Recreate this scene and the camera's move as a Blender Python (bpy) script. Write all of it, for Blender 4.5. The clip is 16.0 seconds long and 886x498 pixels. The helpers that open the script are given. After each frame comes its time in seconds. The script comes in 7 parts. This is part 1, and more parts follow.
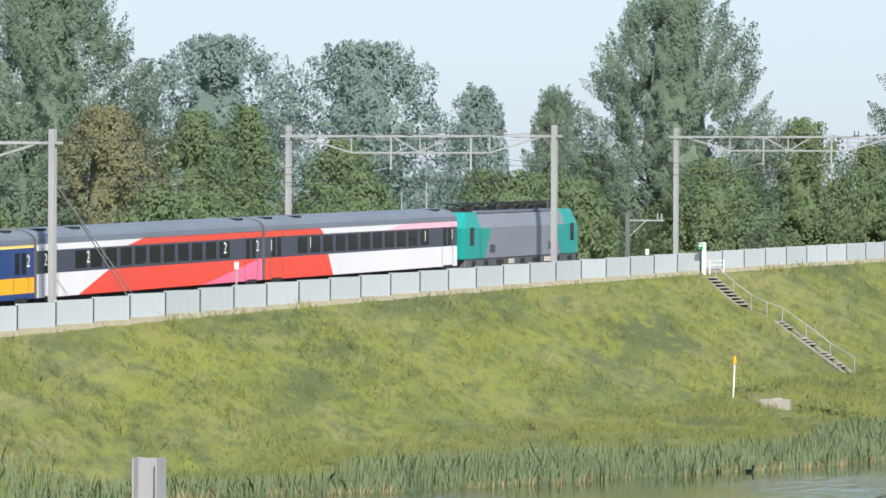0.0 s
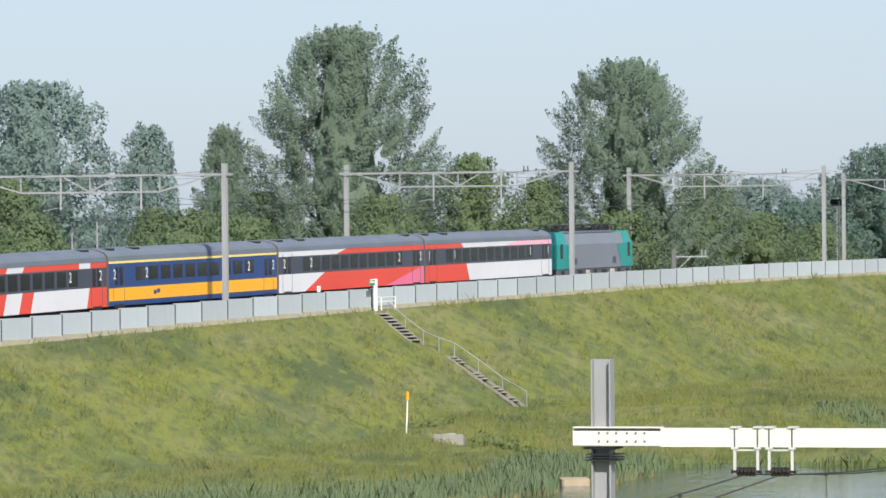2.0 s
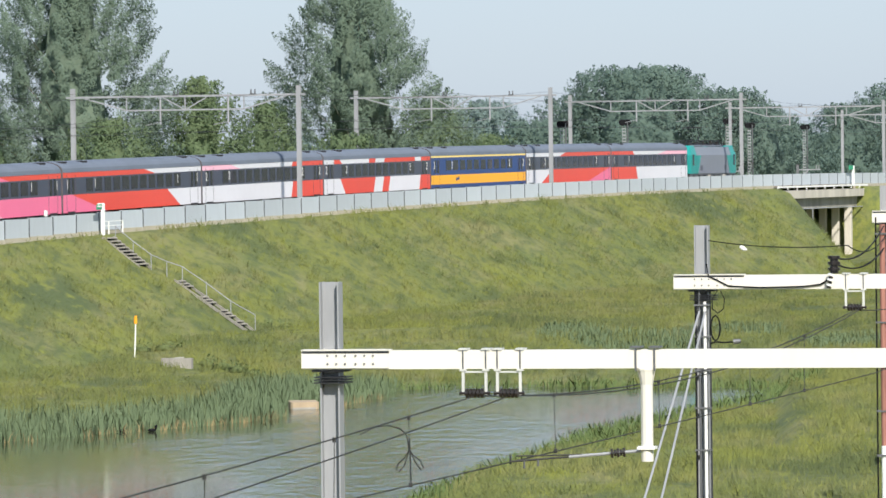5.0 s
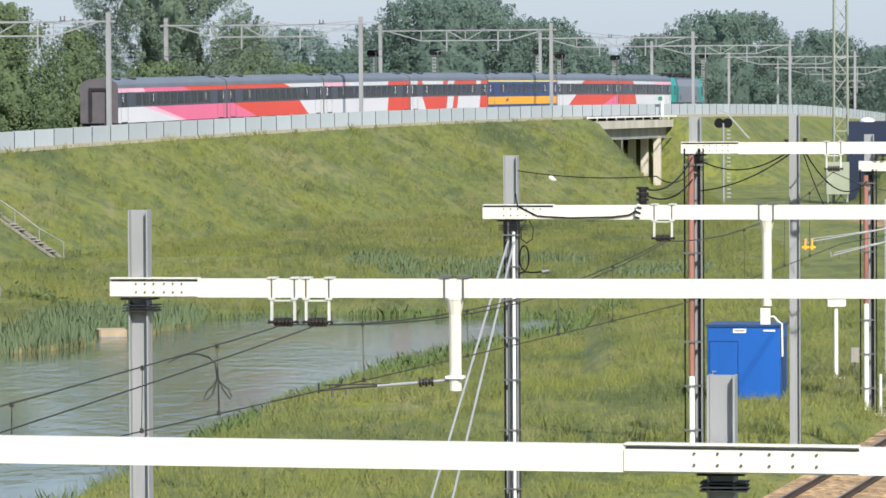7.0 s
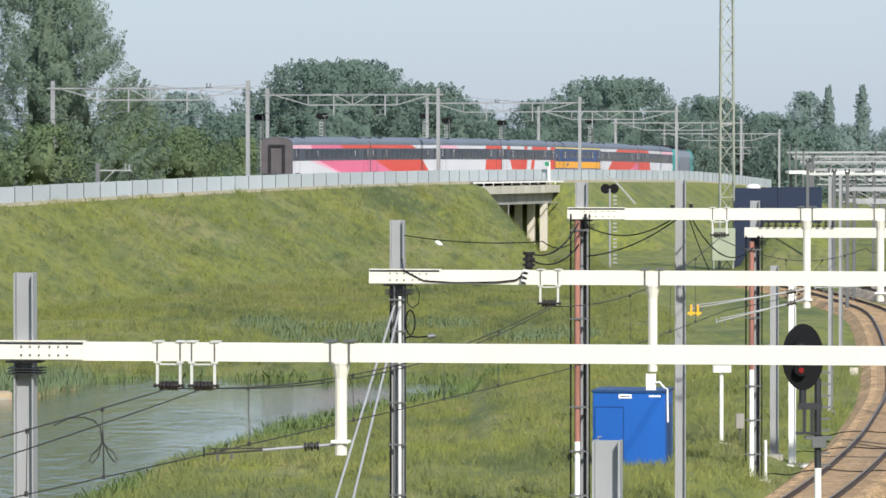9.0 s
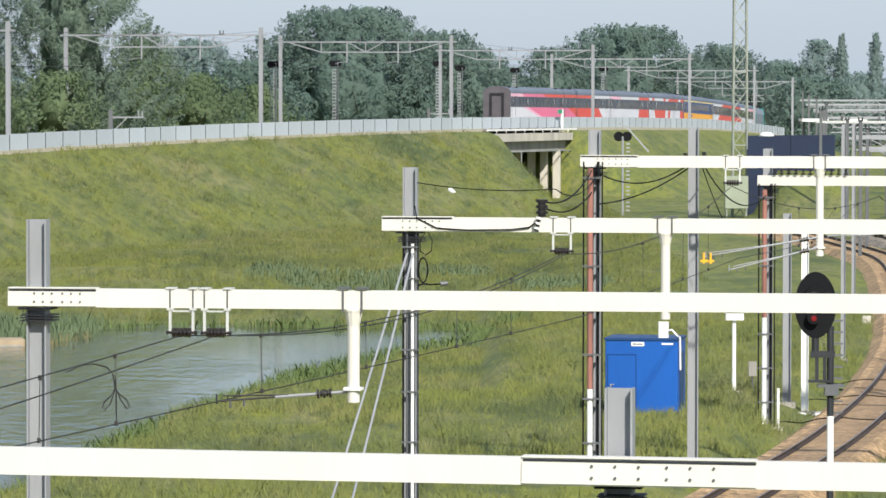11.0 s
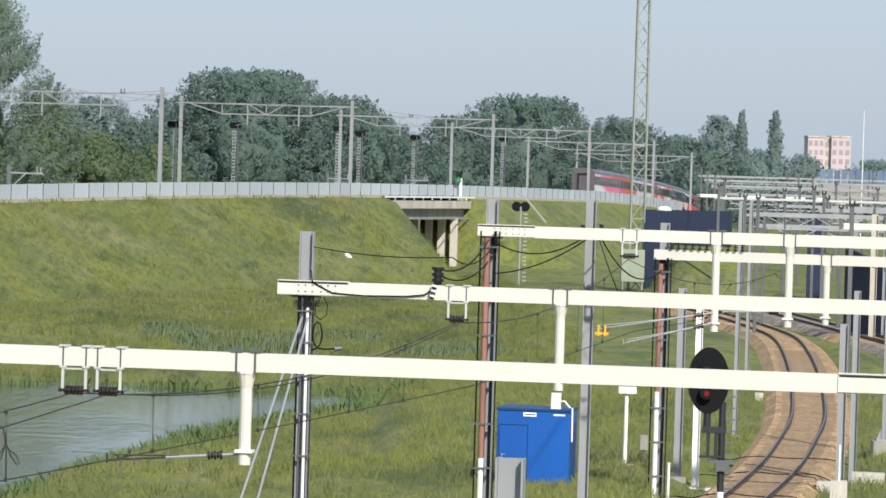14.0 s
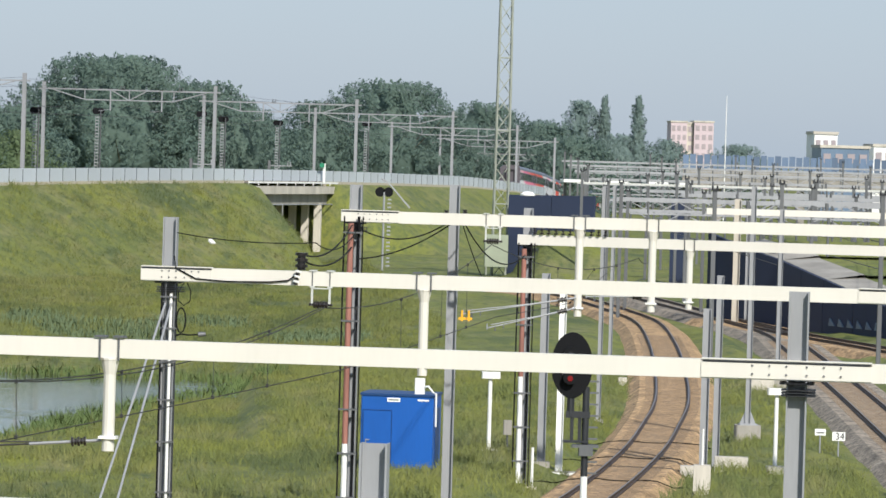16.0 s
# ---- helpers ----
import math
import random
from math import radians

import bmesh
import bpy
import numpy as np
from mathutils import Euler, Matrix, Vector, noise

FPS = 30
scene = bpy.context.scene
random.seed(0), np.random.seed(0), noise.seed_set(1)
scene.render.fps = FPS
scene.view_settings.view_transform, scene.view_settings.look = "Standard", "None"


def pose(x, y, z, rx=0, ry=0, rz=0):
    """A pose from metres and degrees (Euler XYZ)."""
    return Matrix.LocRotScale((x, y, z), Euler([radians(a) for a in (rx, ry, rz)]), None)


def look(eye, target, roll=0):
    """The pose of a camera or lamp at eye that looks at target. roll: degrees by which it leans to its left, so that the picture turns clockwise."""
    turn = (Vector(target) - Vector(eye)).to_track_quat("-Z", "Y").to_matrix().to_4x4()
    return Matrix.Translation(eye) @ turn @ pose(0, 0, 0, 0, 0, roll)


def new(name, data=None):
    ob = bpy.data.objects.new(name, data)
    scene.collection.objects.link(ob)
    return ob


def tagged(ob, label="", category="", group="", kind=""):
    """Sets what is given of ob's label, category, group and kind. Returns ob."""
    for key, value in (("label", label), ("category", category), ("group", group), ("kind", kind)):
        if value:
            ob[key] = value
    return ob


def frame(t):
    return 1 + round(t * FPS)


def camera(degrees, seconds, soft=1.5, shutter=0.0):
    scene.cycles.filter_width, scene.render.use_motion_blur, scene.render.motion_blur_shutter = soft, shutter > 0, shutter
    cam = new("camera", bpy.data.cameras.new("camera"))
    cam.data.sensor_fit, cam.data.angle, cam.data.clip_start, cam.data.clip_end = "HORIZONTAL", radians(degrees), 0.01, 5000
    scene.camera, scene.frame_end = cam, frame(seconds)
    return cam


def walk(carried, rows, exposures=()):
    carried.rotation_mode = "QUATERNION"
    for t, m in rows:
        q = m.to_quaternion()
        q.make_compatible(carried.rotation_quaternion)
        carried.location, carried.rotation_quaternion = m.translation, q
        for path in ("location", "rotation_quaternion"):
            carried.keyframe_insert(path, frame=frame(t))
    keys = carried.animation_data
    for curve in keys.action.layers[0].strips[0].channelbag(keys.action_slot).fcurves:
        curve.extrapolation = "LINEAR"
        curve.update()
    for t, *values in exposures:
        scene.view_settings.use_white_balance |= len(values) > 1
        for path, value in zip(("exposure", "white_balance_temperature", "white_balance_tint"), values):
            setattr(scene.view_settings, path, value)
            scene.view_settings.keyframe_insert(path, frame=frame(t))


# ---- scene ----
cam = camera(9.96, 16.0, soft=1.6)
EYE = 11.2
# seconds, yaw, pitch, roll of a camera that stands still on a bridge and pans
PAN = [
    (0.0, 10.193, -0.622, -0.26),
    (0.5, 8.946, -0.447, -0.04),
    (1.0, 8.474, -0.087, 0.17),
    (1.5, 7.522, -0.079, 0.19),
    (2.0, 6.485, -0.204, 0.43),
    (2.5, 6.185, -0.420, 0.47),
    (3.0, 5.879, -0.589, 0.58),
    (3.5, 5.235, -0.744, 0.59),
    (4.0, 4.546, -1.032, 0.89),
    (4.5, 4.000, -1.242, 0.82),
    (5.0, 3.414, -1.102, 0.71),
    (5.2, 3.208, -1.022, 0.65),
    (7.3, 1.112, -1.974, 0.26),
    (7.5, 1.031, -1.717, 0.20),
    (8.0, 0.535, -1.336, -0.04),
    (8.5, 0.182, -1.156, -0.14),
    (9.0, -0.000, -1.198, 0.02),
    (9.2, -0.032, -1.280, 0.19),
    (11.3, 0.180, -1.802, -0.11),
    (11.5, 0.272, -1.778, -0.09),
    (12.0, 0.750, -1.448, -0.15),
    (12.5, 0.327, -1.057, -0.62),
    (13.0, 0.306, -1.073, -0.92),
    (13.5, -0.118, -1.070, -0.83),
    (14.0, -0.985, -1.024, -1.74),
    (14.5, -1.886, -0.969, -1.86),
    (15.0, -2.284, -1.101, -1.72),
    (15.5, -2.539, -1.159, -1.70),
    (16.0, -2.525, -1.143, -1.66),
]
# stops and white balance: the picture grows darker and cooler as the view turns to the brighter yard
LIGHTER = [(0.0, 1.14, 6490, 10), (1.0, 1.02, 6470, 10), (2.0, 0.92, 6440, 10), (4.0, 0.93, 6390, 10), (7.5, 0.94, 6370, 10), (9.0, 0.86, 6360, 10), (11.5, 0.86, 6340, 10), (14.5, 0.71, 6300, 10), (16.0, 0.67, 6300, 10)]
walk(cam, [(t, pose(0, 0, EYE, 90 + pitch, roll, yaw)) for t, yaw, pitch, roll in PAN], exposures=LIGHTER)

# ---- world, sun ----
SUN_ELEV, SUN_AZ = 36.0, 160.0  # height; compass bearing, the view looks to 0
world = bpy.data.worlds.new("world")
scene.world = world
world.use_nodes = True
wn = world.node_tree
sky = wn.nodes.new("ShaderNodeTexSky")
sky.sky_type, sky.sun_disc = "NISHITA", False
sky.sun_elevation, sky.sun_rotation = radians(SUN_ELEV), radians(SUN_AZ)
sky.air_density, sky.dust_density, sky.ozone_density = 1.0, 0.7, 3.0
back = wn.nodes["Background"]
back.inputs["Strength"].default_value = 0.087
veil = wn.nodes.new("ShaderNodeMix")  # summer haze evens the sky out
veil.data_type = "RGBA"
veil.inputs[0].default_value = 0.72
veil.inputs[7].default_value = (2.93, 3.54, 4.55, 1)
wn.links.new(sky.outputs[0], veil.inputs[6])
wn.links.new(veil.outputs[2], back.inputs["Color"])
sun = new("sun", bpy.data.lights.new("sun", "SUN"))
sun.data.energy, sun.data.angle, sun.data.color = 3.25, radians(1.5), (1.0, 0.94, 0.84)
a, e = radians(SUN_AZ), radians(SUN_ELEV)
sun.matrix_world = look((math.sin(a) * math.cos(e) * 50, math.cos(a) * math.cos(e) * 50, 60 + math.sin(e) * 50), (0, 0, 60))


# ---- materials ----
def lin(r, g, b):
    return tuple((c / 255 / 12.92) if c <= 10 else ((c / 255 + 0.055) / 1.055) ** 2.4 for c in (r, g, b)) + (1,)


def surface(name, colour, rough=0.6, metal=0.0, vary=0.18, scale=1.5, fine=25.0, bump=0.15, streak=False, random_vary=0.0, spec=0.5):
    """A painted, metal or stone surface with stains at a large scale and grain at a fine one."""
    mat = bpy.data.materials.new(name)
    mat.use_nodes = True
    nt = mat.node_tree
    bsdf = nt.nodes["Principled BSDF"]
    bsdf.inputs["Roughness"].default_value, bsdf.inputs["Metallic"].default_value = rough, metal
    bsdf.inputs["Specular IOR Level"].default_value = spec
    co = nt.nodes.new("ShaderNodeTexCoord")
    mp = nt.nodes.new("ShaderNodeMapping")
    if streak:
        mp.inputs["Scale"].default_value = (1.0, 1.0, 0.15)
    nt.links.new(co.outputs["Object"], mp.inputs[0])
    n1, n2 = nt.nodes.new("ShaderNodeTexNoise"), nt.nodes.new("ShaderNodeTexNoise")
    n1.inputs["Scale"].default_value, n2.inputs["Scale"].default_value = scale, fine
    n1.inputs["Detail"].default_value = n2.inputs["Detail"].default_value = 4
    add = nt.nodes.new("ShaderNodeMath")
    add.operation = "MULTIPLY_ADD"
    add.inputs[1].default_value = 0.4
    for n in (n1, n2):
        nt.links.new(mp.outputs[0], n.inputs[0])
    nt.links.new(n2.outputs[0], add.inputs[0])
    nt.links.new(n1.outputs[0], add.inputs[2])
    ramp = nt.nodes.new("ShaderNodeMapRange")
    ramp.inputs[1].default_value, ramp.inputs[2].default_value = 0.45, 0.95
    ramp.inputs[3].default_value, ramp.inputs[4].default_value = 1 - vary, 1 + vary * 0.6
    nt.links.new(add.outputs[0], ramp.inputs[0])
    hsv = nt.nodes.new("ShaderNodeHueSaturation")
    hsv.inputs["Color"].default_value = colour
    last = ramp.outputs[0]
    if random_vary:
        info = nt.nodes.new("ShaderNodeObjectInfo")
        rr = nt.nodes.new("ShaderNodeMapRange")
        rr.inputs[3].default_value, rr.inputs[4].default_value = 1 - random_vary, 1 + random_vary
        mul = nt.nodes.new("ShaderNodeMath")
        mul.operation = "MULTIPLY"
        nt.links.new(info.outputs["Random"], rr.inputs[0])
        nt.links.new(rr.outputs[0], mul.inputs[0])
        nt.links.new(last, mul.inputs[1])
        last = mul.outputs[0]
    nt.links.new(last, hsv.inputs["Value"])
    nt.links.new(hsv.outputs[0], bsdf.inputs["Base Color"])
    if bump:
        bp = nt.nodes.new("ShaderNodeBump")
        bp.inputs["Strength"].default_value, bp.inputs["Distance"].default_value = bump, 0.02
        nt.links.new(n2.outputs[0], bp.inputs["Height"])
        nt.links.new(bp.outputs[0], bsdf.inputs["Normal"])
    return mat


def ballast(name, colour):
    """Crushed stone: every stone its own shade, rust and oil patches over them."""
    mat = surface(name, colour, 0.95, 0, 0.4, 0.5, 2.5, 0.0)
    nt = mat.node_tree
    bsdf, co = nt.nodes["Principled BSDF"], nt.nodes.new("ShaderNodeTexCoord")
    vor, mr, hsv, bp = nt.nodes.new("ShaderNodeTexVoronoi"), nt.nodes.new("ShaderNodeMapRange"), nt.nodes.new("ShaderNodeHueSaturation"), nt.nodes.new("ShaderNodeBump")
    vor.inputs["Scale"].default_value = 6.0
    mr.inputs[3].default_value, mr.inputs[4].default_value = 0.3, 1.65
    bp.inputs["Strength"].default_value, bp.inputs["Distance"].default_value = 1.0, 0.05
    nt.links.new(co.outputs["Object"], vor.inputs["Vector"])
    nt.links.new(vor.outputs["Color"], mr.inputs[0])
    nt.links.new(mr.outputs[0], hsv.inputs["Value"])
    nt.links.new(bsdf.inputs["Base Color"].links[0].from_socket, hsv.inputs["Color"])
    nt.links.new(hsv.outputs[0], bsdf.inputs["Base Color"])
    nt.links.new(vor.outputs["Distance"], bp.inputs["Height"])
    nt.links.new(bp.outputs[0], bsdf.inputs["Normal"])
    return mat


def foliage(name, dark, light, rough=0.6, through_light=0.25):
    """Leaves: each leaf its own shade, clumps at a larger scale."""
    mat = bpy.data.materials.new(name)
    mat.use_nodes = True
    nt = mat.node_tree
    bsdf = nt.nodes["Principled BSDF"]
    bsdf.inputs["Roughness"].default_value = rough
    bsdf.inputs["Specular IOR Level"].default_value = 0.1
    geo, co = nt.nodes.new("ShaderNodeNewGeometry"), nt.nodes.new("ShaderNodeTexCoord")
    n1 = nt.nodes.new("ShaderNodeTexNoise")
    n1.inputs["Scale"].default_value, n1.inputs["Detail"].default_value = 0.35, 3
    nt.links.new(co.outputs["Object"], n1.inputs[0])
    add = nt.nodes.new("ShaderNodeMath")
    add.operation = "MULTIPLY_ADD"
    add.inputs[1].default_value = 0.3
    nt.links.new(geo.outputs["Random Per Island"], add.inputs[0])
    nt.links.new(n1.outputs[0], add.inputs[2])
    mr = nt.nodes.new("ShaderNodeMapRange")
    mr.inputs[1].default_value, mr.inputs[2].default_value = 0.35, 0.95
    nt.links.new(add.outputs[0], mr.inputs[0])
    mix = nt.nodes.new("ShaderNodeMix")
    mix.data_type = "RGBA"
    mix.inputs[6].default_value, mix.inputs[7].default_value = dark, light
    nt.links.new(mr.outputs[0], mix.inputs[0])
    nt.links.new(mix.outputs[2], bsdf.inputs["Base Color"])
    trans = nt.nodes.new("ShaderNodeBsdfTranslucent")
    nt.links.new(mix.outputs[2], trans.inputs[0])
    sh = nt.nodes.new("ShaderNodeMixShader")
    sh.inputs[0].default_value = through_light
    nt.links.new(bsdf.outputs[0], sh.inputs[1])
    nt.links.new(trans.outputs[0], sh.inputs[2])
    nt.links.new(sh.outputs[0], nt.nodes["Material Output"].inputs[0])
    return mat


def meadow(name, through_light=0.0, gain=1.0):
    """Rough grassland: yellow-green, green and dark patches, mown stripes of seed heads, fine blades."""
    mat = bpy.data.materials.new(name)
    mat.use_nodes = True
    nt = mat.node_tree
    bsdf = nt.nodes["Principled BSDF"]
    bsdf.inputs["Roughness"].default_value = 0.85
    bsdf.inputs["Specular IOR Level"].default_value = 0.2
    geo = nt.nodes.new("ShaderNodeNewGeometry")

    def tex(scale, detail, stretch=(1, 1, 1)):
        mp, n = nt.nodes.new("ShaderNodeMapping"), nt.nodes.new("ShaderNodeTexNoise")
        mp.inputs["Scale"].default_value = stretch
        n.inputs["Scale"].default_value, n.inputs["Detail"].default_value = scale, detail
        nt.links.new(geo.outputs["Position"], mp.inputs[0])
        nt.links.new(mp.outputs[0], n.inputs[0])
        return n.outputs[0]

    def blend(fac, lo, hi, a, b):
        mr, mix = nt.nodes.new("ShaderNodeMapRange"), nt.nodes.new("ShaderNodeMix")
        mr.inputs[1].default_value, mr.inputs[2].default_value = lo, hi
        mix.data_type = "RGBA"
        nt.links.new(fac, mr.inputs[0])
        nt.links.new(mr.outputs[0], mix.inputs[0])
        for k, c in ((6, a), (7, b)):
            if isinstance(c, tuple):
                mix.inputs[k].default_value = c
            else:
                nt.links.new(c, mix.inputs[k])
        return mix.outputs[2]

    def band(scale, detail, long):
        """Streaks that run along the embankment."""
        mp, n = nt.nodes.new("ShaderNodeMapping"), nt.nodes.new("ShaderNodeTexNoise")
        mp.vector_type = "TEXTURE"
        mp.inputs["Rotation"].default_value = (0, 0, -0.22)
        mp.inputs["Scale"].default_value = (1, long, 1)
        n.inputs["Scale"].default_value, n.inputs["Detail"].default_value = scale, detail
        nt.links.new(geo.outputs["Position"], mp.inputs[0])
        nt.links.new(mp.outputs[0], n.inputs[0])
        return n.outputs[0]

    c = blend(tex(0.09, 5), 0.38, 0.62, GRASS_GREEN, GRASS_YELLOW)
    c = blend(band(0.16, 4, 7), 0.50, 0.66, c, GRASS_LUSH)
    c = blend(band(0.30, 5, 5), 0.55, 0.70, c, GRASS_STRAW)
    c = blend(tex(0.22, 5, (1, 0.35, 1)), 0.52, 0.72, c, GRASS_STRAW)
    c = blend(tex(0.11, 6, (1, 0.4, 1.4)), 0.54, 0.66, c, GRASS_DARK)
    c = blend(tex(0.7, 5, (1, 0.4, 1)), 0.50, 0.74, c, GRASS_DARK)
    c = blend(tex(0.35, 6, (1, 0.5, 1.2)), 0.56, 0.70, c, GRASS_LUSH)
    c = blend(tex(0.5, 5, (1.3, 0.4, 1)), 0.58, 0.75, c, GRASS_STRAW)
    c = blend(tex(1.6, 6, (1, 0.45, 1)), 0.26, 0.52, GRASS_DARK, c)
    c = blend(tex(1.1, 5, (1.2, 0.5, 1)), 0.56, 0.72, c, GRASS_LUSH)
    hsv = nt.nodes.new("ShaderNodeHueSaturation")
    hsv.inputs["Value"].default_value = gain
    nt.links.new(c, hsv.inputs["Color"])
    c = hsv.outputs[0]
    nt.links.new(c, bsdf.inputs["Base Color"])
    bp = nt.nodes.new("ShaderNodeBump")
    bp.inputs["Strength"].default_value, bp.inputs["Distance"].default_value = 0.8, 0.2
    nt.links.new(tex(3.0, 6, (1, 0.5, 1)), bp.inputs["Height"])
    nt.links.new(bp.outputs[0], bsdf.inputs["Normal"])
    if through_light:
        trans, sh = nt.nodes.new("ShaderNodeBsdfTranslucent"), nt.nodes.new("ShaderNodeMixShader")
        nt.links.new(c, trans.inputs[0])
        sh.inputs[0].default_value = through_light
        nt.links.new(bsdf.outputs[0], sh.inputs[1])
        nt.links.new(trans.outputs[0], sh.inputs[2])
        nt.links.new(sh.outputs[0], nt.nodes["Material Output"].inputs[0])
    return mat


def pond_water(name):
    mat = bpy.data.materials.new(name)
    mat.use_nodes = True
    nt = mat.node_tree
    bsdf = nt.nodes["Principled BSDF"]
    bsdf.inputs["Base Color"].default_value = (0.06, 0.07, 0.032, 1)
    bsdf.inputs["Roughness"].default_value, bsdf.inputs["IOR"].default_value = 0.08, 1.33
    geo, mp = nt.nodes.new("ShaderNodeNewGeometry"), nt.nodes.new("ShaderNodeMapping")
    mp.inputs["Scale"].default_value = (0.8, 0.35, 1)
    n, bp = nt.nodes.new("ShaderNodeTexNoise"), nt.nodes.new("ShaderNodeBump")
    n.inputs["Scale"].default_value, n.inputs["Detail"].default_value = 1.6, 5
    bp.inputs["Strength"].default_value, bp.inputs["Distance"].default_value = 0.7, 0.11
    nt.links.new(geo.outputs["Position"], mp.inputs[0])
    nt.links.new(mp.outputs[0], n.inputs[0])
    nt.links.new(n.outputs[0], bp.inputs["Height"])
    # breeze: patches of ripples between calm ones
    mp2, n2, mr = nt.nodes.new("ShaderNodeMapping"), nt.nodes.new("ShaderNodeTexNoise"), nt.nodes.new("ShaderNodeMapRange")
    mp2.inputs["Scale"].default_value = (0.09, 0.03, 1)
    n2.inputs["Scale"].default_value, n2.inputs["Detail"].default_value = 1.0, 4
    mr.inputs[1].default_value, mr.inputs[2].default_value = 0.46, 0.60
    mr.inputs[3].default_value, mr.inputs[4].default_value = 0.05, 1.0
    nt.links.new(geo.outputs["Position"], mp2.inputs[0])
    nt.links.new(mp2.outputs[0], n2.inputs[0])
    nt.links.new(n2.outputs[0], mr.inputs[0])
    nt.links.new(mr.outputs[0], bp.inputs["Strength"])
    nt.links.new(bp.outputs[0], bsdf.inputs["Normal"])
    return mat


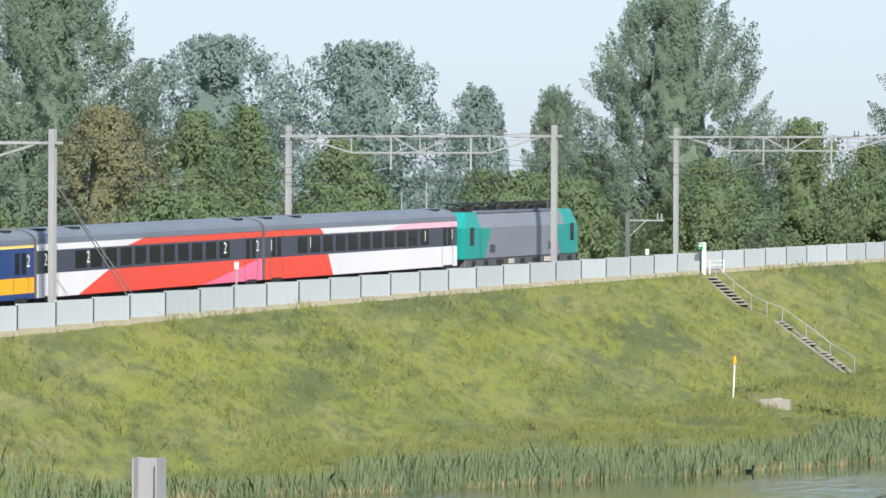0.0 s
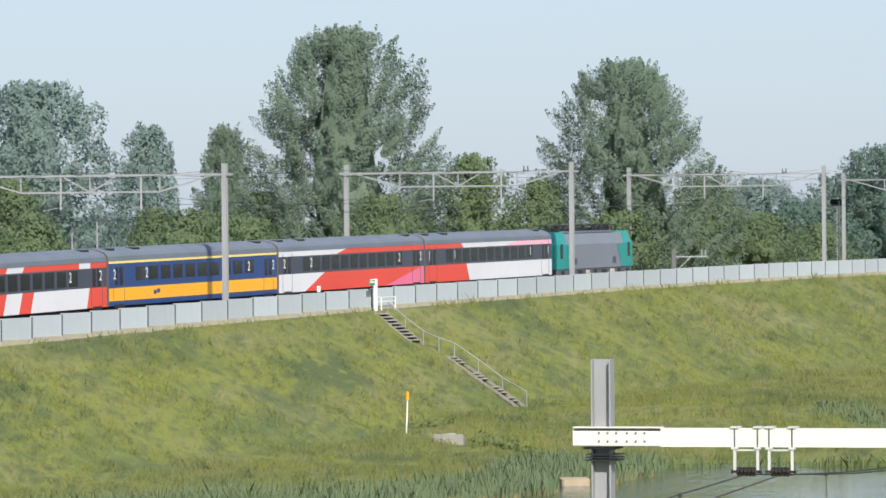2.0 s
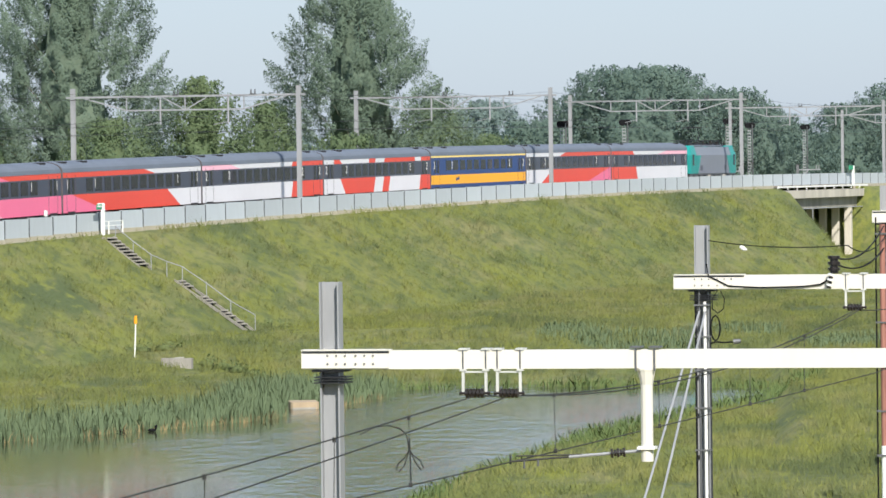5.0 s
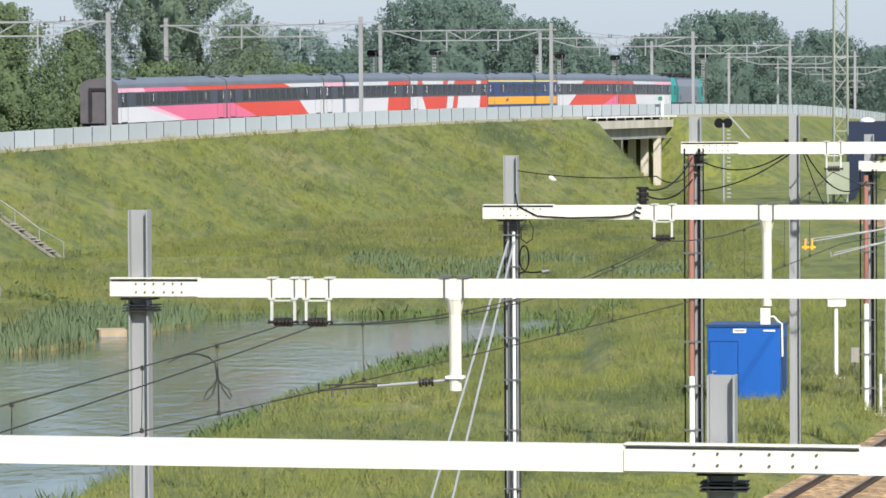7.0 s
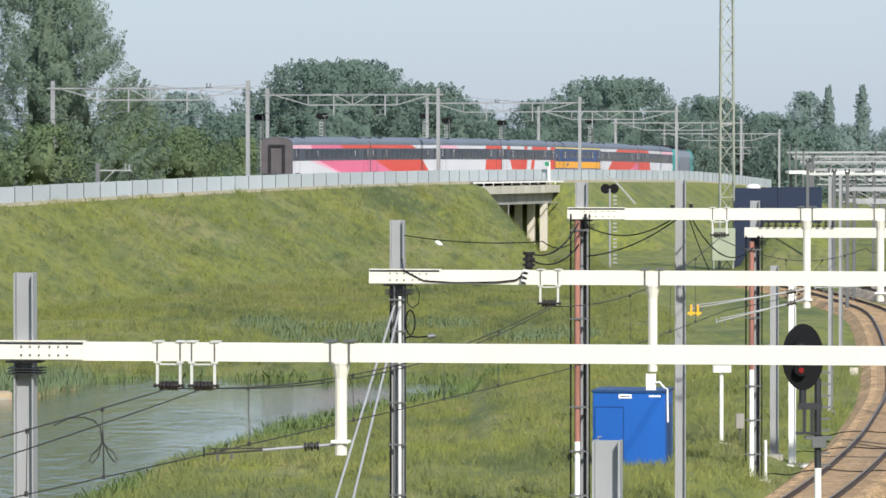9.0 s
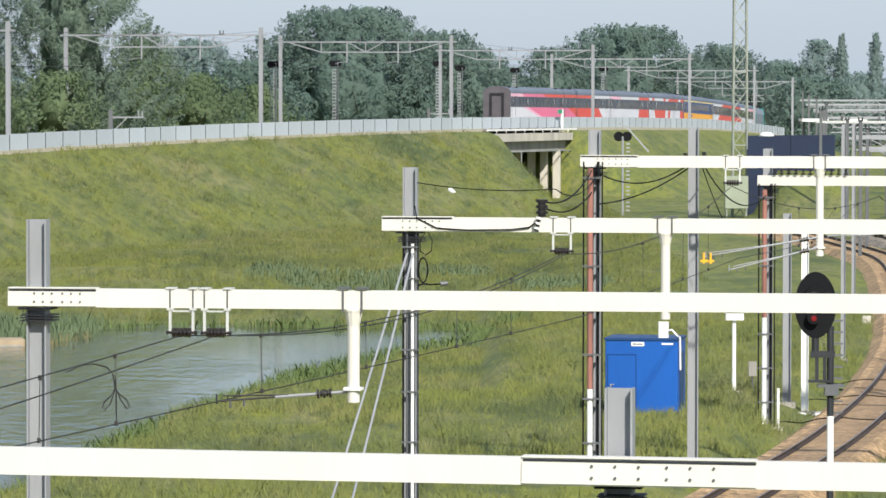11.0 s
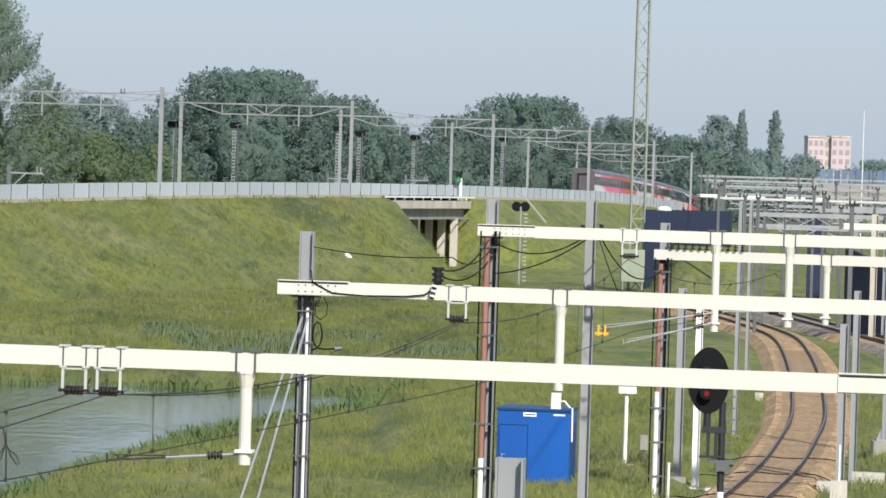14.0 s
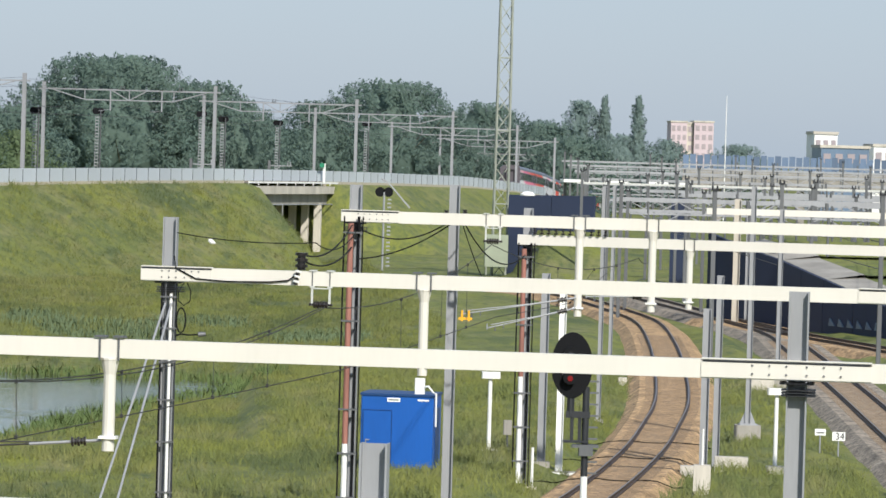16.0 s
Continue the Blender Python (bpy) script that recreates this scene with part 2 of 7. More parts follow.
GRASS_GREEN, GRASS_YELLOW = (0.128, 0.154, 0.05, 1), (0.183, 0.193, 0.052, 1)
GRASS_STRAW, GRASS_DARK, GRASS_LUSH = (0.20, 0.198, 0.082, 1), (0.086, 0.11, 0.044, 1), (0.18, 0.197, 0.045, 1)
M = {
    "grass": meadow("meadow_grass"),
    "blade": meadow("meadow_grass_blades", 0.12, 1.03),
    "yard_blade": meadow("yard_grass_blades", 0.12, 1.2),
    "water": pond_water("pond_water"),
    "ballast": ballast("ballast_stone", lin(174, 144, 106)),
    "ballast_grey": ballast("grey_ballast", lin(146, 135, 120)),
    "rail": surface("rail_steel", lin(72, 58, 50), 0.55, 0.4, 0.3, 2, 30),
    "rail_head": surface("rail_running_surface", lin(128, 120, 114), 0.45, 0.5, 0.1, 2, 30),
    "sleeper": surface("sleeper_concrete", lin(136, 116, 92), 0.9, 0, 0.25, 2, 20),
    "panel": surface("wall_panel_concrete", lin(184, 191, 197), 0.75, 0, 0.10, 0.8, 12, 0.1, True, 0.09),
    "plinth": surface("wall_plinth_concrete", lin(178, 170, 150), 0.9, 0, 0.25, 0.8, 12, 0.3),
    "gap": surface("dark_joint", lin(70, 74, 78), 0.9),
    "zinc": surface("galvanised_steel", lin(152, 154, 157), 0.55, 0.1, 0.16, 1.2, 14, 0.08, True),
    "tower": surface("pale_olive_steel", lin(146, 151, 140), 0.6, 0, 0.15, 1.2, 14, 0.05),
    "cabinet_green": surface("grey_green_cabinet_paint", lin(150, 158, 138), 0.6, 0, 0.12, 1.0, 14, 0.05),
    "zinc_dark": surface("weathered_zinc", lin(100, 102, 104), 0.55, 0.35, 0.2, 1.2, 14, 0.08, True),
    "galv": surface("pale_galvanised_steel", lin(196, 197, 192), 0.5, 0.1, 0.12, 1.2, 14, 0.05),
    "steel_dark": surface("dark_steel", lin(48, 50, 54), 0.6, 0.3, 0.25, 3, 30),
    "cream": surface("cream_beam_paint", lin(216, 212, 202), 0.5, 0, 0.06, 0.7, 10, 0.05, True),
    "white": surface("white_paint", lin(236, 236, 232), 0.5, 0, 0.08, 1.0, 14, 0.05),
    "pipe_red": surface("rusty_red_pipe", lin(160, 110, 97), 0.7, 0, 0.35, 2, 14, 0.1, True),
    "insulator": surface("brown_insulator", lin(34, 29, 28), 0.35, 0, 0.2),
    "rubber": surface("black_rubber", lin(18, 19, 22), 0.8, 0, 0.2, spec=0.2),
    "wire": surface("copper_wire_dark", lin(50, 50, 48), 0.6, 0.2, 0.2),
    "blue": surface("blue_container_paint", lin(20, 86, 168), 0.45, 0, 0.14, 0.7, 12, 0.06, True),
    "blue_dark": surface("blue_roof_edge", lin(22, 62, 110), 0.5, 0, 0.15),
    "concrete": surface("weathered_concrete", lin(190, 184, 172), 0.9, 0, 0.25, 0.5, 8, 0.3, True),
    # darker concrete: plain grey on steps and slabs, painted shade under the bridge
    "concrete_dark": surface("dark_and_shaded_concrete", lin(150, 146, 138), 0.9, 0, 0.3, 0.5, 8, 0.3, True),
    "navy": surface("navy_wall_panel", lin(44, 54, 78), 0.75, 0, 0.12, 0.3, 6, 0.1),
    # blue-grey panel, its colour lightened to take in distance haze
    "glass_wall": surface("blue_grey_noise_panel", lin(104, 124, 146), 0.35, 0, 0.2, 0.2, 4, 0.0, True),
    "barrier": surface("blue_grey_barrier_panel", lin(92, 110, 134), 0.5, 0, 0.2, 0.2, 4, 0.0, True, 0.30),
    "orange": surface("orange_marker", lin(240, 160, 30), 0.5, 0, 0.1),
    "yellow": surface("yellow_insulator_ring", lin(232, 172, 40), 0.5, 0, 0.1),
    "green_sign": surface("green_sign_face", lin(40, 150, 110), 0.5, 0, 0.1),
    "bark": surface("bark", lin(112, 112, 96), 0.95, 0, 0.3, 1.5, 12, 0.5, True),
    "t_red": surface("red_livery", lin(224, 74, 54), 0.35, 0, 0.06, 0.3, 6, 0.0),
    "t_white": surface("white_livery", lin(222, 222, 226), 0.35, 0, 0.06, 0.3, 6, 0.0),
    "t_pink": surface("pink_livery", lin(232, 112, 148), 0.35, 0, 0.06, 0.3, 6, 0.0),
    "t_pale": surface("pale_pink_livery", lin(246, 186, 204), 0.35, 0, 0.06, 0.3, 6, 0.0),
    "t_blue": surface("blue_livery", lin(26, 62, 122), 0.35, 0, 0.08, 0.3, 6, 0.0),
    "t_yellow": surface("yellow_livery", lin(250, 176, 20), 0.35, 0, 0.06, 0.3, 6, 0.0),
    "t_cream": surface("pale_yellow_livery", lin(250, 220, 130), 0.35, 0, 0.06, 0.3, 6, 0.0),
    "t_band": surface("grey_window_band", lin(60, 65, 82), 0.3, 0, 0.1, 0.3, 6, 0.0),
    "t_glass": surface("tinted_train_window", lin(20, 24, 38), 0.08, 0, 0.3, 0.5, 3, 0.0),
    "t_roof": surface("grey_train_roof", lin(104, 113, 126), 0.75, 0, 0.15, 0.4, 6, 0.1),
    "t_under": surface("underframe_black", lin(34, 34, 38), 0.8, 0, 0.3),
    "t_end": surface("dark_gangway_end", lin(88, 84, 88), 0.8, 0, 0.2),
    "t_teal": surface("teal_loco_paint", lin(22, 142, 136), 0.35, 0, 0.08, 0.3, 6, 0.0),
    "t_grey": surface("silver_grey_loco_paint", lin(122, 127, 137), 0.45, 0.0, 0.08, 0.3, 6, 0.0),
    "sand": surface("sand", lin(170, 152, 126), 0.95, 0, 0.2, 1, 10, 0.4),
    "red_lens": surface("red_lens", lin(120, 22, 26), 0.2, 0, 0.1),
    # pink brick with the distance haze already in its colour, paler and greyer
    "hazed_brick": surface("haze_paled_brick", lin(196, 180, 184), 0.9, 0, 0.1, 0.1, 2, 0.0),
    "pane_far": surface("far_window_pane", lin(160, 150, 152), 0.3, 0, 0.1, 0.1, 2, 0.0),
    "reed": foliage("reed_blades", (0.15, 0.205, 0.112, 1), (0.195, 0.255, 0.138, 1), 0.7, 0.2),
    "reed_dry": foliage("dry_reed_stems", (0.26, 0.20, 0.10, 1), (0.36, 0.29, 0.15, 1), 0.8, 0.1),
    "sedge": foliage("sedge_blades", (0.11, 0.165, 0.06, 1), (0.175, 0.235, 0.085, 1), 0.7, 0.15),
    # poplars are grey-green; the colour is also shifted a little bluer for haze
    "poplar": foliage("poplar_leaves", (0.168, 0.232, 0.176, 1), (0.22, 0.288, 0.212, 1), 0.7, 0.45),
    "hedge": foliage("hedge_leaves", (0.135, 0.198, 0.108, 1), (0.205, 0.265, 0.14, 1), 0.7, 0.45),
    "bronze": foliage("bronze_hedge_leaves", (0.18, 0.19, 0.115, 1), (0.285, 0.28, 0.165, 1), 0.7, 0.45),
    "bramble": foliage("bramble_leaves", (0.15, 0.195, 0.08, 1), (0.20, 0.24, 0.10, 1), 0.7, 0.3),
    # wood and far leaves: distance haze mixed into the colour, bluer and paler
    "wood": foliage("haze_blued_woodland_leaves", (0.138, 0.205, 0.175, 1), (0.178, 0.245, 0.20, 1), 0.7, 0.45),
    "far": foliage("haze_paled_leaves", (0.205, 0.28, 0.26, 1), (0.25, 0.325, 0.30, 1), 0.7, 0.45),
}


# ---- mesh helpers ----
class Geo:
    """Collects the faces of one mesh."""

    def __init__(self):
        self.v, self.f, self.m = [], [], []

    def poly(self, pts, mi=0):
        n = len(self.v)
        self.v += [tuple(p) for p in pts]
        self.f.append(tuple(range(n, n + len(pts))))
        self.m.append(mi)

    def box(self, x0, x1, y0, y1, z0, z1, mi=0, ch=0.0):
        if ch:
            c = [(x0 + ch, y0), (x1 - ch, y0), (x1, y0 + ch), (x1, y1 - ch), (x1 - ch, y1), (x0 + ch, y1), (x0, y1 - ch), (x0, y0 + ch)]
        else:
            c = [(x0, y0), (x1, y0), (x1, y1), (x0, y1)]
        self.column(c, z0, z1, mi)

    def column(self, ring, z0, z1, mi=0, ring1=None):
        n, k = len(self.v), len(ring)
        self.v += [(x, y, z0) for x, y in ring] + [(x, y, z1) for x, y in (ring1 or ring)]
        self.f += [tuple(range(n + k - 1, n - 1, -1)), tuple(range(n + k, n + 2 * k))]
        self.f += [(n + i, n + (i + 1) % k, n + k + (i + 1) % k, n + k + i) for i in range(k)]
        self.m += [mi] * (k + 2)

    def bar(self, p, q, w, h, mi=0):
        """A square bar from p to q, w wide and h high."""
        p, q = Vector(p), Vector(q)
        d = (q - p).normalized()
        up = Vector((0, 0, 1)) if abs(d.z) < 0.9 else Vector((0, 1, 0))
        s = d.cross(up).normalized()
        u = s.cross(d)
        r = [(-w / 2, -h / 2), (w / 2, -h / 2), (w / 2, h / 2), (-w / 2, h / 2)]
        self.loft([[p + s * a + u * b for a, b in r], [q + s * a + u * b for a, b in r]], mi)

    def rod(self, p, q, r, k=8, mi=0, r1=None):
        self.wire([p, q], r, k, mi, r1)

    def wire(self, pts, r, k=5, mi=0, r1=None):
        pts = [Vector(p) for p in pts]
        rings = []
        for i, p in enumerate(pts):
            d = (pts[min(i + 1, len(pts) - 1)] - pts[max(i - 1, 0)]).normalized()
            up = Vector((0, 0, 1)) if abs(d.z) < 0.9 else Vector((0, 1, 0))
            s = d.cross(up).normalized()
            u = s.cross(d)
            rr = r if r1 is None else r + (r1 - r) * i / (len(pts) - 1)
            rings.append([p + (s * math.cos(6.2832 * j / k) + u * math.sin(6.2832 * j / k)) * rr for j in range(k)])
        self.loft(rings, mi)

    def loft(self, rings, mi=0):
        n, k = len(self.v), len(rings[0])
        for r in rings:
            self.v += [tuple(p) for p in r]
        for i in range(len(rings) - 1):
            a = n + i * k
            self.f += [(a + j, a + (j + 1) % k, a + k + (j + 1) % k, a + k + j) for j in range(k)]
            self.m += [mi] * k
        self.f += [tuple(range(n + k - 1, n - 1, -1)), tuple(range(len(self.v) - k, len(self.v)))]
        self.m += [mi, mi]

    def data(self, name, mats, smooth=False):
        me = bpy.data.meshes.new(name)
        me.from_pydata(self.v, [], self.f)
        for m in mats if isinstance(mats, (list, tuple)) else [mats]:
            me.materials.append(m)
        me.polygons.foreach_set("material_index", self.m)
        bm = bmesh.new()
        bm.from_mesh(me)
        bmesh.ops.recalc_face_normals(bm, faces=bm.faces)
        bm.to_mesh(me)
        bm.free()
        if smooth:
            me.polygons.foreach_set("use_smooth", [True] * len(me.polygons))
        return me


def part(name, geo, mats, parent=None, label="", smooth=False, at=None):
    ob = new(name, geo.data(name, mats, smooth) if isinstance(geo, Geo) else geo)
    if parent:
        ob.parent = parent
    if at is not None:
        ob.matrix_basis = at
    return tagged(ob, label) if label else ob


def thing(name, label, category, group="", at=None, kind=""):
    ob = tagged(new(name), label, category, group, kind)
    if at is not None:
        ob.matrix_basis = at
    return ob


# ---- the railway line on the embankment ----
HEADING = [(-420, 0.1807), (-60, 0.1807), (-20, 0.2042), (20, 0.2172), (60, 0.2253), (100, 0.2317), (140, 0.2373), (180, 0.2408), (220, 0.2383),
           (260, 0.2237), (300, 0.20), (340, 0.195), (400, 0.15), (480, 0.13), (560, 0.15), (900, 0.15)]
LEVEL = [(-420, -1.5), (-160, 2.97), (-120, 4.01), (-80, 4.92), (-40, 5.70), (0, 6.36), (40, 6.88), (80, 7.27), (120, 7.53), (160, 7.66), (200, 7.66), (240, 7.53),
         (280, 7.28), (334, 6.84), (372, 6.2), (430, 5.1), (480, 4.0), (519, 2.6), (557, 1.4), (700, -2.0), (900, -3.0)]
S = np.arange(-420.0, 900.0, 1.0)
TH = np.interp(S, *zip(*HEADING))
k0 = int(np.argmin(abs(S + 60)))
X = np.cumsum(np.sin(TH))
Y = np.cumsum(np.cos(TH))
X, Y = X - X[k0] - 60.75, Y - Y[k0] + 218.45
Z = np.interp(S, *zip(*LEVEL))
for _ in range(12):
    Z[1:-1] = (Z[:-2] + Z[1:-1] + Z[2:]) / 3


def line(s, o=0.0, dz=0.0):
    """A point of the line at s metres, o metres to the right of the carriages' sides, dz above the rails."""
    th = np.interp(s, S, TH)
    return Vector((np.interp(s, S, X) + math.cos(th) * o, np.interp(s, S, Y) - math.sin(th) * o, np.interp(s, S, Z) + dz))


def line_pose(s, o=0.0, dz=0.0):
    """x along the line, y to its left."""
    p, th = line(s, o, dz), np.interp(s, S, TH)
    return pose(*p, 0, 0, 90 - math.degrees(th))


# ---- ground: one sheet with pond basin, embankment and the cutting under the bridge ----
POND = [(-64, 176), (-46.8, 198.5), (-38.9, 205.4), (-33.6, 214.6), (-29.5, 221.5), (-25.7, 228), (-21.6, 236), (-19.8, 250), (-18, 258), (-14, 261), (-6, 259), (1, 256.5), (1.2, 253),
        (-2.6, 238), (-5.6, 223.5), (-7.3, 215), (-9.3, 196), (-11.6, 180), (-13, 156), (-17, 128), (-40, 112), (-70, 130), (-76, 160)]
WATER_Z = -1.0
# plans of the near tracks: x, y and rail level
PATH1 = [(-12.5, 66, -0.05), (-4.2, 92, -0.05), (3.4, 120, -0.05), (9.3, 149, -0.02), (12.7, 167.5, 0.0), (16.1, 190, 0.0), (18.6, 210, 0.0), (20.8, 229, 0.25), (23.3, 259, 0.6), (25.6, 290, 0.62),
         (27.3, 318, 0.6), (27.5, 336, 0.6), (26.0, 362, 0.8), (22.0, 392, 1.2)]
PATH2 = [(25.4, 165, 0.0), (27.6, 200, 0.15), (30.4, 242, 0.3), (33.0, 285, 0.45), (34.4, 310, 0.5), (33.3, 335, 0.6), (31.0, 372, 0.8)]
PATH3 = [(45.0, 232, 0.3), (41.6, 262, 0.4), (37.9, 291, 0.5), (35.6, 310, 0.5), (33.4, 334, 0.6)]


def pond_distance(px, py):
    """Signed metres from the pond's edge, negative inside."""
    best, inside = np.full(px.shape, 1e9), np.zeros(px.shape, bool)
    for (x0, y0), (x1, y1) in zip(POND, POND[1:] + POND[:1]):
        dx, dy = x1 - x0, y1 - y0
        t = np.clip(((px - x0) * dx + (py - y0) * dy) / (dx * dx + dy * dy), 0, 1)
        best = np.minimum(best, np.hypot(px - x0 - t * dx, py - y0 - t * dy))
        hit = ((y0 > py) != (y1 > py)) & (px < x0 + (py - y0) * dx / (dy if dy else 1e-9))
        inside ^= hit
    return np.where(inside, -best, best)


def ease(v, lo, hi):
    t = np.clip((v - lo) / (hi - lo), 0, 1)
    return t * t * (3 - 2 * t)


def along(px, py):
    """Metres along the line, and to its right, of each point."""
    idx = np.zeros(px.shape, int)
    k = np.arange(0, len(S), 4)
    flat_x, flat_y, out = px.ravel(), py.ravel(), idx.ravel()
    for i in range(0, flat_x.size, 20000):
        d = (flat_x[i:i + 20000, None] - X[k]) ** 2 + (flat_y[i:i + 20000, None] - Y[k]) ** 2
        out[i:i + 20000] = k[np.argmin(d, 1)]
    idx = out.reshape(px.shape)
    dx, dy = px - X[idx], py - Y[idx]
    s = S[idx] + dx * np.sin(TH[idx]) + dy * np.cos(TH[idx])
    return s, dx * np.cos(TH[idx]) - dy * np.sin(TH[idx]), Z[idx]


def bumps(px, py, step, seed):
    """Smooth uneven ground."""
    r = np.random.RandomState(seed).rand(64, 64)
    u, v = px / step, py / step
    i, j = np.floor(u).astype(int), np.floor(v).astype(int)
    a, b = u - i, v - j
    a, b = a * a * (3 - 2 * a), b * b * (3 - 2 * b)
    g = lambda m, n: r[m % 64, n % 64]
    return (g(i, j) * (1 - a) + g(i + 1, j) * a) * (1 - b) + (g(i, j + 1) * (1 - a) + g(i + 1, j + 1) * a) * b - 0.5


def height(px, py):
    d = pond_distance(px, py)
    s, o, rail = along(px, py)
    base = np.where((px < 2) & (py > 190), np.clip(-1.15 + 0.055 * d, -9, 0.75), np.clip(-1.15 + 0.32 * d, -9, 0.0))
    base = base + 0.5 * ease(py, 215, 262) * ease(px, 6, 14) - 0.05 * ease(px, 8, 12)
    base = np.where(d < 0, np.maximum(-2.0, -1.15 + 0.5 * d), base)
    rough = np.clip(d, 0, 3) / 3 * (0.35 * bumps(px, py, 7.0, 3) + 0.16 * bumps(px, py, 2.6, 5))
    crest = rail - 0.35
    # embankment slopes 1 in 1.6, cut away where the road passes under the bridge
    skew = s + 1.9 * np.clip(o - 4, 0, 14)
    cut = np.clip((skew - 211) / 20, 0, 1) * (1 - ease(s, 243.6, 245.2))
    right = crest - np.clip(o - 5.0, 0, 99) / 1.62
    lft = crest - np.clip(-17 - o, 0, 99) / 1.8
    bank = np.minimum(right, lft) - 7.5 * cut
    on_slope = ease(o, 5.0, 7.0) * np.clip((bank - base) / 2, 0, 1)
    bank = bank + on_slope * (0.55 * bumps(px, py, 6.0, 9) + 0.25 * bumps(px, py, 2.3, 11))
    out = np.where(s < 520, np.maximum(base + rough, bank), base + rough)
    for path in (PATH1, PATH2, PATH3):
        tx, ty, tz = (np.array(v) for v in zip(*path))
        k = np.argsort(ty)
        near = 1 - ease(np.abs(px - np.interp(py, ty[k], tx[k])), 2.4, 3.8)
        near = near * (py > ty.min() - 5) * (py < ty.max() + 2)
        out = out * (1 - near) + np.minimum(out, np.interp(py, ty[k], tz[k]) - 0.55) * near
    # grass bank at the foot of the navy wall
    knoll = 0.8 + 3.7 * ease(py, 402, 424) * ease(px, 24.8, 27.0)
    return np.where((px > 24.5) & (px < 33.0) & (py > 400) & (py < 430), np.maximum(out, knoll), out)


def spread(*bands):
    out = []
    for lo, hi, step in bands:
        out += list(np.arange(lo, hi, step))
    return np.array(out + [bands[-1][1]])


gx = spread((-4000, -400, 400), (-400, -140, 20), (-140, -84, 4), (-84, 40, 1.0), (40, 100, 4), (100, 400, 20), (400, 4000, 400))
gy = spread((-600, 40, 40), (40, 140, 4), (140, 300, 1.5), (300, 560, 2.0), (560, 760, 5), (760, 1200, 40), (1200, 4800, 400))
PX, PY = np.meshgrid(gx, gy)
PZ = height(PX, PY)
nx, ny = len(gx), len(gy)
me = bpy.data.meshes.new("ground")
quads = [(j * nx + i, j * nx + i + 1, (j + 1) * nx + i + 1, (j + 1) * nx + i) for j in range(ny - 1) for i in range(nx - 1)]
me.from_pydata(np.stack([PX, PY, PZ], -1).reshape(-1, 3).tolist(), [], quads)
me.materials.append(M["grass"])
me.polygons.foreach_set("use_smooth", [True] * len(me.polygons))
ground = tagged(new("ground", me), "rough yellow-green grassland with a railway embankment and a pond hollow", "ground", kind="structure")


def ground_z(x, y):
    return float(height(np.array([[float(x)]]), np.array([[float(y)]]))[0, 0])


g = Geo()
g.poly([(x * 1.0, y, WATER_Z) for x, y in [(-90, 105), (8, 105), (8, 266), (-90, 266)]])
tagged(part("water", g, M["water"]), "still grey-green pond water reflecting a pale sky", "water", kind="structure")

# ---- trackbed and rails on the embankment ----
g = Geo()
ss = np.arange(-200, 560, 4.0)
for s0, s1 in zip(ss, ss[1:]):
    for o0, o1, z0, z1 in ((-13, -10.2, -0.34, -0.12), (-10.2, 1.8, -0.12, -0.12), (1.8, 3.0, -0.12, -0.34)):
        g.poly([line(s0, o0, z0), line(s0, o1, z1), line(s1, o1, z1), line(s1, o0, z0)])
tagged(part("trackbed", g, M["ballast_grey"]), "grey ballast bed of the embankment line", "ballast", kind="structure")
g = Geo()
for centre in (-1.41, -6.6):
    for side in (-0.75, 0.75):
        for s0, s1 in zip(ss, ss[1:]):
            g.bar(line(s0, centre + side, -0.06), line(s1, centre + side, -0.06), 0.07, 0.14)
tagged(part("rails_on_embankment", g, M["rail"]), "four steel rails of the embankment line", "rails", kind="structure")

# ---- parapet wall of 4 m panels ----
WALL_O = 3.6
wall = thing("parapet_wall", "long light-grey concrete panel wall along the embankment edge", "wall", kind="structure")
panel = Geo()
panel.box(-1.945, 1.945, -0.06, 0.06, -0.08, 1.0, 0, 0.012)
panel_me = panel.data("wall_panel", M["panel"])
post = Geo()
post.box(-0.05, 0.05, -0.085, 0.085, -0.12, 0.985, 0)
post_me = post.data("wall_post", M["gap"])
plinth = Geo()
plinth.box(-1.99, 1.99, -0.10, 0.10, -0.55, -0.08, 0)
plinth_me = plinth.data("plinth_block", M["plinth"])
for i in range(147):
    s = -158.5 + 4 * i
    for nm, md, ds in (("wall_panel", panel_me, 2.0), ("wall_post", post_me, 0.0), ("plinth_block", plinth_me, 2.0)):
        if nm == "plinth_block" and 209 < s < 244:
            continue
        part(nm, md, None, wall, at=line_pose(s + ds, WALL_O))


# ---- catenary portals over the embankment line ----
def h_ring(w, t):
    """The outline of a rolled H section, its web across x."""
    a = w / 2
    return [(-a, -a), (-a + t, -a), (-a + t, -t / 2), (a - t, -t / 2), (a - t, -a), (a, -a), (a, a), (a - t, a), (a - t, t / 2), (-a + t, t / 2), (-a + t, a), (-a, a)]


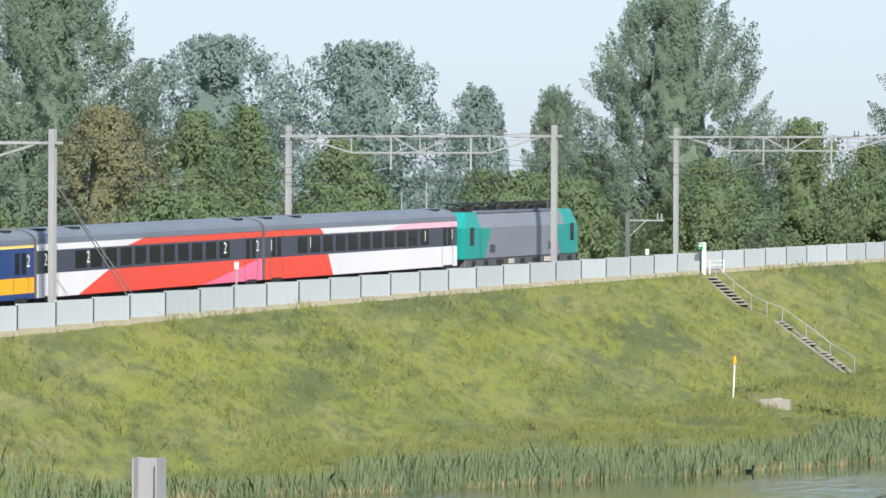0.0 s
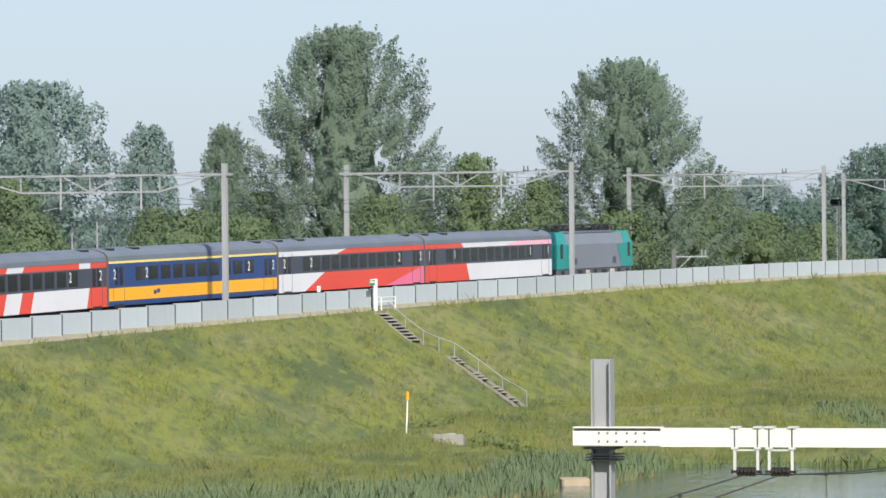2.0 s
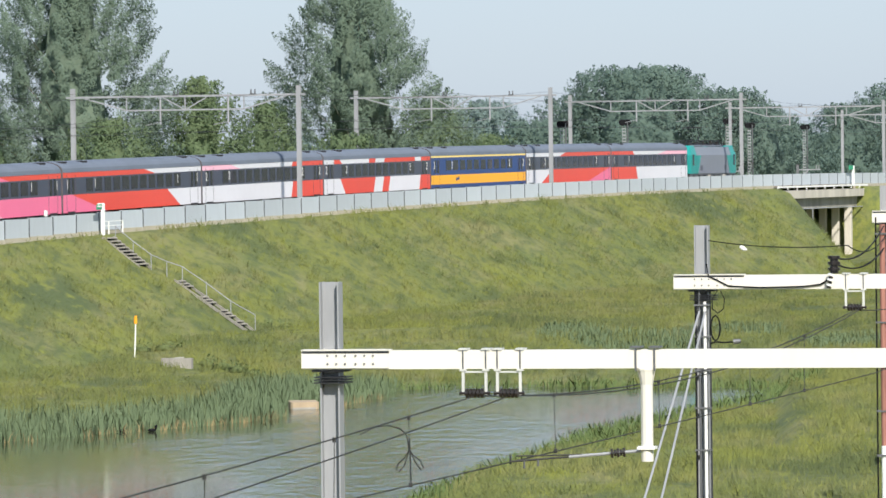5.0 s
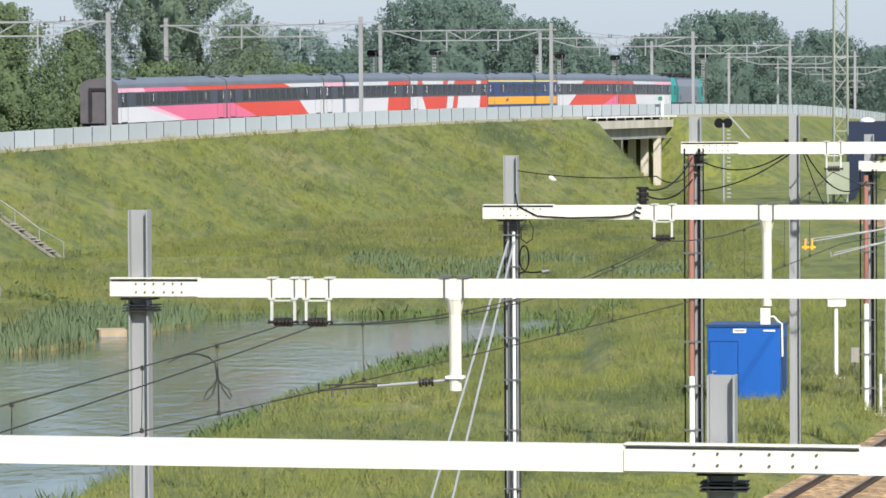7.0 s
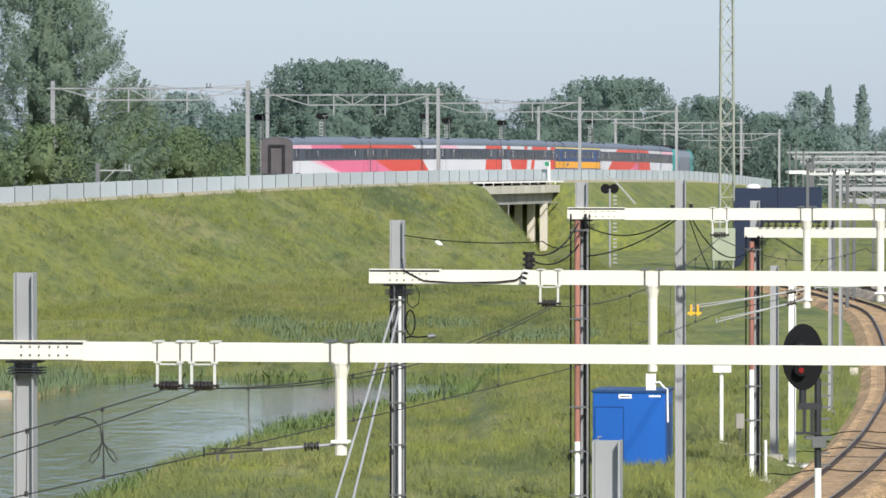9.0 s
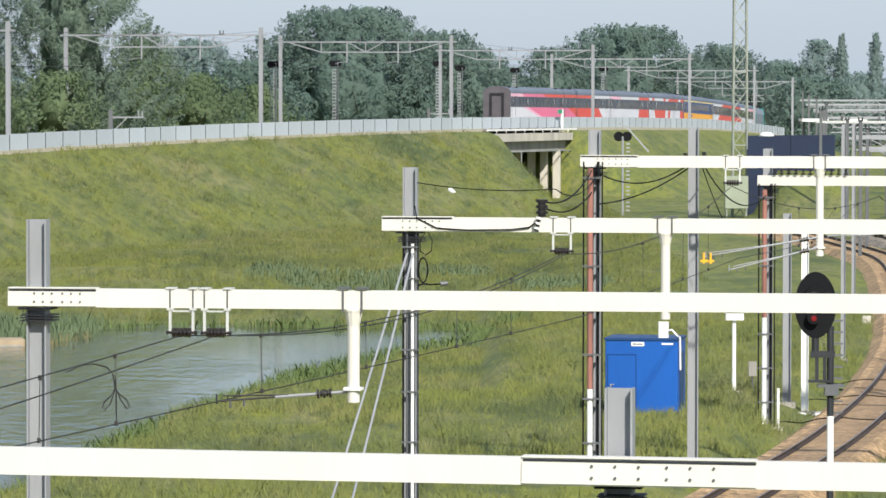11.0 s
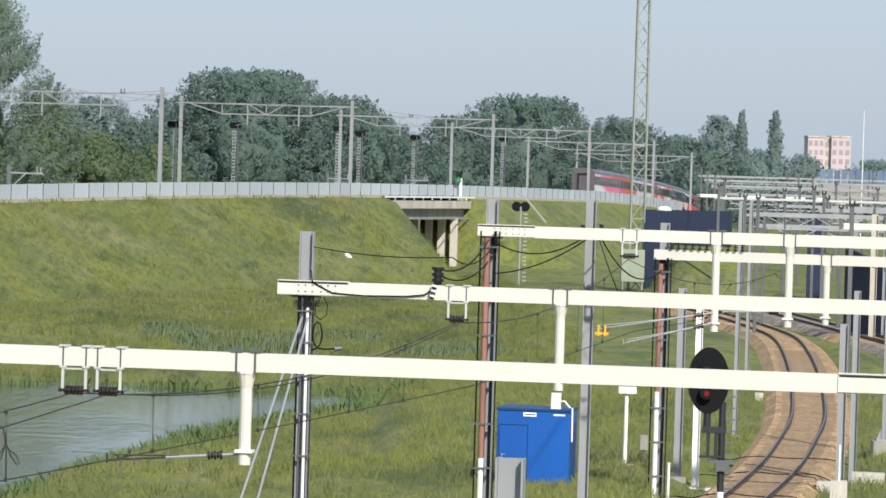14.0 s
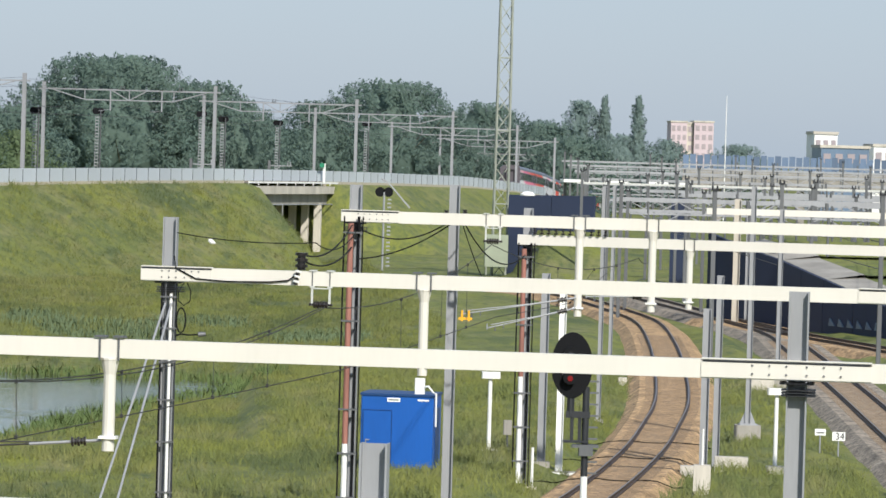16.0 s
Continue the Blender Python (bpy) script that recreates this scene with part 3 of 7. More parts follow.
def portal(s, span_left=-14.0, tall=8.65):
    p = thing("catenary_portal", "galvanised steel lattice portal over two tracks", "portal", "portals over the embankment line")
    p.matrix_basis = line_pose(s, 2.5)
    w = 2.5 - span_left
    mast = Geo()
    mast.column(h_ring(0.29, 0.045), -0.5, tall)
    mast_me = mast.data("mast", M["zinc"])
    for y in (0.0, w):
        part("mast", mast_me, None, p, at=pose(0, y, 0))
    zt = tall - 0.62
    g = Geo()
    g.bar((0, -0.5, zt), (0, w + 0.5, zt), 0.13, 0.13)
    part("top_chord", g, M["zinc"], p)
    g = Geo()
    lo = zt - 0.95
    a, b = w * 0.24, w * 0.76
    g.bar((0, a, lo), (0, b, lo), 0.09, 0.10)
    g.bar((0, w * 0.05, zt - 0.06), (0, a, lo), 0.08, 0.09)
    g.bar((0, w * 0.95, zt - 0.06), (0, b, lo), 0.08, 0.09)
    part("bottom_chord", g, M["zinc"], p)
    for f0, f1 in ((0.40, 0.5), (0.60, 0.5)):
        g = Geo()
        g.bar((0, w * f0, zt - 0.06), (0, w * f1, lo), 0.07, 0.08)
        part("diagonal", g, M["zinc"], p)
    for f in (0.24, 0.5, 0.76):
        g = Geo()
        g.bar((0, w * f, zt), (0, w * f, lo), 0.08, 0.08)
        part("upright", g, M["zinc"], p)
    for f in (0.31, 0.61):
        g = Geo()
        g.rod((0, w * f, zt), (0, w * f, zt - 1.95), 0.07, 8)
        g.rod((0, w * f, zt - 1.8), (0.0, w * f + 1.1, zt - 2.0), 0.025, 5)
        tube = part("drop_tube", g, M["zinc"], p)
    for f in (0.2, 0.54):
        g = Geo()
        g.box(-0.12, 0.12, w * f - 0.2, w * f + 0.2, zt + 0.07, zt + 0.12)
        for k in (-0.14, 0.14):
            g.rod((0, w * f + k, zt + 0.1), (0, w * f + k, zt + 0.4), 0.05, 6)
        part("insulator_pair", g, M["zinc_dark"], p)
    return p


portal_at = [-121.0 + 64.6 * i for i in range(11)]
for s in portal_at:
    portal(s)


# ---- train ----
SILL, BELT, WIN, GUTTER, ROOF = 0.88, 1.98, 3.04, 3.35, 4.05
HALF, LONG = 1.41, 26.1


def livery_strip(g, bands, z0, z1, y, colours):
    """Faces of one band of the side; bands of (x at the top, x at the bottom, colour), fractions from the rear."""
    x = lambda f: -LONG / 2 + f * LONG
    for (t0, b0, c), (t1, b1, _) in zip(bands, bands[1:] + [(1.0, 1.0, None)]):
        if t1 > t0 or b1 > b0:
            pts = [(x(b0), y, z0), (x(b1), y, z0), (x(t1), y, z1), (x(t0), y, z1)]
            g.poly(pts if y < 0 else pts[::-1], colours.index(c))


def roof_profile():
    pts = [(-HALF, GUTTER)]
    for i in range(1, 12):
        a = math.pi * i / 12
        pts.append((-HALF * math.cos(a), GUTTER + (ROOF - GUTTER) * math.sin(a) ** 0.75))
    return pts + [(HALF, GUTTER)]


def class_number(text, x, z, parent, size=0.8):
    cu = bpy.data.curves.new("class_number", "FONT")
    cu.body, cu.size, cu.align_x, cu.extrude = text, size, "CENTER", 0.002
    cu.materials.append(M["white"])
    ob = new("class_number", cu)
    ob.parent = parent
    ob.matrix_basis = pose(x, -HALF - 0.02, z, 90, 0, 0)
    tagged(ob, "white class number")


COACH_MATS = ["t_red", "t_white", "t_pink", "t_pale", "t_blue", "t_yellow", "t_cream", "t_band", "t_end", "t_under"]


def bogie(parent, x):
    g = Geo()
    for side in (-1, 1):
        g.box(x - 1.7, x + 1.7, side * 1.05 - 0.1, side * 1.05 + 0.1, 0.45, 0.72, 0, 0.05)
        for wx in (-1.28, 1.28):
            c = Vector((x + wx, side * 0.75, 0.45))
            g.rod(c - Vector((0, 0.07, 0)), c + Vector((0, 0.07, 0)), 0.45, 14)
            g.box(x + wx - 0.2, x + wx + 0.2, side * 1.1 - 0.12, side * 1.1 + 0.12, 0.35, 0.7, 0, 0.04)
    g.box(x - 0.4, x + 0.4, -1.0, 1.0, 0.5, 0.85)
    part("bogie", g, M["t_under"], parent)


def coach(label, upper, lower, numbers, blue=False):
    c = thing("passenger_coach", label, "railway coach", "coaches of the train")
    g = Geo()
    x0, x1 = -LONG / 2, LONG / 2
    for y in (-HALF, HALF):
        if blue:
            for z0, z1, col in ((SILL, 1.15, "t_blue"), (1.15, 1.86, "t_yellow"), (1.86, GUTTER - 0.14, "t_blue"), (GUTTER - 0.14, GUTTER, "t_cream")):
                livery_strip(g, [(0, 0, col)], z0, z1, y, COACH_MATS)
        else:
            livery_strip(g, lower, SILL, BELT, y, COACH_MATS)
            livery_strip(g, [(0, 0, "t_band")], BELT, WIN, y, COACH_MATS)
            livery_strip(g, upper, WIN, GUTTER, y, COACH_MATS)
    end = COACH_MATS.index("t_end")
    prof = [(-HALF, SILL)] + roof_profile() + [(HALF, SILL)]
    for x in (x0, x1):
        g.poly([(x, y, z) for y, z in prof], end)
    g.poly([(x0, -HALF, SILL), (x1, -HALF, SILL), (x1, HALF, SILL), (x0, HALF, SILL)], 9)
    part("body", g, [M[k] for k in COACH_MATS], c)
    g = Geo()
    rp = [(y * 1.012, z + 0.004) for y, z in roof_profile()]
    g.loft([[(x, y, z) for y, z in rp] for x in (x0 + 0.02, x1 - 0.02)])
    roof = part("roof", g, M["t_roof"], c, "dark grey ribbed roof")
    for fx in (-0.44, -0.30, 0.43):
        g = Geo()
        g.box(fx * LONG - 0.45, fx * LONG + 0.45, -0.95, -0.25, 3.72, 4.03, 0, 0.05)
        part("roof_hatch", g, M["t_under"], roof)
    # windows: large panes between two vestibules
    n, f0, f1 = (10, 0.14, 0.86) if blue else (11, 0.15, 0.85)
    wz0, wz1 = (2.22, 2.98) if blue else (2.12, 2.96)
    step = (f1 - f0) / n
    for y in (-HALF, HALF):
        for i in range(n):
            a, b = x0 + (f0 + step * (i + 0.13)) * LONG, x0 + (f0 + step * (i + 0.87)) * LONG
            g = Geo()
            g.box(a, b, y - 0.012, y + 0.012, wz0, wz1, 0, 0.004)
            part("window", g, M["t_glass"], c)
    # end doors, dark slim panes, on both sides
    for y in (-HALF, HALF):
        for fx in (0.055, 0.945):
            g = Geo()
            xc = x0 + fx * LONG
            for k in (-0.36, 0.36):
                g.box(xc + k - 0.22, xc + k + 0.22, y - 0.014, y + 0.014, 2.02, 3.0, 0)
            g.box(xc - 0.8, xc - 0.77, y - 0.012, y + 0.012, 0.95, 3.2, 1)
            g.box(xc + 0.77, xc + 0.8, y - 0.012, y + 0.012, 0.95, 3.2, 1)
            part("door", g, [M["t_glass"], M["t_end"]], c)
            g = Geo()
            g.box(xc - 0.6, xc + 0.6, y - 0.05, y + 0.05, 0.72, 0.95, 0)
            part("door_step", g, M["t_under"], c)
    g = Geo()
    g.box(x0 + 0.3, x1 - 0.3, -1.1, 1.1, 0.62, SILL)
    for a, b in ((-5.5, -2.5), (-1.5, 1.8), (3, 5.5)):
        g.box(a, b, -1.25, 1.25, 0.35, 0.7, 0, 0.06)
    part("underframe", g, M["t_under"], c)
    for x in (-9.5, 9.5):
        bogie(c, x)
    # gangways
    for x, d in ((x0, -0.14), (x1, 0.14)):
        g = Geo()
        for y in (-0.62, 0.62):
            g.box(min(x, x + d), max(x, x + d), y - 0.1, y + 0.1, 1.05, 3.2)
        g.box(min(x, x + d), max(x, x + d), -0.72, 0.72, 3.2, 3.38)
        part("gangway", g, M["t_under"], c)
    if blue:
        for k in (0, 1):
            g = Geo()
            g.box(x0 + 0.25 * LONG + 0.5 * k, x0 + 0.25 * LONG + 0.42 + 0.5 * k, -HALF - 0.01, -HALF + 0.01, 1.4 + 0.06 * k, 1.62 + 0.06 * k)
            part("emblem", g, M["t_blue"], c)
    for f, txt in numbers:
        class_number(txt, x0 + f * LONG, 2.35, c)
    return c


def locomotive():
    c = thing("locomotive", "teal and silver-grey electric locomotive", "locomotive")
    L, top = 18.2, 3.66
    g = Geo()
    x0, x1 = -L / 2, L / 2
    prof = lambda inset, t: [(-1.48 + inset, 1.2), (-1.48 + inset, 2.9), (-1.25 + inset, t), (1.25 - inset, t), (1.48 - inset, 2.9), (1.48 - inset, 1.2)]
    xs = [(x0, 0.14, 2.95, 0), (x0 + 0.5, 0.03, 3.4, 0), (x0 + 1.0, 0, 3.78, 0), (x0 + 2.3, 0, 3.78, 0), (x0 + 2.6, 0, top, 1), (x1 - 2.6, 0, top, 0), (x1 - 2.3, 0, 3.78, 0), (x1 - 1.0, 0, 3.78, 0), (x1 - 0.5, 0.03, 3.4, 0), (x1, 0.14, 2.95, 0)]
    rings = [[(x, y, z) for y, z in prof(i, t)] for x, i, t, _ in xs]
    n = len(g.v)
    for r in rings:
        g.v += r
    for i in range(len(rings) - 1):
        for j in range(6):
            a = n + i * 6
            g.f.append((a + j, a + (j + 1) % 6, a + 6 + (j + 1) % 6, a + 6 + j))
            g.m.append(1 if i == 4 else 0)
    g.f += [tuple(range(n + 5, n - 1, -1)), tuple(range(len(g.v) - 6, len(g.v)))]
    g.m += [0, 0]
    part("body", g, [M["t_teal"], M["t_grey"]], c)
    for y in (-1.49, 1.49):
        for x in (x0 + 1.35, x1 - 1.35):
            g = Geo()
            g.box(x - 0.26, x + 0.26, y - 0.015, y + 0.015, 1.95, 2.95, 0)
            part("cab_window", g, M["t_glass"], c)
        for x in (x0 + 4.6, x1 - 4.6):
            g = Geo()
            g.poly([(x - 0.6, y, 1.5), (x + 0.2, y, 1.5), (x + 0.2, y, 1.95), (x - 0.6, y, 1.95)])
            part("builder_plate", g, M["t_band"], c)
        # slanted teal fields that run into the grey side
        for x, d in ((x0 + 2.58, 1), (x1 - 2.58, -1)):
            g = Geo()
            g.poly([(x, y * 1.004, 1.22), (x + d * 0.55, y * 1.004, 1.22), (x + d * 1.65, y * 1.004, 2.88), (x, y * 1.004, 2.88)])
            part("teal_field", g, M["t_teal"], c)
    g = Geo()
    g.box(x0 + 0.5, x1 - 0.5, -1.43, 1.43, 0.45, 1.2, 0, 0.1)
    part("skirt", g, M["zinc_dark"], c)
    for x in (-5.2, 5.2):
        bogie(c, x)
    for x, lift in ((-6.0, 0), (-2.3, 0), (2.3, 0), (6.0, 0)):
        g = Geo()
        g.box(x - 0.9, x + 0.9, -0.7, 0.7, 3.78, 3.86, 0)
        for k in (-0.6, 0.6):
            g.rod((x - 0.9, k, 3.86), (x + 0.7, k * 0.5, 4.12), 0.035, 6)
            g.rod((x + 0.7, k * 0.5, 4.12), (x - 0.9, k * 0.8, 4.22), 0.03, 6)
            g.rod((x - 0.7 * k, k, 3.8), (x - 0.7 * k, k, 4.1), 0.08, 8)
        g.bar((x - 0.9, -0.9, 4.24), (x - 0.9, 0.9, 4.24), 0.2, 0.06)
        part("pantograph", g, M["steel_dark"], c)
    g = Geo()
    for k in (-0.45, 0.45):
        g.rod((-2.2, k, 3.9), (-0.7, k * 0.6, 4.7), 0.04, 6)
        g.rod((-0.7, k * 0.6, 4.7), (-2.0, k * 0.9, 5.42), 0.03, 6)
    g.bar((-2.0, -0.95, 5.46), (-2.0, 0.95, 5.46), 0.3, 0.07)
    part("raised_pantograph", g, M["steel_dark"], c)
    g = Geo()
    g.box(x0 + 3.2, x1 - 3.2, -0.95, 0.95, 3.70, 3.84, 0, 0.06)
    cover = part("roof_cover", g, M["t_roof"], c)
    # insulators, busbars and boxes crowd the roof
    r = random.Random(12)
    for i in range(16):
        x = x0 + 2.4 + 0.9 * i
        g = Geo()
        g.rod((x, -0.75 + 0.2 * (i % 3), 3.8), (x, -0.75 + 0.2 * (i % 3), 4.05 + 0.2 * r.random()), 0.07, 8)
        part("roof_insulator", g, M["insulator"], cover)
    for i in range(7):
        x = x0 + 2.6 + 2.1 * i
        g = Geo()
        g.box(x - 0.35, x + 0.4, -0.4, 0.5, 3.8, 4.0 + 0.12 * r.random(), 0, 0.04)
        part("roof_box", g, M["steel_dark"], cover)
    for k in (-0.6, 0.1):
        g = Geo()
        g.wire([(x0 + 2.2 + 1.4 * i, k, 4.18 + 0.08 * (i % 2)) for i in range(11)], 0.035, 6)
        part("busbar", g, M["steel_dark"], cover)
    for e, d in ((x0, 1), (x1, -1)):
        g = Geo()
        g.loft([[(e + d * 0.02, y, z) for y, z in ((-1.05, 2.15), (1.05, 2.15), (1.05, 2.82), (-1.05, 2.82))], [(e - d * 0.03, y, z) for y, z in ((-1.05, 2.15), (1.05, 2.15), (1.0, 2.8), (-1.0, 2.8))]])
        part("windscreen", g, M["t_glass"], c)
        for y in (-0.9, 0.9):
            g = Geo()
            g.rod((e, y, 1.05), (e - d * 0.55, y, 1.05), 0.13, 10)
            g.rod((e - d * 0.55, y, 1.05), (e - d * 0.6, y, 1.05), 0.24, 12)
            part("buffer", g, M["t_under"], c)
    for y in (-1.46, 1.46):  # frame details below the side walls
        for i in range(9):
            x = x0 + 1.4 + 1.85 * i
            g = Geo()
            g.box(x, x + 0.5 + 0.5 * r.random(), y - 0.03, y + 0.03, 0.82, 1.08, 0, 0.02)
            part("side_box", g, M["concrete" if i in (3, 6) else "steel_dark"], c)
    return c


R, W_, P_, Q_ = "t_red", "t_white", "t_pink", "t_pale"
COACHES = [
    ("red and white first class coach with a pale pink stripe", [(0, 0, R), (0.27, 0.29, W_), (0.72, 0.60, Q_)], [(0, 0, R), (0.31, 0.335, W_)], [(0.03, "1"), (0.22, "1"), (0.82, "1"), (0.97, "1")]),
    ("white and red second class coach with a pink wedge", [(0, 0, W_), (0.45, 0.38, R)], [(0, 0, W_), (0.30, 0.17, R), (0.99, 0.72, P_)], [(0.035, "2"), (0.21, "2"), (0.82, "2"), (0.975, "2")]),
    ("blue and yellow second class coach", None, None, [(0.03, "2"), (0.21, "2"), (0.82, "2"), (0.975, "2")]),
    ("red and white striped second class coach", [(0, 0, W_), (0.09, 0.09, R), (0.14, 0.16, W_), (0.41, 0.41, R), (0.475, 0.465, W_), (0.56, 0.55, R), (0.85, 0.85, W_), (0.91, 0.91, R)],
     [(0, 0, W_), (0.145, 0.19, R), (0.47, 0.45, W_), (0.55, 0.53, R), (0.61, 0.59, W_), (0.905, 0.89, R)], [(0.02, "2"), (0.20, "2"), (0.80, "2"), (0.965, "2")]),
    ("white and red second class coach", [(0, 0, Q_), (0.22, 0.30, W_), (0.74, 0.73, R)], [(0, 0, W_), (0.74, 0.725, R)], [(0.03, "2"), (0.21, "2"), (0.82, "2"), (0.97, "2")]),
    ("red and white second class coach with a pink wedge", [(0, 0, R), (0.57, 0.65, W_)], [(0, 0, P_), (0.06, 0.30, R), (0.74, 0.84, W_)], [(0.03, "1"), (0.22, "1"), (0.82, "1"), (0.97, "1")]),
    ("white and pink rear coach with a dark closed gangway end", [(0, 0, Q_), (0.22, 0.24, P_), (0.58, 0.66, R)], [(0, 0, W_), (0.22, 0.57, Q_), (0.32, 0.62, P_), (0.58, 0.9, P_)], [(0.04, "1"), (0.31, "1"), (0.80, "1"), (0.97, "1")]),
]
TRAIN = [(locomotive(), 9.6)]
for i, (lab, up, low, nums) in enumerate(COACHES):
    TRAIN.append((coach(lab, up, low, nums, blue=up is None), -26.4 * i - 13.2))
JOINT = [(0, 0.0), (1.5, 56.83), (5.0, 191.53), (7.3, 278.57), (9.0, 344.9), (16.0, 615.1)]


def motions():
    for ob, ds in TRAIN:
        rows = []
        for k in range(33):
            t = k * 0.5
            s = float(np.interp(t, *zip(*JOINT))) + ds
            a, b = line(s - 9, -HALF), line(s + 9, -HALF)
            d = b - a
            c = (a + b) / 2
            rows.append((t, pose(c.x, c.y, c.z, 0, -math.degrees(math.atan2(d.z, math.hypot(d.x, d.y))), math.degrees(math.atan2(d.y, d.x)))))
        walk(ob, rows)


# ---- trees ----
def crown_mesh(name, plumes, hearts, per, size, mat, seed):
    """Leafy sprays (base, axis, length, radius) round a lumpy leafy heart; leaves turn outward from their spray."""
    r = np.random.RandomState(seed)
    pl = np.array(plumes)
    which = np.repeat(np.arange(len(pl)), np.maximum(4, (per * pl[:, 6] * pl[:, 7]).astype(int)))
    b = pl[which]
    n = len(b)
    u = r.rand(n, 1)
    axis = b[:, 3:6]
    d = r.normal(size=(n, 3))
    d -= axis * (d * axis).sum(1)[:, None]
    d /= np.linalg.norm(d, axis=1)[:, None]
    thick = b[:, 7:8] * np.sin(np.pi * (0.12 + 0.86 * u)) ** 0.8
    c = b[:, :3] + axis * u * b[:, 6:7] + d * thick * np.sqrt(0.15 + 0.85 * r.rand(n, 1))
    mid = np.array([hearts[:, 0].mean(), hearts[:, 1].mean(), 0.0])
    out = (c - mid) * np.array([1, 1, 0])
    out /= np.linalg.norm(out, axis=1)[:, None] + 1e-6
    soft = out * 0.75 + d * 0.55 + np.array([0, 0, 0.35]) + r.normal(size=(n, 3)) * 0.16
    soft /= np.linalg.norm(soft, axis=1)[:, None]
    face = soft + r.normal(size=(n, 3)) * 0.3
    face /= np.linalg.norm(face, axis=1)[:, None]
    p = np.cross(face, r.normal(size=(n, 3)))
    p /= np.linalg.norm(p, axis=1)[:, None]
    q = np.cross(face, p)
    sz = size * (0.6 + 0.8 * r.rand(n, 1))
    v = np.stack([c - p * sz, c + p * sz * 0.9 - q * sz * 0.45, c + q * sz * 0.85], 1).reshape(-1, 3)
    na, nb = 14, 9
    j, i = np.meshgrid(np.arange(nb), np.arange(na), indexing="ij")
    ring = np.stack([j * na + i, j * na + (i + 1) % na, (j + 1) * na + (i + 1) % na, (j + 1) * na + i], -1).reshape(-1, 4)
    hn = hearts - np.array([mid[0], mid[1], hearts[:, 2].mean()])
    hn /= np.linalg.norm(hn, axis=1)[:, None] + 1e-6
    loops = np.r_[np.arange(3 * n), (ring + 3 * n).ravel()]
    total = np.r_[np.full(n, 3), np.full(len(ring), 4)]
    me = bpy.data.meshes.new(name)
    me.vertices.add(3 * n + len(hearts))
    me.vertices.foreach_set("co", np.concatenate([v, hearts]).ravel())
    me.loops.add(len(loops))
    me.loops.foreach_set("vertex_index", loops)
    me.polygons.add(len(total))
    me.polygons.foreach_set("loop_start", np.r_[0, np.cumsum(total)[:-1]])
    me.polygons.foreach_set("loop_total", total)
    me.polygons.foreach_set("use_smooth", [True] * len(total))
    me.update()
    me.validate()
    at = me.attributes.new("custom_normal", "FLOAT_VECTOR", "POINT")
    at.data.foreach_set("vector", np.concatenate([np.repeat(soft, 3, 0), hn]).astype(np.float32).ravel())
    me.materials.append(mat)
    return me


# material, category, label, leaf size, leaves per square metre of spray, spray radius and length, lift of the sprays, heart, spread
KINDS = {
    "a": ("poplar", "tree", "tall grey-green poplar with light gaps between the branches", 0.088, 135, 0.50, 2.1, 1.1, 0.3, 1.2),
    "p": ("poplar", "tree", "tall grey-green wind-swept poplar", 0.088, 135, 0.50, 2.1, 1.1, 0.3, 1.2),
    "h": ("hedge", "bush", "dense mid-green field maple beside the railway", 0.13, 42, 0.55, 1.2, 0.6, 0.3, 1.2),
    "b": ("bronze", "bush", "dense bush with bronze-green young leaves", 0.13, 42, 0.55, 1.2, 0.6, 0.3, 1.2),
    "w": ("wood", "tree", "dense green woodland tree with leaves blued as by haze", 0.19, 25, 0.75, 1.9, 0.7, 0.4, 1.22),
    "f": ("far", "tree", "distant green tree with leaves paled as by haze", 0.20, 22, 0.75, 2.1, 0.9, 0.32, 1.16),
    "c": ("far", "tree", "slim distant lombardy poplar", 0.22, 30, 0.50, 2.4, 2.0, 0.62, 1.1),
    "s": ("bramble", "bush", "low dark green bramble clump in the rough grass", 0.075, 90, 0.22, 0.5, 0.9, 0.7, 1.0),
}
OUTLINE = {  # height and half width of a crown
    "p": ((0, 0.12, 0.3, 0.55, 0.75, 0.9, 1), (0.72, 0.95, 1, 0.88, 0.70, 0.45, 0.14)),
    "h": ((0, 0.15, 0.4, 0.65, 0.85, 1), (0.85, 1, 0.98, 0.82, 0.55, 0.14)),
    "f": ((0, 0.2, 0.45, 0.7, 0.88, 1), (0.6, 0.95, 1, 0.86, 0.58, 0.16)),
    "c": ((0, 0.08, 0.25, 0.5, 0.8, 1), (0.35, 0.9, 1, 0.86, 0.48, 0.06)),
}
OUTLINE["a"], OUTLINE["b"], OUTLINE["s"], OUTLINE["w"] = OUTLINE["p"], OUTLINE["h"], OUTLINE["h"], ((0, 0.15, 0.4, 0.65, 0.82, 0.93, 1), (0.9, 1, 1, 0.93, 0.76, 0.52, 0.22))


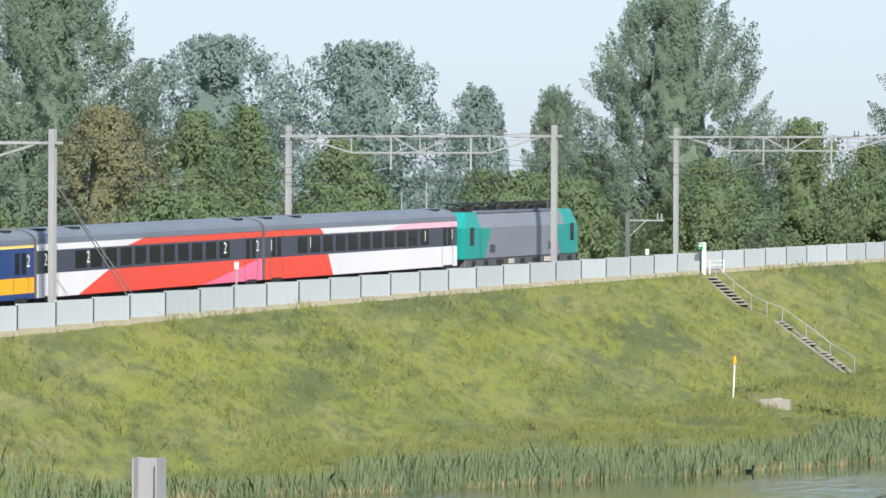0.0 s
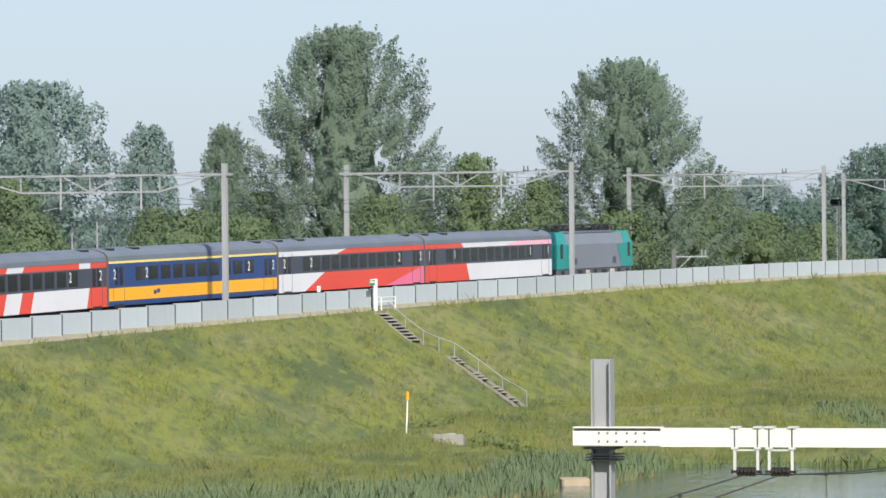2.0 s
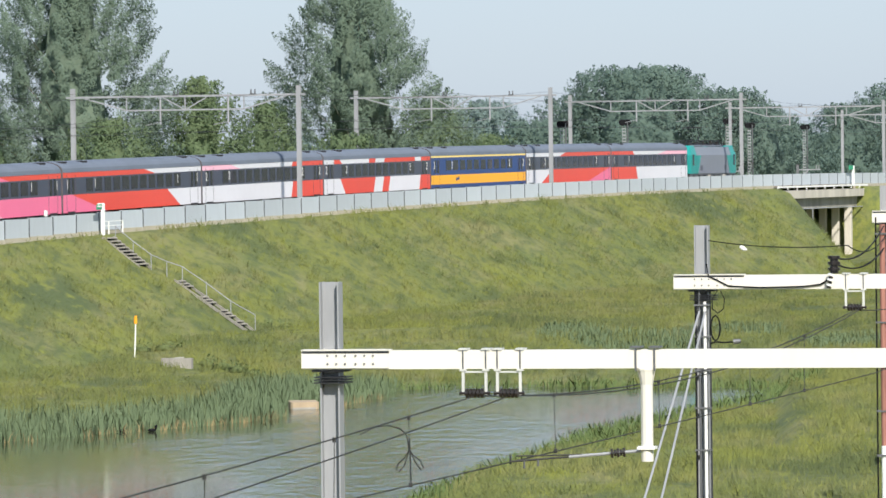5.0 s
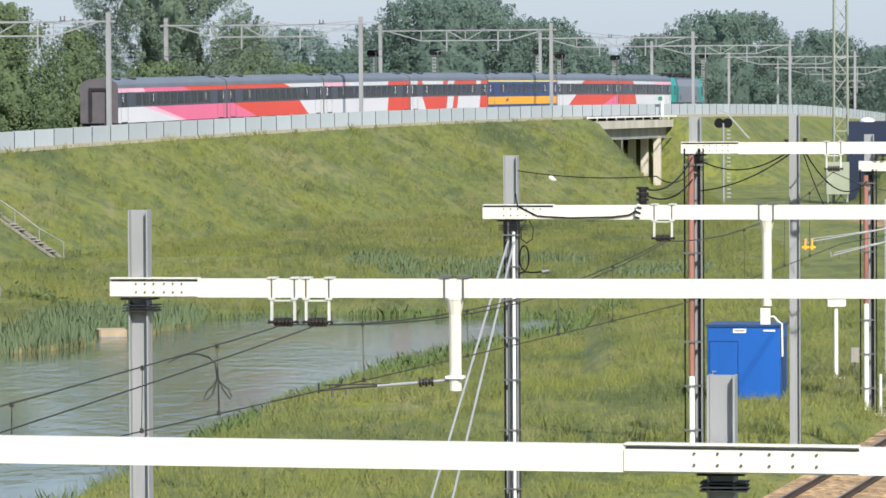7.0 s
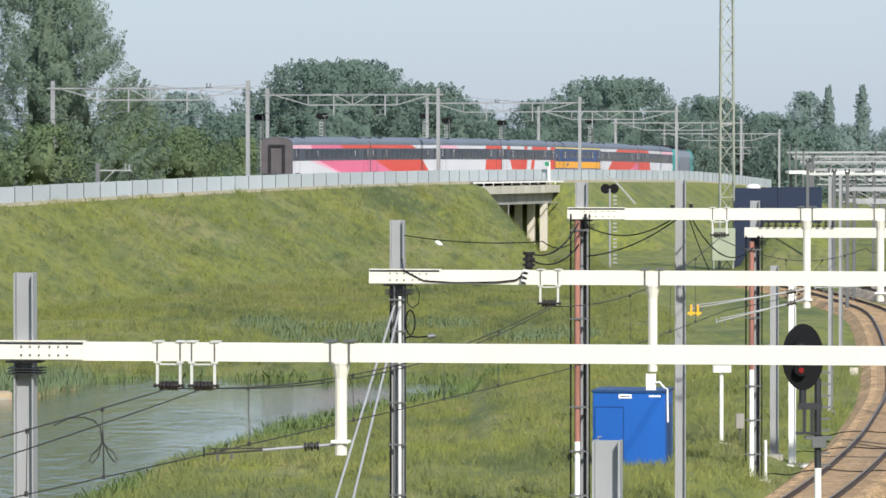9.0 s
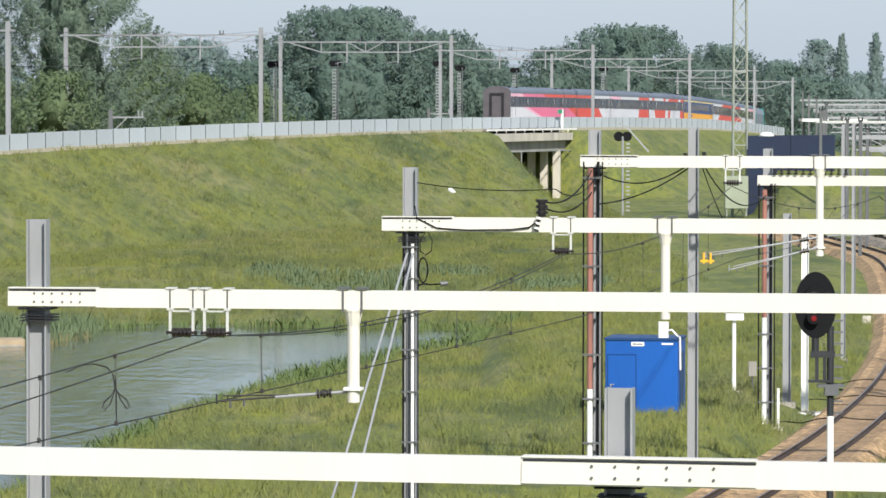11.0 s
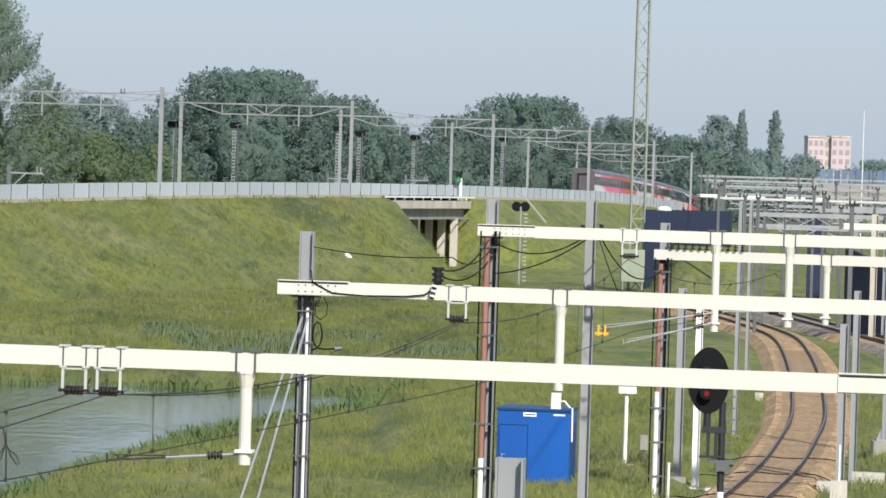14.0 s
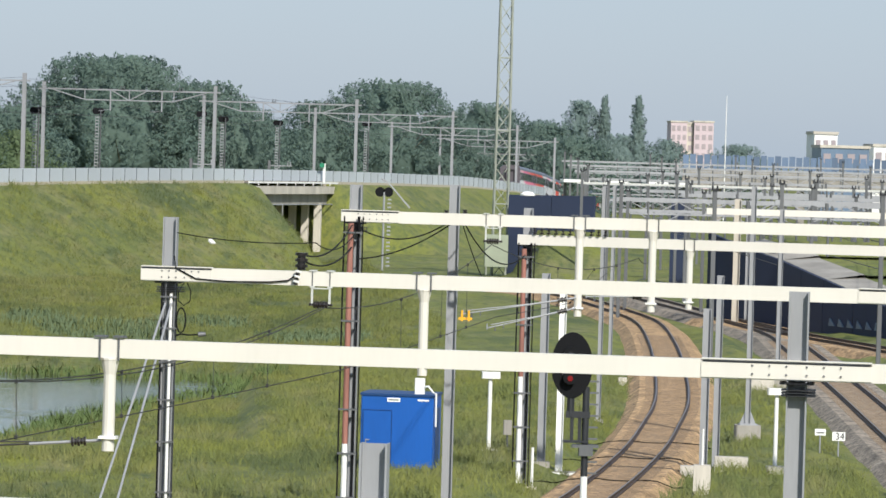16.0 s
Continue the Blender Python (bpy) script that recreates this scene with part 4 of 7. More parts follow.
def tree(x, y, width, tall, kind, seed, full=1.0):
    mat, cat, label, size, dens, pr, plong, lift, heart, wide = KINDS[kind]
    r = np.random.RandomState(seed)
    z0 = ground_z(x, y)
    tall = tall - z0
    ob = thing("tree" if cat == "tree" else "bush", label, cat, at=pose(x, y, z0, 0, 0, 0))
    w = width / 2 * wide
    lean = (r.rand() - 0.5) * w * 0.3
    ph = r.rand(6) * 6.283
    low = 0.04 if cat == "tree" else 0.0
    deep = 0.16 if kind in "apf" else 0.11

    def shell(a, f):
        """Half width of the uneven crown at an angle and a height."""
        lump = 1 + deep * np.cos(2 * a + ph[0] + 3 * f) + deep * 0.8 * np.cos(3 * a + ph[1] - 7 * f) + deep * 0.6 * np.cos(5 * a + ph[2] + 11 * f) + deep * 0.5 * np.cos(ph[3] + 17 * f + 2 * a)
        return np.maximum(0.1, np.interp(f, *OUTLINE[kind]) * w * lump - pr * 0.6)

    rows = []
    area = 2 * math.pi * w * tall * 0.8
    for share, depth in ((1.0, 1.0), (0.45, 0.76)):
        m = int(share * area / (pr * plong * 1.25))
        a, f = r.rand(m) * 6.283, low + (1 - low) * r.rand(m) ** 0.92
        rad = shell(a, f) * depth * (0.86 + 0.16 * r.rand(m))
        ln = plong * (0.6 + 0.8 * r.rand(m))
        up = lift + 1.6 * np.clip(f - 0.75, 0, 1) * 4
        ax = np.c_[np.cos(a), np.sin(a), up] + r.normal(size=(m, 3)) * 0.28
        ax /= np.linalg.norm(ax, axis=1)[:, None]
        z = np.minimum(tall * f - 0.35 * ln, tall - ln * ax[:, 2] * (0.75 + 0.5 * r.rand(m)))
        base = np.c_[lean * f + rad * np.cos(a) - ax[:, 0] * ln * 0.5, rad * np.sin(a) - ax[:, 1] * ln * 0.5, np.maximum(z, 0.05)]
        rows.append(np.c_[base, ax, ln, pr * (0.7 + 0.6 * r.rand(m))])
    i, j = np.meshgrid(6.2832 * np.arange(14) / 14, np.linspace(0.03, 0.93, 10))
    i, j = i.ravel(), j.ravel()
    rad = shell(i, j) * heart
    hearts = np.c_[lean * j + rad * np.cos(i), rad * np.sin(i), tall * j]
    g = Geo()
    tr = (0.007 if kind in "apf" else 0.014) * tall + 0.05
    g.wire([(0, 0, -0.4), (lean * 0.3, 0, tall * 0.3), (lean * 0.6, 0, tall * 0.6), (lean * 0.9, 0, tall * 0.9)], tr, 8, 0, tr * 0.2)
    part("trunk", g, M["bark"], ob)
    for k in range(6):
        a, f = r.rand() * 6.283, 0.3 + 0.6 * r.rand()
        b = float(shell(a, f)) * 0.85
        zs = max(tall * 0.12, tall * f - w * 0.9)
        g = Geo()
        g.wire([(lean * zs / tall, 0, zs), (b * 0.5 * math.cos(a), b * 0.5 * math.sin(a), (zs + tall * f) / 2 + 0.1 * w), (b * math.cos(a), b * math.sin(a), tall * f)], tr * 0.45, 6, 0, tr * 0.08)
        part("limb", g, M["bark"], ob)
    part("crown", crown_mesh("crown", np.concatenate(rows), hearts, dens * full, size / full ** 0.4, M[mat], seed + 7), None, ob)
    return ob


TREES = [
    (-91.3, 350, 15.6, 26.6, 'a'),
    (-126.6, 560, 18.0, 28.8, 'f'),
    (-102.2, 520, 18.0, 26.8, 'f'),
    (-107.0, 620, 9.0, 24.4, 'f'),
    (-87.6, 560, 7.5, 22.9, 'p'),
    (-52.4, 400, 15.6, 27.2, 'p'),
    (-32.3, 430, 13.4, 25.4, 'p'),
    (-88.3, 330, 7.3, 16.9, 'a'),
    (-83.0, 335, 10.4, 17.0, 'b'),
    (-78.4, 340, 7.6, 16.7, 'h'),
    (-78.7, 360, 6.4, 17.4, 'h'),
    (-70.4, 350, 8.6, 14.9, 'h'),
    (-66.8, 390, 6.5, 13.1, 'h'),
    (-60.0, 370, 6.2, 12.6, 'h'),
    (-59.4, 400, 8.9, 14.3, 'h'),
    (-48.0, 385, 9.4, 13.8, 'h'),
    (-43.8, 410, 9.1, 17.3, 'h'),
    (-39.7, 420, 7.0, 15.5, 'h'),
    (-32.7, 410, 7.3, 12.7, 'h'),
    (-28.3, 450, 8.0, 15.5, 'h'),
    (-23.4, 450, 7.5, 12.5, 'h'),
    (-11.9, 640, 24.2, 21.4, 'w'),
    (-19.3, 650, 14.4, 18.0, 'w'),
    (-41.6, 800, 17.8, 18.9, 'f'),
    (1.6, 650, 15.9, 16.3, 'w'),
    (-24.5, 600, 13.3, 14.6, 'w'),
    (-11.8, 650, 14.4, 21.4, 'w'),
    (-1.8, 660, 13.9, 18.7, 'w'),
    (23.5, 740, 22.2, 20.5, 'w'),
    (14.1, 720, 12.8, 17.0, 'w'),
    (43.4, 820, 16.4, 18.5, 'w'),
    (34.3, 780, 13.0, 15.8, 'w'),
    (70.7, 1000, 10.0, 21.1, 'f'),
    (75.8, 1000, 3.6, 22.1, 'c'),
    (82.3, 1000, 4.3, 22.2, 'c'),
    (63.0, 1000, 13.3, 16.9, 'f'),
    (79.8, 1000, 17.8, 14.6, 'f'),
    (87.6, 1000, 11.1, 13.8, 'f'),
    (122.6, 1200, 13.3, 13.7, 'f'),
]
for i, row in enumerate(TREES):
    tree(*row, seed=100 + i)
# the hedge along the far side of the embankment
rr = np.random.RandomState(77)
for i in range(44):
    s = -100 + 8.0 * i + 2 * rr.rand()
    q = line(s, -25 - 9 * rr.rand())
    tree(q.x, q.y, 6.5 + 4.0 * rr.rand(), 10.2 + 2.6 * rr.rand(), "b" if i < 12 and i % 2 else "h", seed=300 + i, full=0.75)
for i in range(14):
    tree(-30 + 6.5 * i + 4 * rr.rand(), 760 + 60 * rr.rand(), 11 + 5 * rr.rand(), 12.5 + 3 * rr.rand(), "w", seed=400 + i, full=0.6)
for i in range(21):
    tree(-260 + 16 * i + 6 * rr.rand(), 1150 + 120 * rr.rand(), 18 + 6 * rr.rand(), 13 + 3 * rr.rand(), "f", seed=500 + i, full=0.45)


# bramble clumps by the culvert and at the foot of the stairs: place, width, height
for i, (x, y, wd, ht) in enumerate([(-33.4, 279.3, 1.6, 0.55), (-32.2, 279.8, 1.8, 0.6), (-29.2, 273.0, 1.5, 0.7), (-28.3, 271.6, 1.6, 0.75), (-27.2, 269.8, 1.6, 0.7), (-26.2, 267.4, 1.5, 0.6),
                                    (-25.4, 264.9, 1.4, 0.6), (-28.9, 303.3, 1.6, 0.5), (-27.8, 304.2, 1.2, 0.4)]):
    tree(x, y, wd, ground_z(x, y) + ht * 0.5, "s", seed=700 + i)


# ---- road bridge in the embankment ----
bridge = thing("railway_bridge", "concrete railway bridge with a row of square pillars", "bridge", kind="structure")
g = Geo()
for s0 in range(208, 248, 4):
    a, b = line(s0, 4.3, 0), line(s0 + 4, 4.3, 0)
    for p, q in ((a, b),):
        g.bar(p + Vector((0, 0, -0.95)), q + Vector((0, 0, -0.95)), 0.5, 0.75)
part("edge_beam", g, M["concrete"], bridge)
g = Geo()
# girder and deck: darker copy of the edge beam's concrete, shade in the colour
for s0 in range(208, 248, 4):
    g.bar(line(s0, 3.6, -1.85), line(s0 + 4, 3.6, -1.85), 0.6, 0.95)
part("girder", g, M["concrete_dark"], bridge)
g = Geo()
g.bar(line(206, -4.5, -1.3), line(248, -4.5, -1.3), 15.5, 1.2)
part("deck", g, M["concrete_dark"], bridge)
g = Geo()
for s0 in range(208, 248, 4):
    g.bar(line(s0, 4.5, -0.22), line(s0 + 4, 4.5, -0.22), 0.08, 0.16)
    g.bar(line(s0, 4.5, -0.5), line(s0, 4.5, -0.15), 0.08, 0.08)
part("edge_rail", g, M["white"], bridge)
pil = Geo()
pil.box(-0.36, 0.36, -0.36, 0.36, -9.4, -2.3, 0, 0.05)
pil_me = pil.data("pillar", M["concrete"])
for o in (3.7, 2.4, 1.1, -0.2, -1.5, -2.8, -4.1, -5.4, -6.7, -8.0, -9.3, -10.6):
    part("pillar", pil_me, None, bridge, at=line_pose(242.2, o))
for o in (3.0, 0.5):
    part("pillar", pil_me, None, bridge, at=line_pose(220.5, o))
# slab added behind the pillars; its blue-grey paints the shade under the deck
g = Geo()
g.bar(line(247.0, 3.0, -5.8), line(247.0, -12.0, -5.8), 0.5, 7.4)
part("abutment", g, M["glass_wall"], bridge, "abutment wall coloured blue-grey like the shade under the deck")
g = Geo()
g.rod(line(216, 4.6, -2.35), line(266, 4.6, -2.35), 0.06, 6)
for s0 in (222, 246, 264):
    g.rod(line(s0, 4.6, -2.3), line(s0, 4.6, -5.0), 0.05, 6)
part("pipe_rail", g, M["zinc"], bridge)

# ---- stairs on the embankment ----
st = thing("embankment_stairs", "weathered grey concrete steps with a steel handrail down the grass slope", "stairs")
on_ground = lambda x, y, up=0.0: Vector((x, y, ground_z(x, y) + up))


def flight(a, b, steps, half, gone=()):
    """Steps between two stringers that lie on the slope."""
    a, b = Vector(a), Vector(b)
    d = b - a
    flat = Vector((d.x, d.y, 0)).normalized()
    side = Vector((-flat.y, flat.x, 0))
    lie = lambda f, k: a + d * f + side * k
    for k in (-half, half):
        g = Geo()
        g.bar(lie(-0.02, k) + Vector((0, 0, 0.10)), lie(1.02, k) + Vector((0, 0, 0.10)), 0.05, 0.16)
        part("stringer", g, M["concrete_dark"], st)
    for i in range(steps):
        if i in gone:
            continue
        p = lie((i + 0.5) / steps, 0)
        g = Geo()
        c = [p + flat * u + side * v for u, v in ((-0.14, 0.03 - half), (0.14, 0.03 - half), (0.14, half - 0.03), (-0.14, half - 0.03))]
        g.column([(v.x, v.y) for v in c], p.z + 0.16, p.z + 0.23)
        tread = part("step", g, M["concrete_dark"], st)
        # dark plate below the tread, painting the shade of the gap between steps
        g = Geo()
        c = [p + flat * u + side * v for u, v in ((-0.13, 0.04 - half), (-0.09, 0.04 - half), (-0.09, half - 0.04), (-0.13, half - 0.04))]
        g.column([(v.x, v.y) for v in c], p.z - 0.1, p.z + 0.159)
        part("riser_shade", g, M["steel_dark"], tread)


FLIGHTS = [(-38.1, 302.0), (-35.8, 300.5), (-33.9, 302.0), (-29.5, 299.2)]
flight(on_ground(*FLIGHTS[0]), on_ground(*FLIGHTS[1]), 9, 0.5)
flight(on_ground(*FLIGHTS[2]), on_ground(*FLIGHTS[3]), 18, 0.34, (3, 4, 5, 9, 10, 14, 17))
g = Geo()
mid = [Vector(FLIGHTS[1]).lerp(Vector(FLIGHTS[2]), f) for f in (0.0, 0.45, 0.9)]
run = [Vector(FLIGHTS[0]).lerp(Vector(FLIGHTS[1]), f) for f in (0.0, 0.5)] + mid + [Vector(FLIGHTS[2]).lerp(Vector(FLIGHTS[3]), f) for f in (0.3, 0.65, 1.0)]
rail_pts = [on_ground(p.x + 0.35, p.y + 0.55, 0.95) for p in run]
g.wire(rail_pts, 0.03, 6)
for p in rail_pts:
    g.rod(p, p - Vector((0, 0, 1.05)), 0.025, 5)
part("handrail", g, M["zinc"], st)

# ---- gate and small posts along the wall ----
gate = thing("white_gate_frame", "white steel gate frame with a green sign above the stairs", "gate", at=line_pose(29.0, 4.1, 0))
g = Geo()
g.box(-0.12, 0.12, -0.1, 0.1, -0.4, 1.6, 0, 0.02)
part("gate_post", g, M["white"], gate)
g = Geo()
g.box(1.0, 1.06, -0.03, 0.03, -0.4, 0.5)
g.box(3.5, 3.56, -0.03, 0.03, -0.4, 0.5)
g.box(0.1, 3.6, -0.03, 0.03, 0.2, 0.24)
g.box(0.1, 3.6, -0.03, 0.03, 0.46, 0.5)
part("low_rail", g, M["white"], gate)
g = Geo()
g.box(-0.75, 0.12, -0.06, 0.06, 1.48, 1.58)
part("sign_arm", g, M["white"], gate)
g = Geo()
g.box(-1.25, -0.35, -0.08, -0.04, 1.2, 1.52)
sg = part("sign_board", g, M["green_sign"], gate, "green sign board")
g = Geo()
g.box(-1.15, -0.45, -0.10, -0.08, 1.36, 1.46)
part("letter_bar", g, M["white"], sg)
g = thing("white_gate_frame", "white post with a green sign beside the bridge", "gate", at=line_pose(243.0, 4.1, 0))
q = Geo()
q.box(-0.2, 0.2, -0.1, 0.1, -0.2, 1.75, 0, 0.02)
part("gate_post", q, M["white"], g)
q = Geo()
q.box(-1.9, -0.3, -0.06, 0.06, 1.35, 1.75)
part("sign_board", q, M["green_sign"], g)
for s, o, tall, ball in ((-35.3, 2.4, 1.75, "white"), (-10.5, -16, 1.9, "white"), (24.0, 2.3, 1.0, "white")):
    m = thing("marker_post", "short white trackside post", "post", "trackside posts", at=line_pose(s, o))
    g = Geo()
    g.rod((0, 0, -0.3), (0, 0, tall), 0.05, 8)
    part("shaft", g, M["zinc"], m)
    g = Geo()
    g.box(-0.16, 0.16, -0.08, 0.08, tall - 0.05, tall + 0.3, 0, 0.05)
    part("head", g, M[ball], m)
# lamp masts behind the train
for s, o, tall in ((33, -15.8, 5.2), (30, -16.2, 4.6)):
    m = thing("lamp_mast", "slim grey lamp mast behind the line", "lamp", "lamp masts", at=line_pose(s, o))
    g = Geo()
    g.rod((0, 0, -0.3), (0, 0, tall), 0.06, 8, 0, 0.04)
    part("shaft", g, M["zinc"], m)
    g = Geo()
    g.box(-0.1, 0.1, -0.7, 0.1, tall, tall + 0.12, 0, 0.04)
    part("lamp_head", g, M["zinc_dark"], m)
# half masts with bracket arms, on the lower line behind
for x, y, z in ((-36.2, 430, 9.6), (-26.5, 470, 9.4), (-53.0, 372, 9.9), (-27.5, 405, 9.6), (-3.0, 560, 9.2), (6, 600, 9.1)):
    m = thing("bracket_mast", "grey mast with one bracket arm and two insulators", "mast", "bracket masts", at=pose(x, y, z, 0, 0, 0))
    g = Geo()
    g.box(-0.16, 0.16, -0.14, 0.14, -9, 0)
    part("shaft", g, M["zinc_dark"], m)
    g = Geo()
    g.bar((0, 0, -0.6), (2.7, 0, -0.6), 0.1, 0.1)
    g.bar((0.1, 0, -1.8), (1.3, 0, -0.65), 0.07, 0.07)
    part("arm", g, M["zinc"], m)
    for k in (2.2, 2.5):
        g = Geo()
        g.rod((k, 0, -0.55), (k, 0, -0.1), 0.06, 6)
        part("insulator", g, M["zinc"], m)
# signals with ladders above the embankment
for x, y, z in ((-17.1, 480, 13.6), (-12.2, 520, 13.9), (-1.8, 560, 14.1), (0.6, 580, 13.7), (7.3, 620, 13.6), (18.7, 640, 13.9)):
    m = thing("line_signal", "black round-headed signal on a mast with a ladder", "signal", "signals on the embankment", at=pose(x, y, z))
    g = Geo()
    for k in (-0.28, 0.28):
        g.rod((k - 0.15, -0.05, 0), (k - 0.15, 0.08, 0), 0.34, 14)
    g.box(-0.45, 0.15, -0.03, 0.05, -0.3, 0.3)
    part("signal_head", g, M["rubber"], m)
    g = Geo()
    g.rod((0.1, 0, -8), (0.1, 0, 0.1), 0.07, 8)
    part("shaft", g, M["zinc_dark"], m)
    g = Geo()
    for k in (-0.42, -0.1):
        g.rod((k, 0, -8), (k, 0, -0.4), 0.025, 5)
    for i in range(22):
        g.box(-0.42, -0.1, -0.03, 0.03, -7.6 + 0.33 * i, -7.5 + 0.33 * i)
    part("ladder", g, M["zinc"], m)

# ---- line-side wires over the embankment ----
wires = thing("overhead_wires", "thin overhead wires of the embankment line", "wires", kind="stuff")
g = Geo()
for o in (-2.6, -7.6):
    for s0, s1 in zip(portal_at, portal_at[1:]):
        for top_z, sag in ((6.95, 0.9), (5.55, 0.05)):
            pts = []
            for k in range(9):
                f = k / 8
                pts.append(line(s0 + (s1 - s0) * f, o, top_z - 4 * sag * f * (1 - f)))
            g.wire(pts, 0.012, 4)
for o in (-13.5, 2.2, -5.4):
    for s0, s1 in zip(portal_at, portal_at[1:]):
        g.wire([line(s0 + (s1 - s0) * k / 6, o, 8.3 - 2.2 * k / 6 * (1 - k / 6)) for k in range(7)], 0.010, 4)
part("wire_run", g, M["wire"], wires)

sty = thing("mast_stays", "pair of thin steel stays from a portal mast", "stay")
for o in (2.35, 2.75):
    g = Geo()
    g.rod(line(-56.3, 2.5, 6.3), line(-46.5, o, -0.1), 0.03, 6)
    part("stay_rod", g, M["zinc"], sty)

# ---- marker by the pond, headwall, sand ----
m = thing("pipeline_marker", "thin white marker post with an orange cap in the grass", "post", at=pose(-33.5, 276.3, ground_z(-33.5, 276.3), 0, 2, 0))
g = Geo()
g.rod((0, 0, -0.2), (0, 0, 1.9), 0.038, 8)
part("shaft", g, M["white"], m)
g = Geo()
g.rod((0, 0, 1.85), (0, 0, 2.28), 0.095, 10, 0, 0.07)
part("cap", g, M["orange"], m)
zb = ground_z(-30.4, 271)
m = thing("culvert_headwall", "weathered concrete culvert headwall in the grass", "headwall", at=pose(-30.6, 271.2, zb, 0, 0, -12))
g = Geo()
g.box(-0.85, 0.85, -0.2, 0.2, -0.5, 0.52, 0, 0.03)
part("face_slab", g, M["concrete_dark"], m)
g = Geo()
g.box(-0.85, -0.6, 0.2, 3.0, -0.5, 0.46, 0, 0.03)
part("wing_slab", g, M["concrete"], m)
m = thing("landing_slab", "sandy concrete landing slab at the water's edge", "slab", at=pose(-21.2, 242.0, -1.0, 0, 0, 10))
g = Geo()
g.box(-0.75, 0.6, -0.9, 1.2, -0.5, 0.33, 0, 0.1)
part("slab", g, M["sand"], m)
g = Geo()
g.box(-0.7, 0.45, -0.95, 1.25, -0.02, 0.08, 0, 0.05)
part("timber_edge", g, M["concrete_dark"], m)

# ---- near track ----
def curve_points(path, step=3.0):
    """A smooth line through the points of a track plan."""
    out = []
    p = [Vector(q) for q in path]
    p = [p[0] * 2 - p[1]] + p + [p[-1] * 2 - p[-2]]
    for a, b, c, d in zip(p, p[1:], p[2:], p[3:]):
        n = max(2, int((c - b).length / step))
        for i in range(n):
            t = i / n
            out.append(0.5 * ((2 * b) + (c - a) * t + (2 * a - 5 * b + 4 * c - d) * t * t + (3 * b - a - 3 * c + d) * t ** 3))
    return out + [p[-2]]


def track_at(name, path, bed, half_bed, rail_h=0.16):
    pts = curve_points(path)
    nrm = []
    for i, p in enumerate(pts):
        d = pts[min(i + 1, len(pts) - 1)] - pts[max(i - 1, 0)]
        nrm.append(Vector((d.y, -d.x, 0)).normalized())
    g = Geo()
    r = random.Random(5)
    for i in range(len(pts) - 1):
        for o0, o1, z0, z1 in ((-half_bed - 0.9, -half_bed, -0.75, -0.17), (-half_bed, half_bed, -0.17, -0.17), (half_bed, half_bed + 0.9, -0.17, -0.75)):
            q = [pts[i] + nrm[i] * o0 + Vector((0, 0, z0)), pts[i] + nrm[i] * o1 + Vector((0, 0, z1)), pts[i + 1] + nrm[i + 1] * o1 + Vector((0, 0, z1)), pts[i + 1] + nrm[i + 1] * o0 + Vector((0, 0, z0))]
            g.poly(q)
    tagged(part(name + "_ballast", g, bed), "tan crushed-stone ballast bed", "ballast", kind="structure")
    tr = thing(name, "curved railway track with brown steel rails", "track", "tracks")
    for sgn in (-0.75, 0.75):
        g = Geo()
        g.loft([[p + n * (sgn + a) + Vector((0, 0, b)) for a, b in ((-0.07, -0.16), (0.07, -0.16), (0.07, -0.12), (0.02, -0.10), (0.02, -0.05), (0.037, -0.03), (0.037, 0), (-0.037, 0), (-0.037, -0.03), (-0.02, -0.05), (-0.02, -0.10), (-0.07, -0.12))] for p, n in zip(pts, nrm)])
        rl = part("rail", g, M["rail"], tr)
        g = Geo()
        g.loft([[p + n * (sgn + a) + Vector((0, 0, b)) for a, b in ((-0.03, 0.001), (0.03, 0.001), (0.03, 0.006), (-0.03, 0.006))] for p, n in zip(pts, nrm)])
        part("running_surface", g, M["rail_head"], rl)
    sl = Geo()
    sl.box(-1.25, 1.25, -0.13, 0.13, -0.24, -0.162, 0, 0.02)
    sl_me = sl.data("sleeper", M["sleeper"])
    acc = 0.0
    for i in range(len(pts) - 1):
        seg = (pts[i + 1] - pts[i]).length
        while acc < seg:
            p = pts[i].lerp(pts[i + 1], acc / seg)
            if 150 < p.y < 300:
                d = pts[i + 1] - pts[i]
                part("sleeper", sl_me, None, tr, at=pose(*p, 0, 0, math.degrees(math.atan2(d.y, d.x)) - 90))
            acc += 0.6
        acc -= seg


track_at("railway_track", PATH1, M["ballast"], 1.55)
track_at("railway_track", PATH2, M["ballast_grey"], 1.7)
track_at("railway_track", PATH3, M["ballast"], 1.9)


# ---- near catenary portals: H-section columns, boxed cream beams ----
def h_column(name, x, y, z0, z1, w, parent, turn=0.0, mat="zinc"):
    g = Geo()
    g.column(h_ring(w, w * 0.075), z0, z1)
    return part(name, g, M[mat], parent, at=pose(x, y, 0, 0, 0, turn))


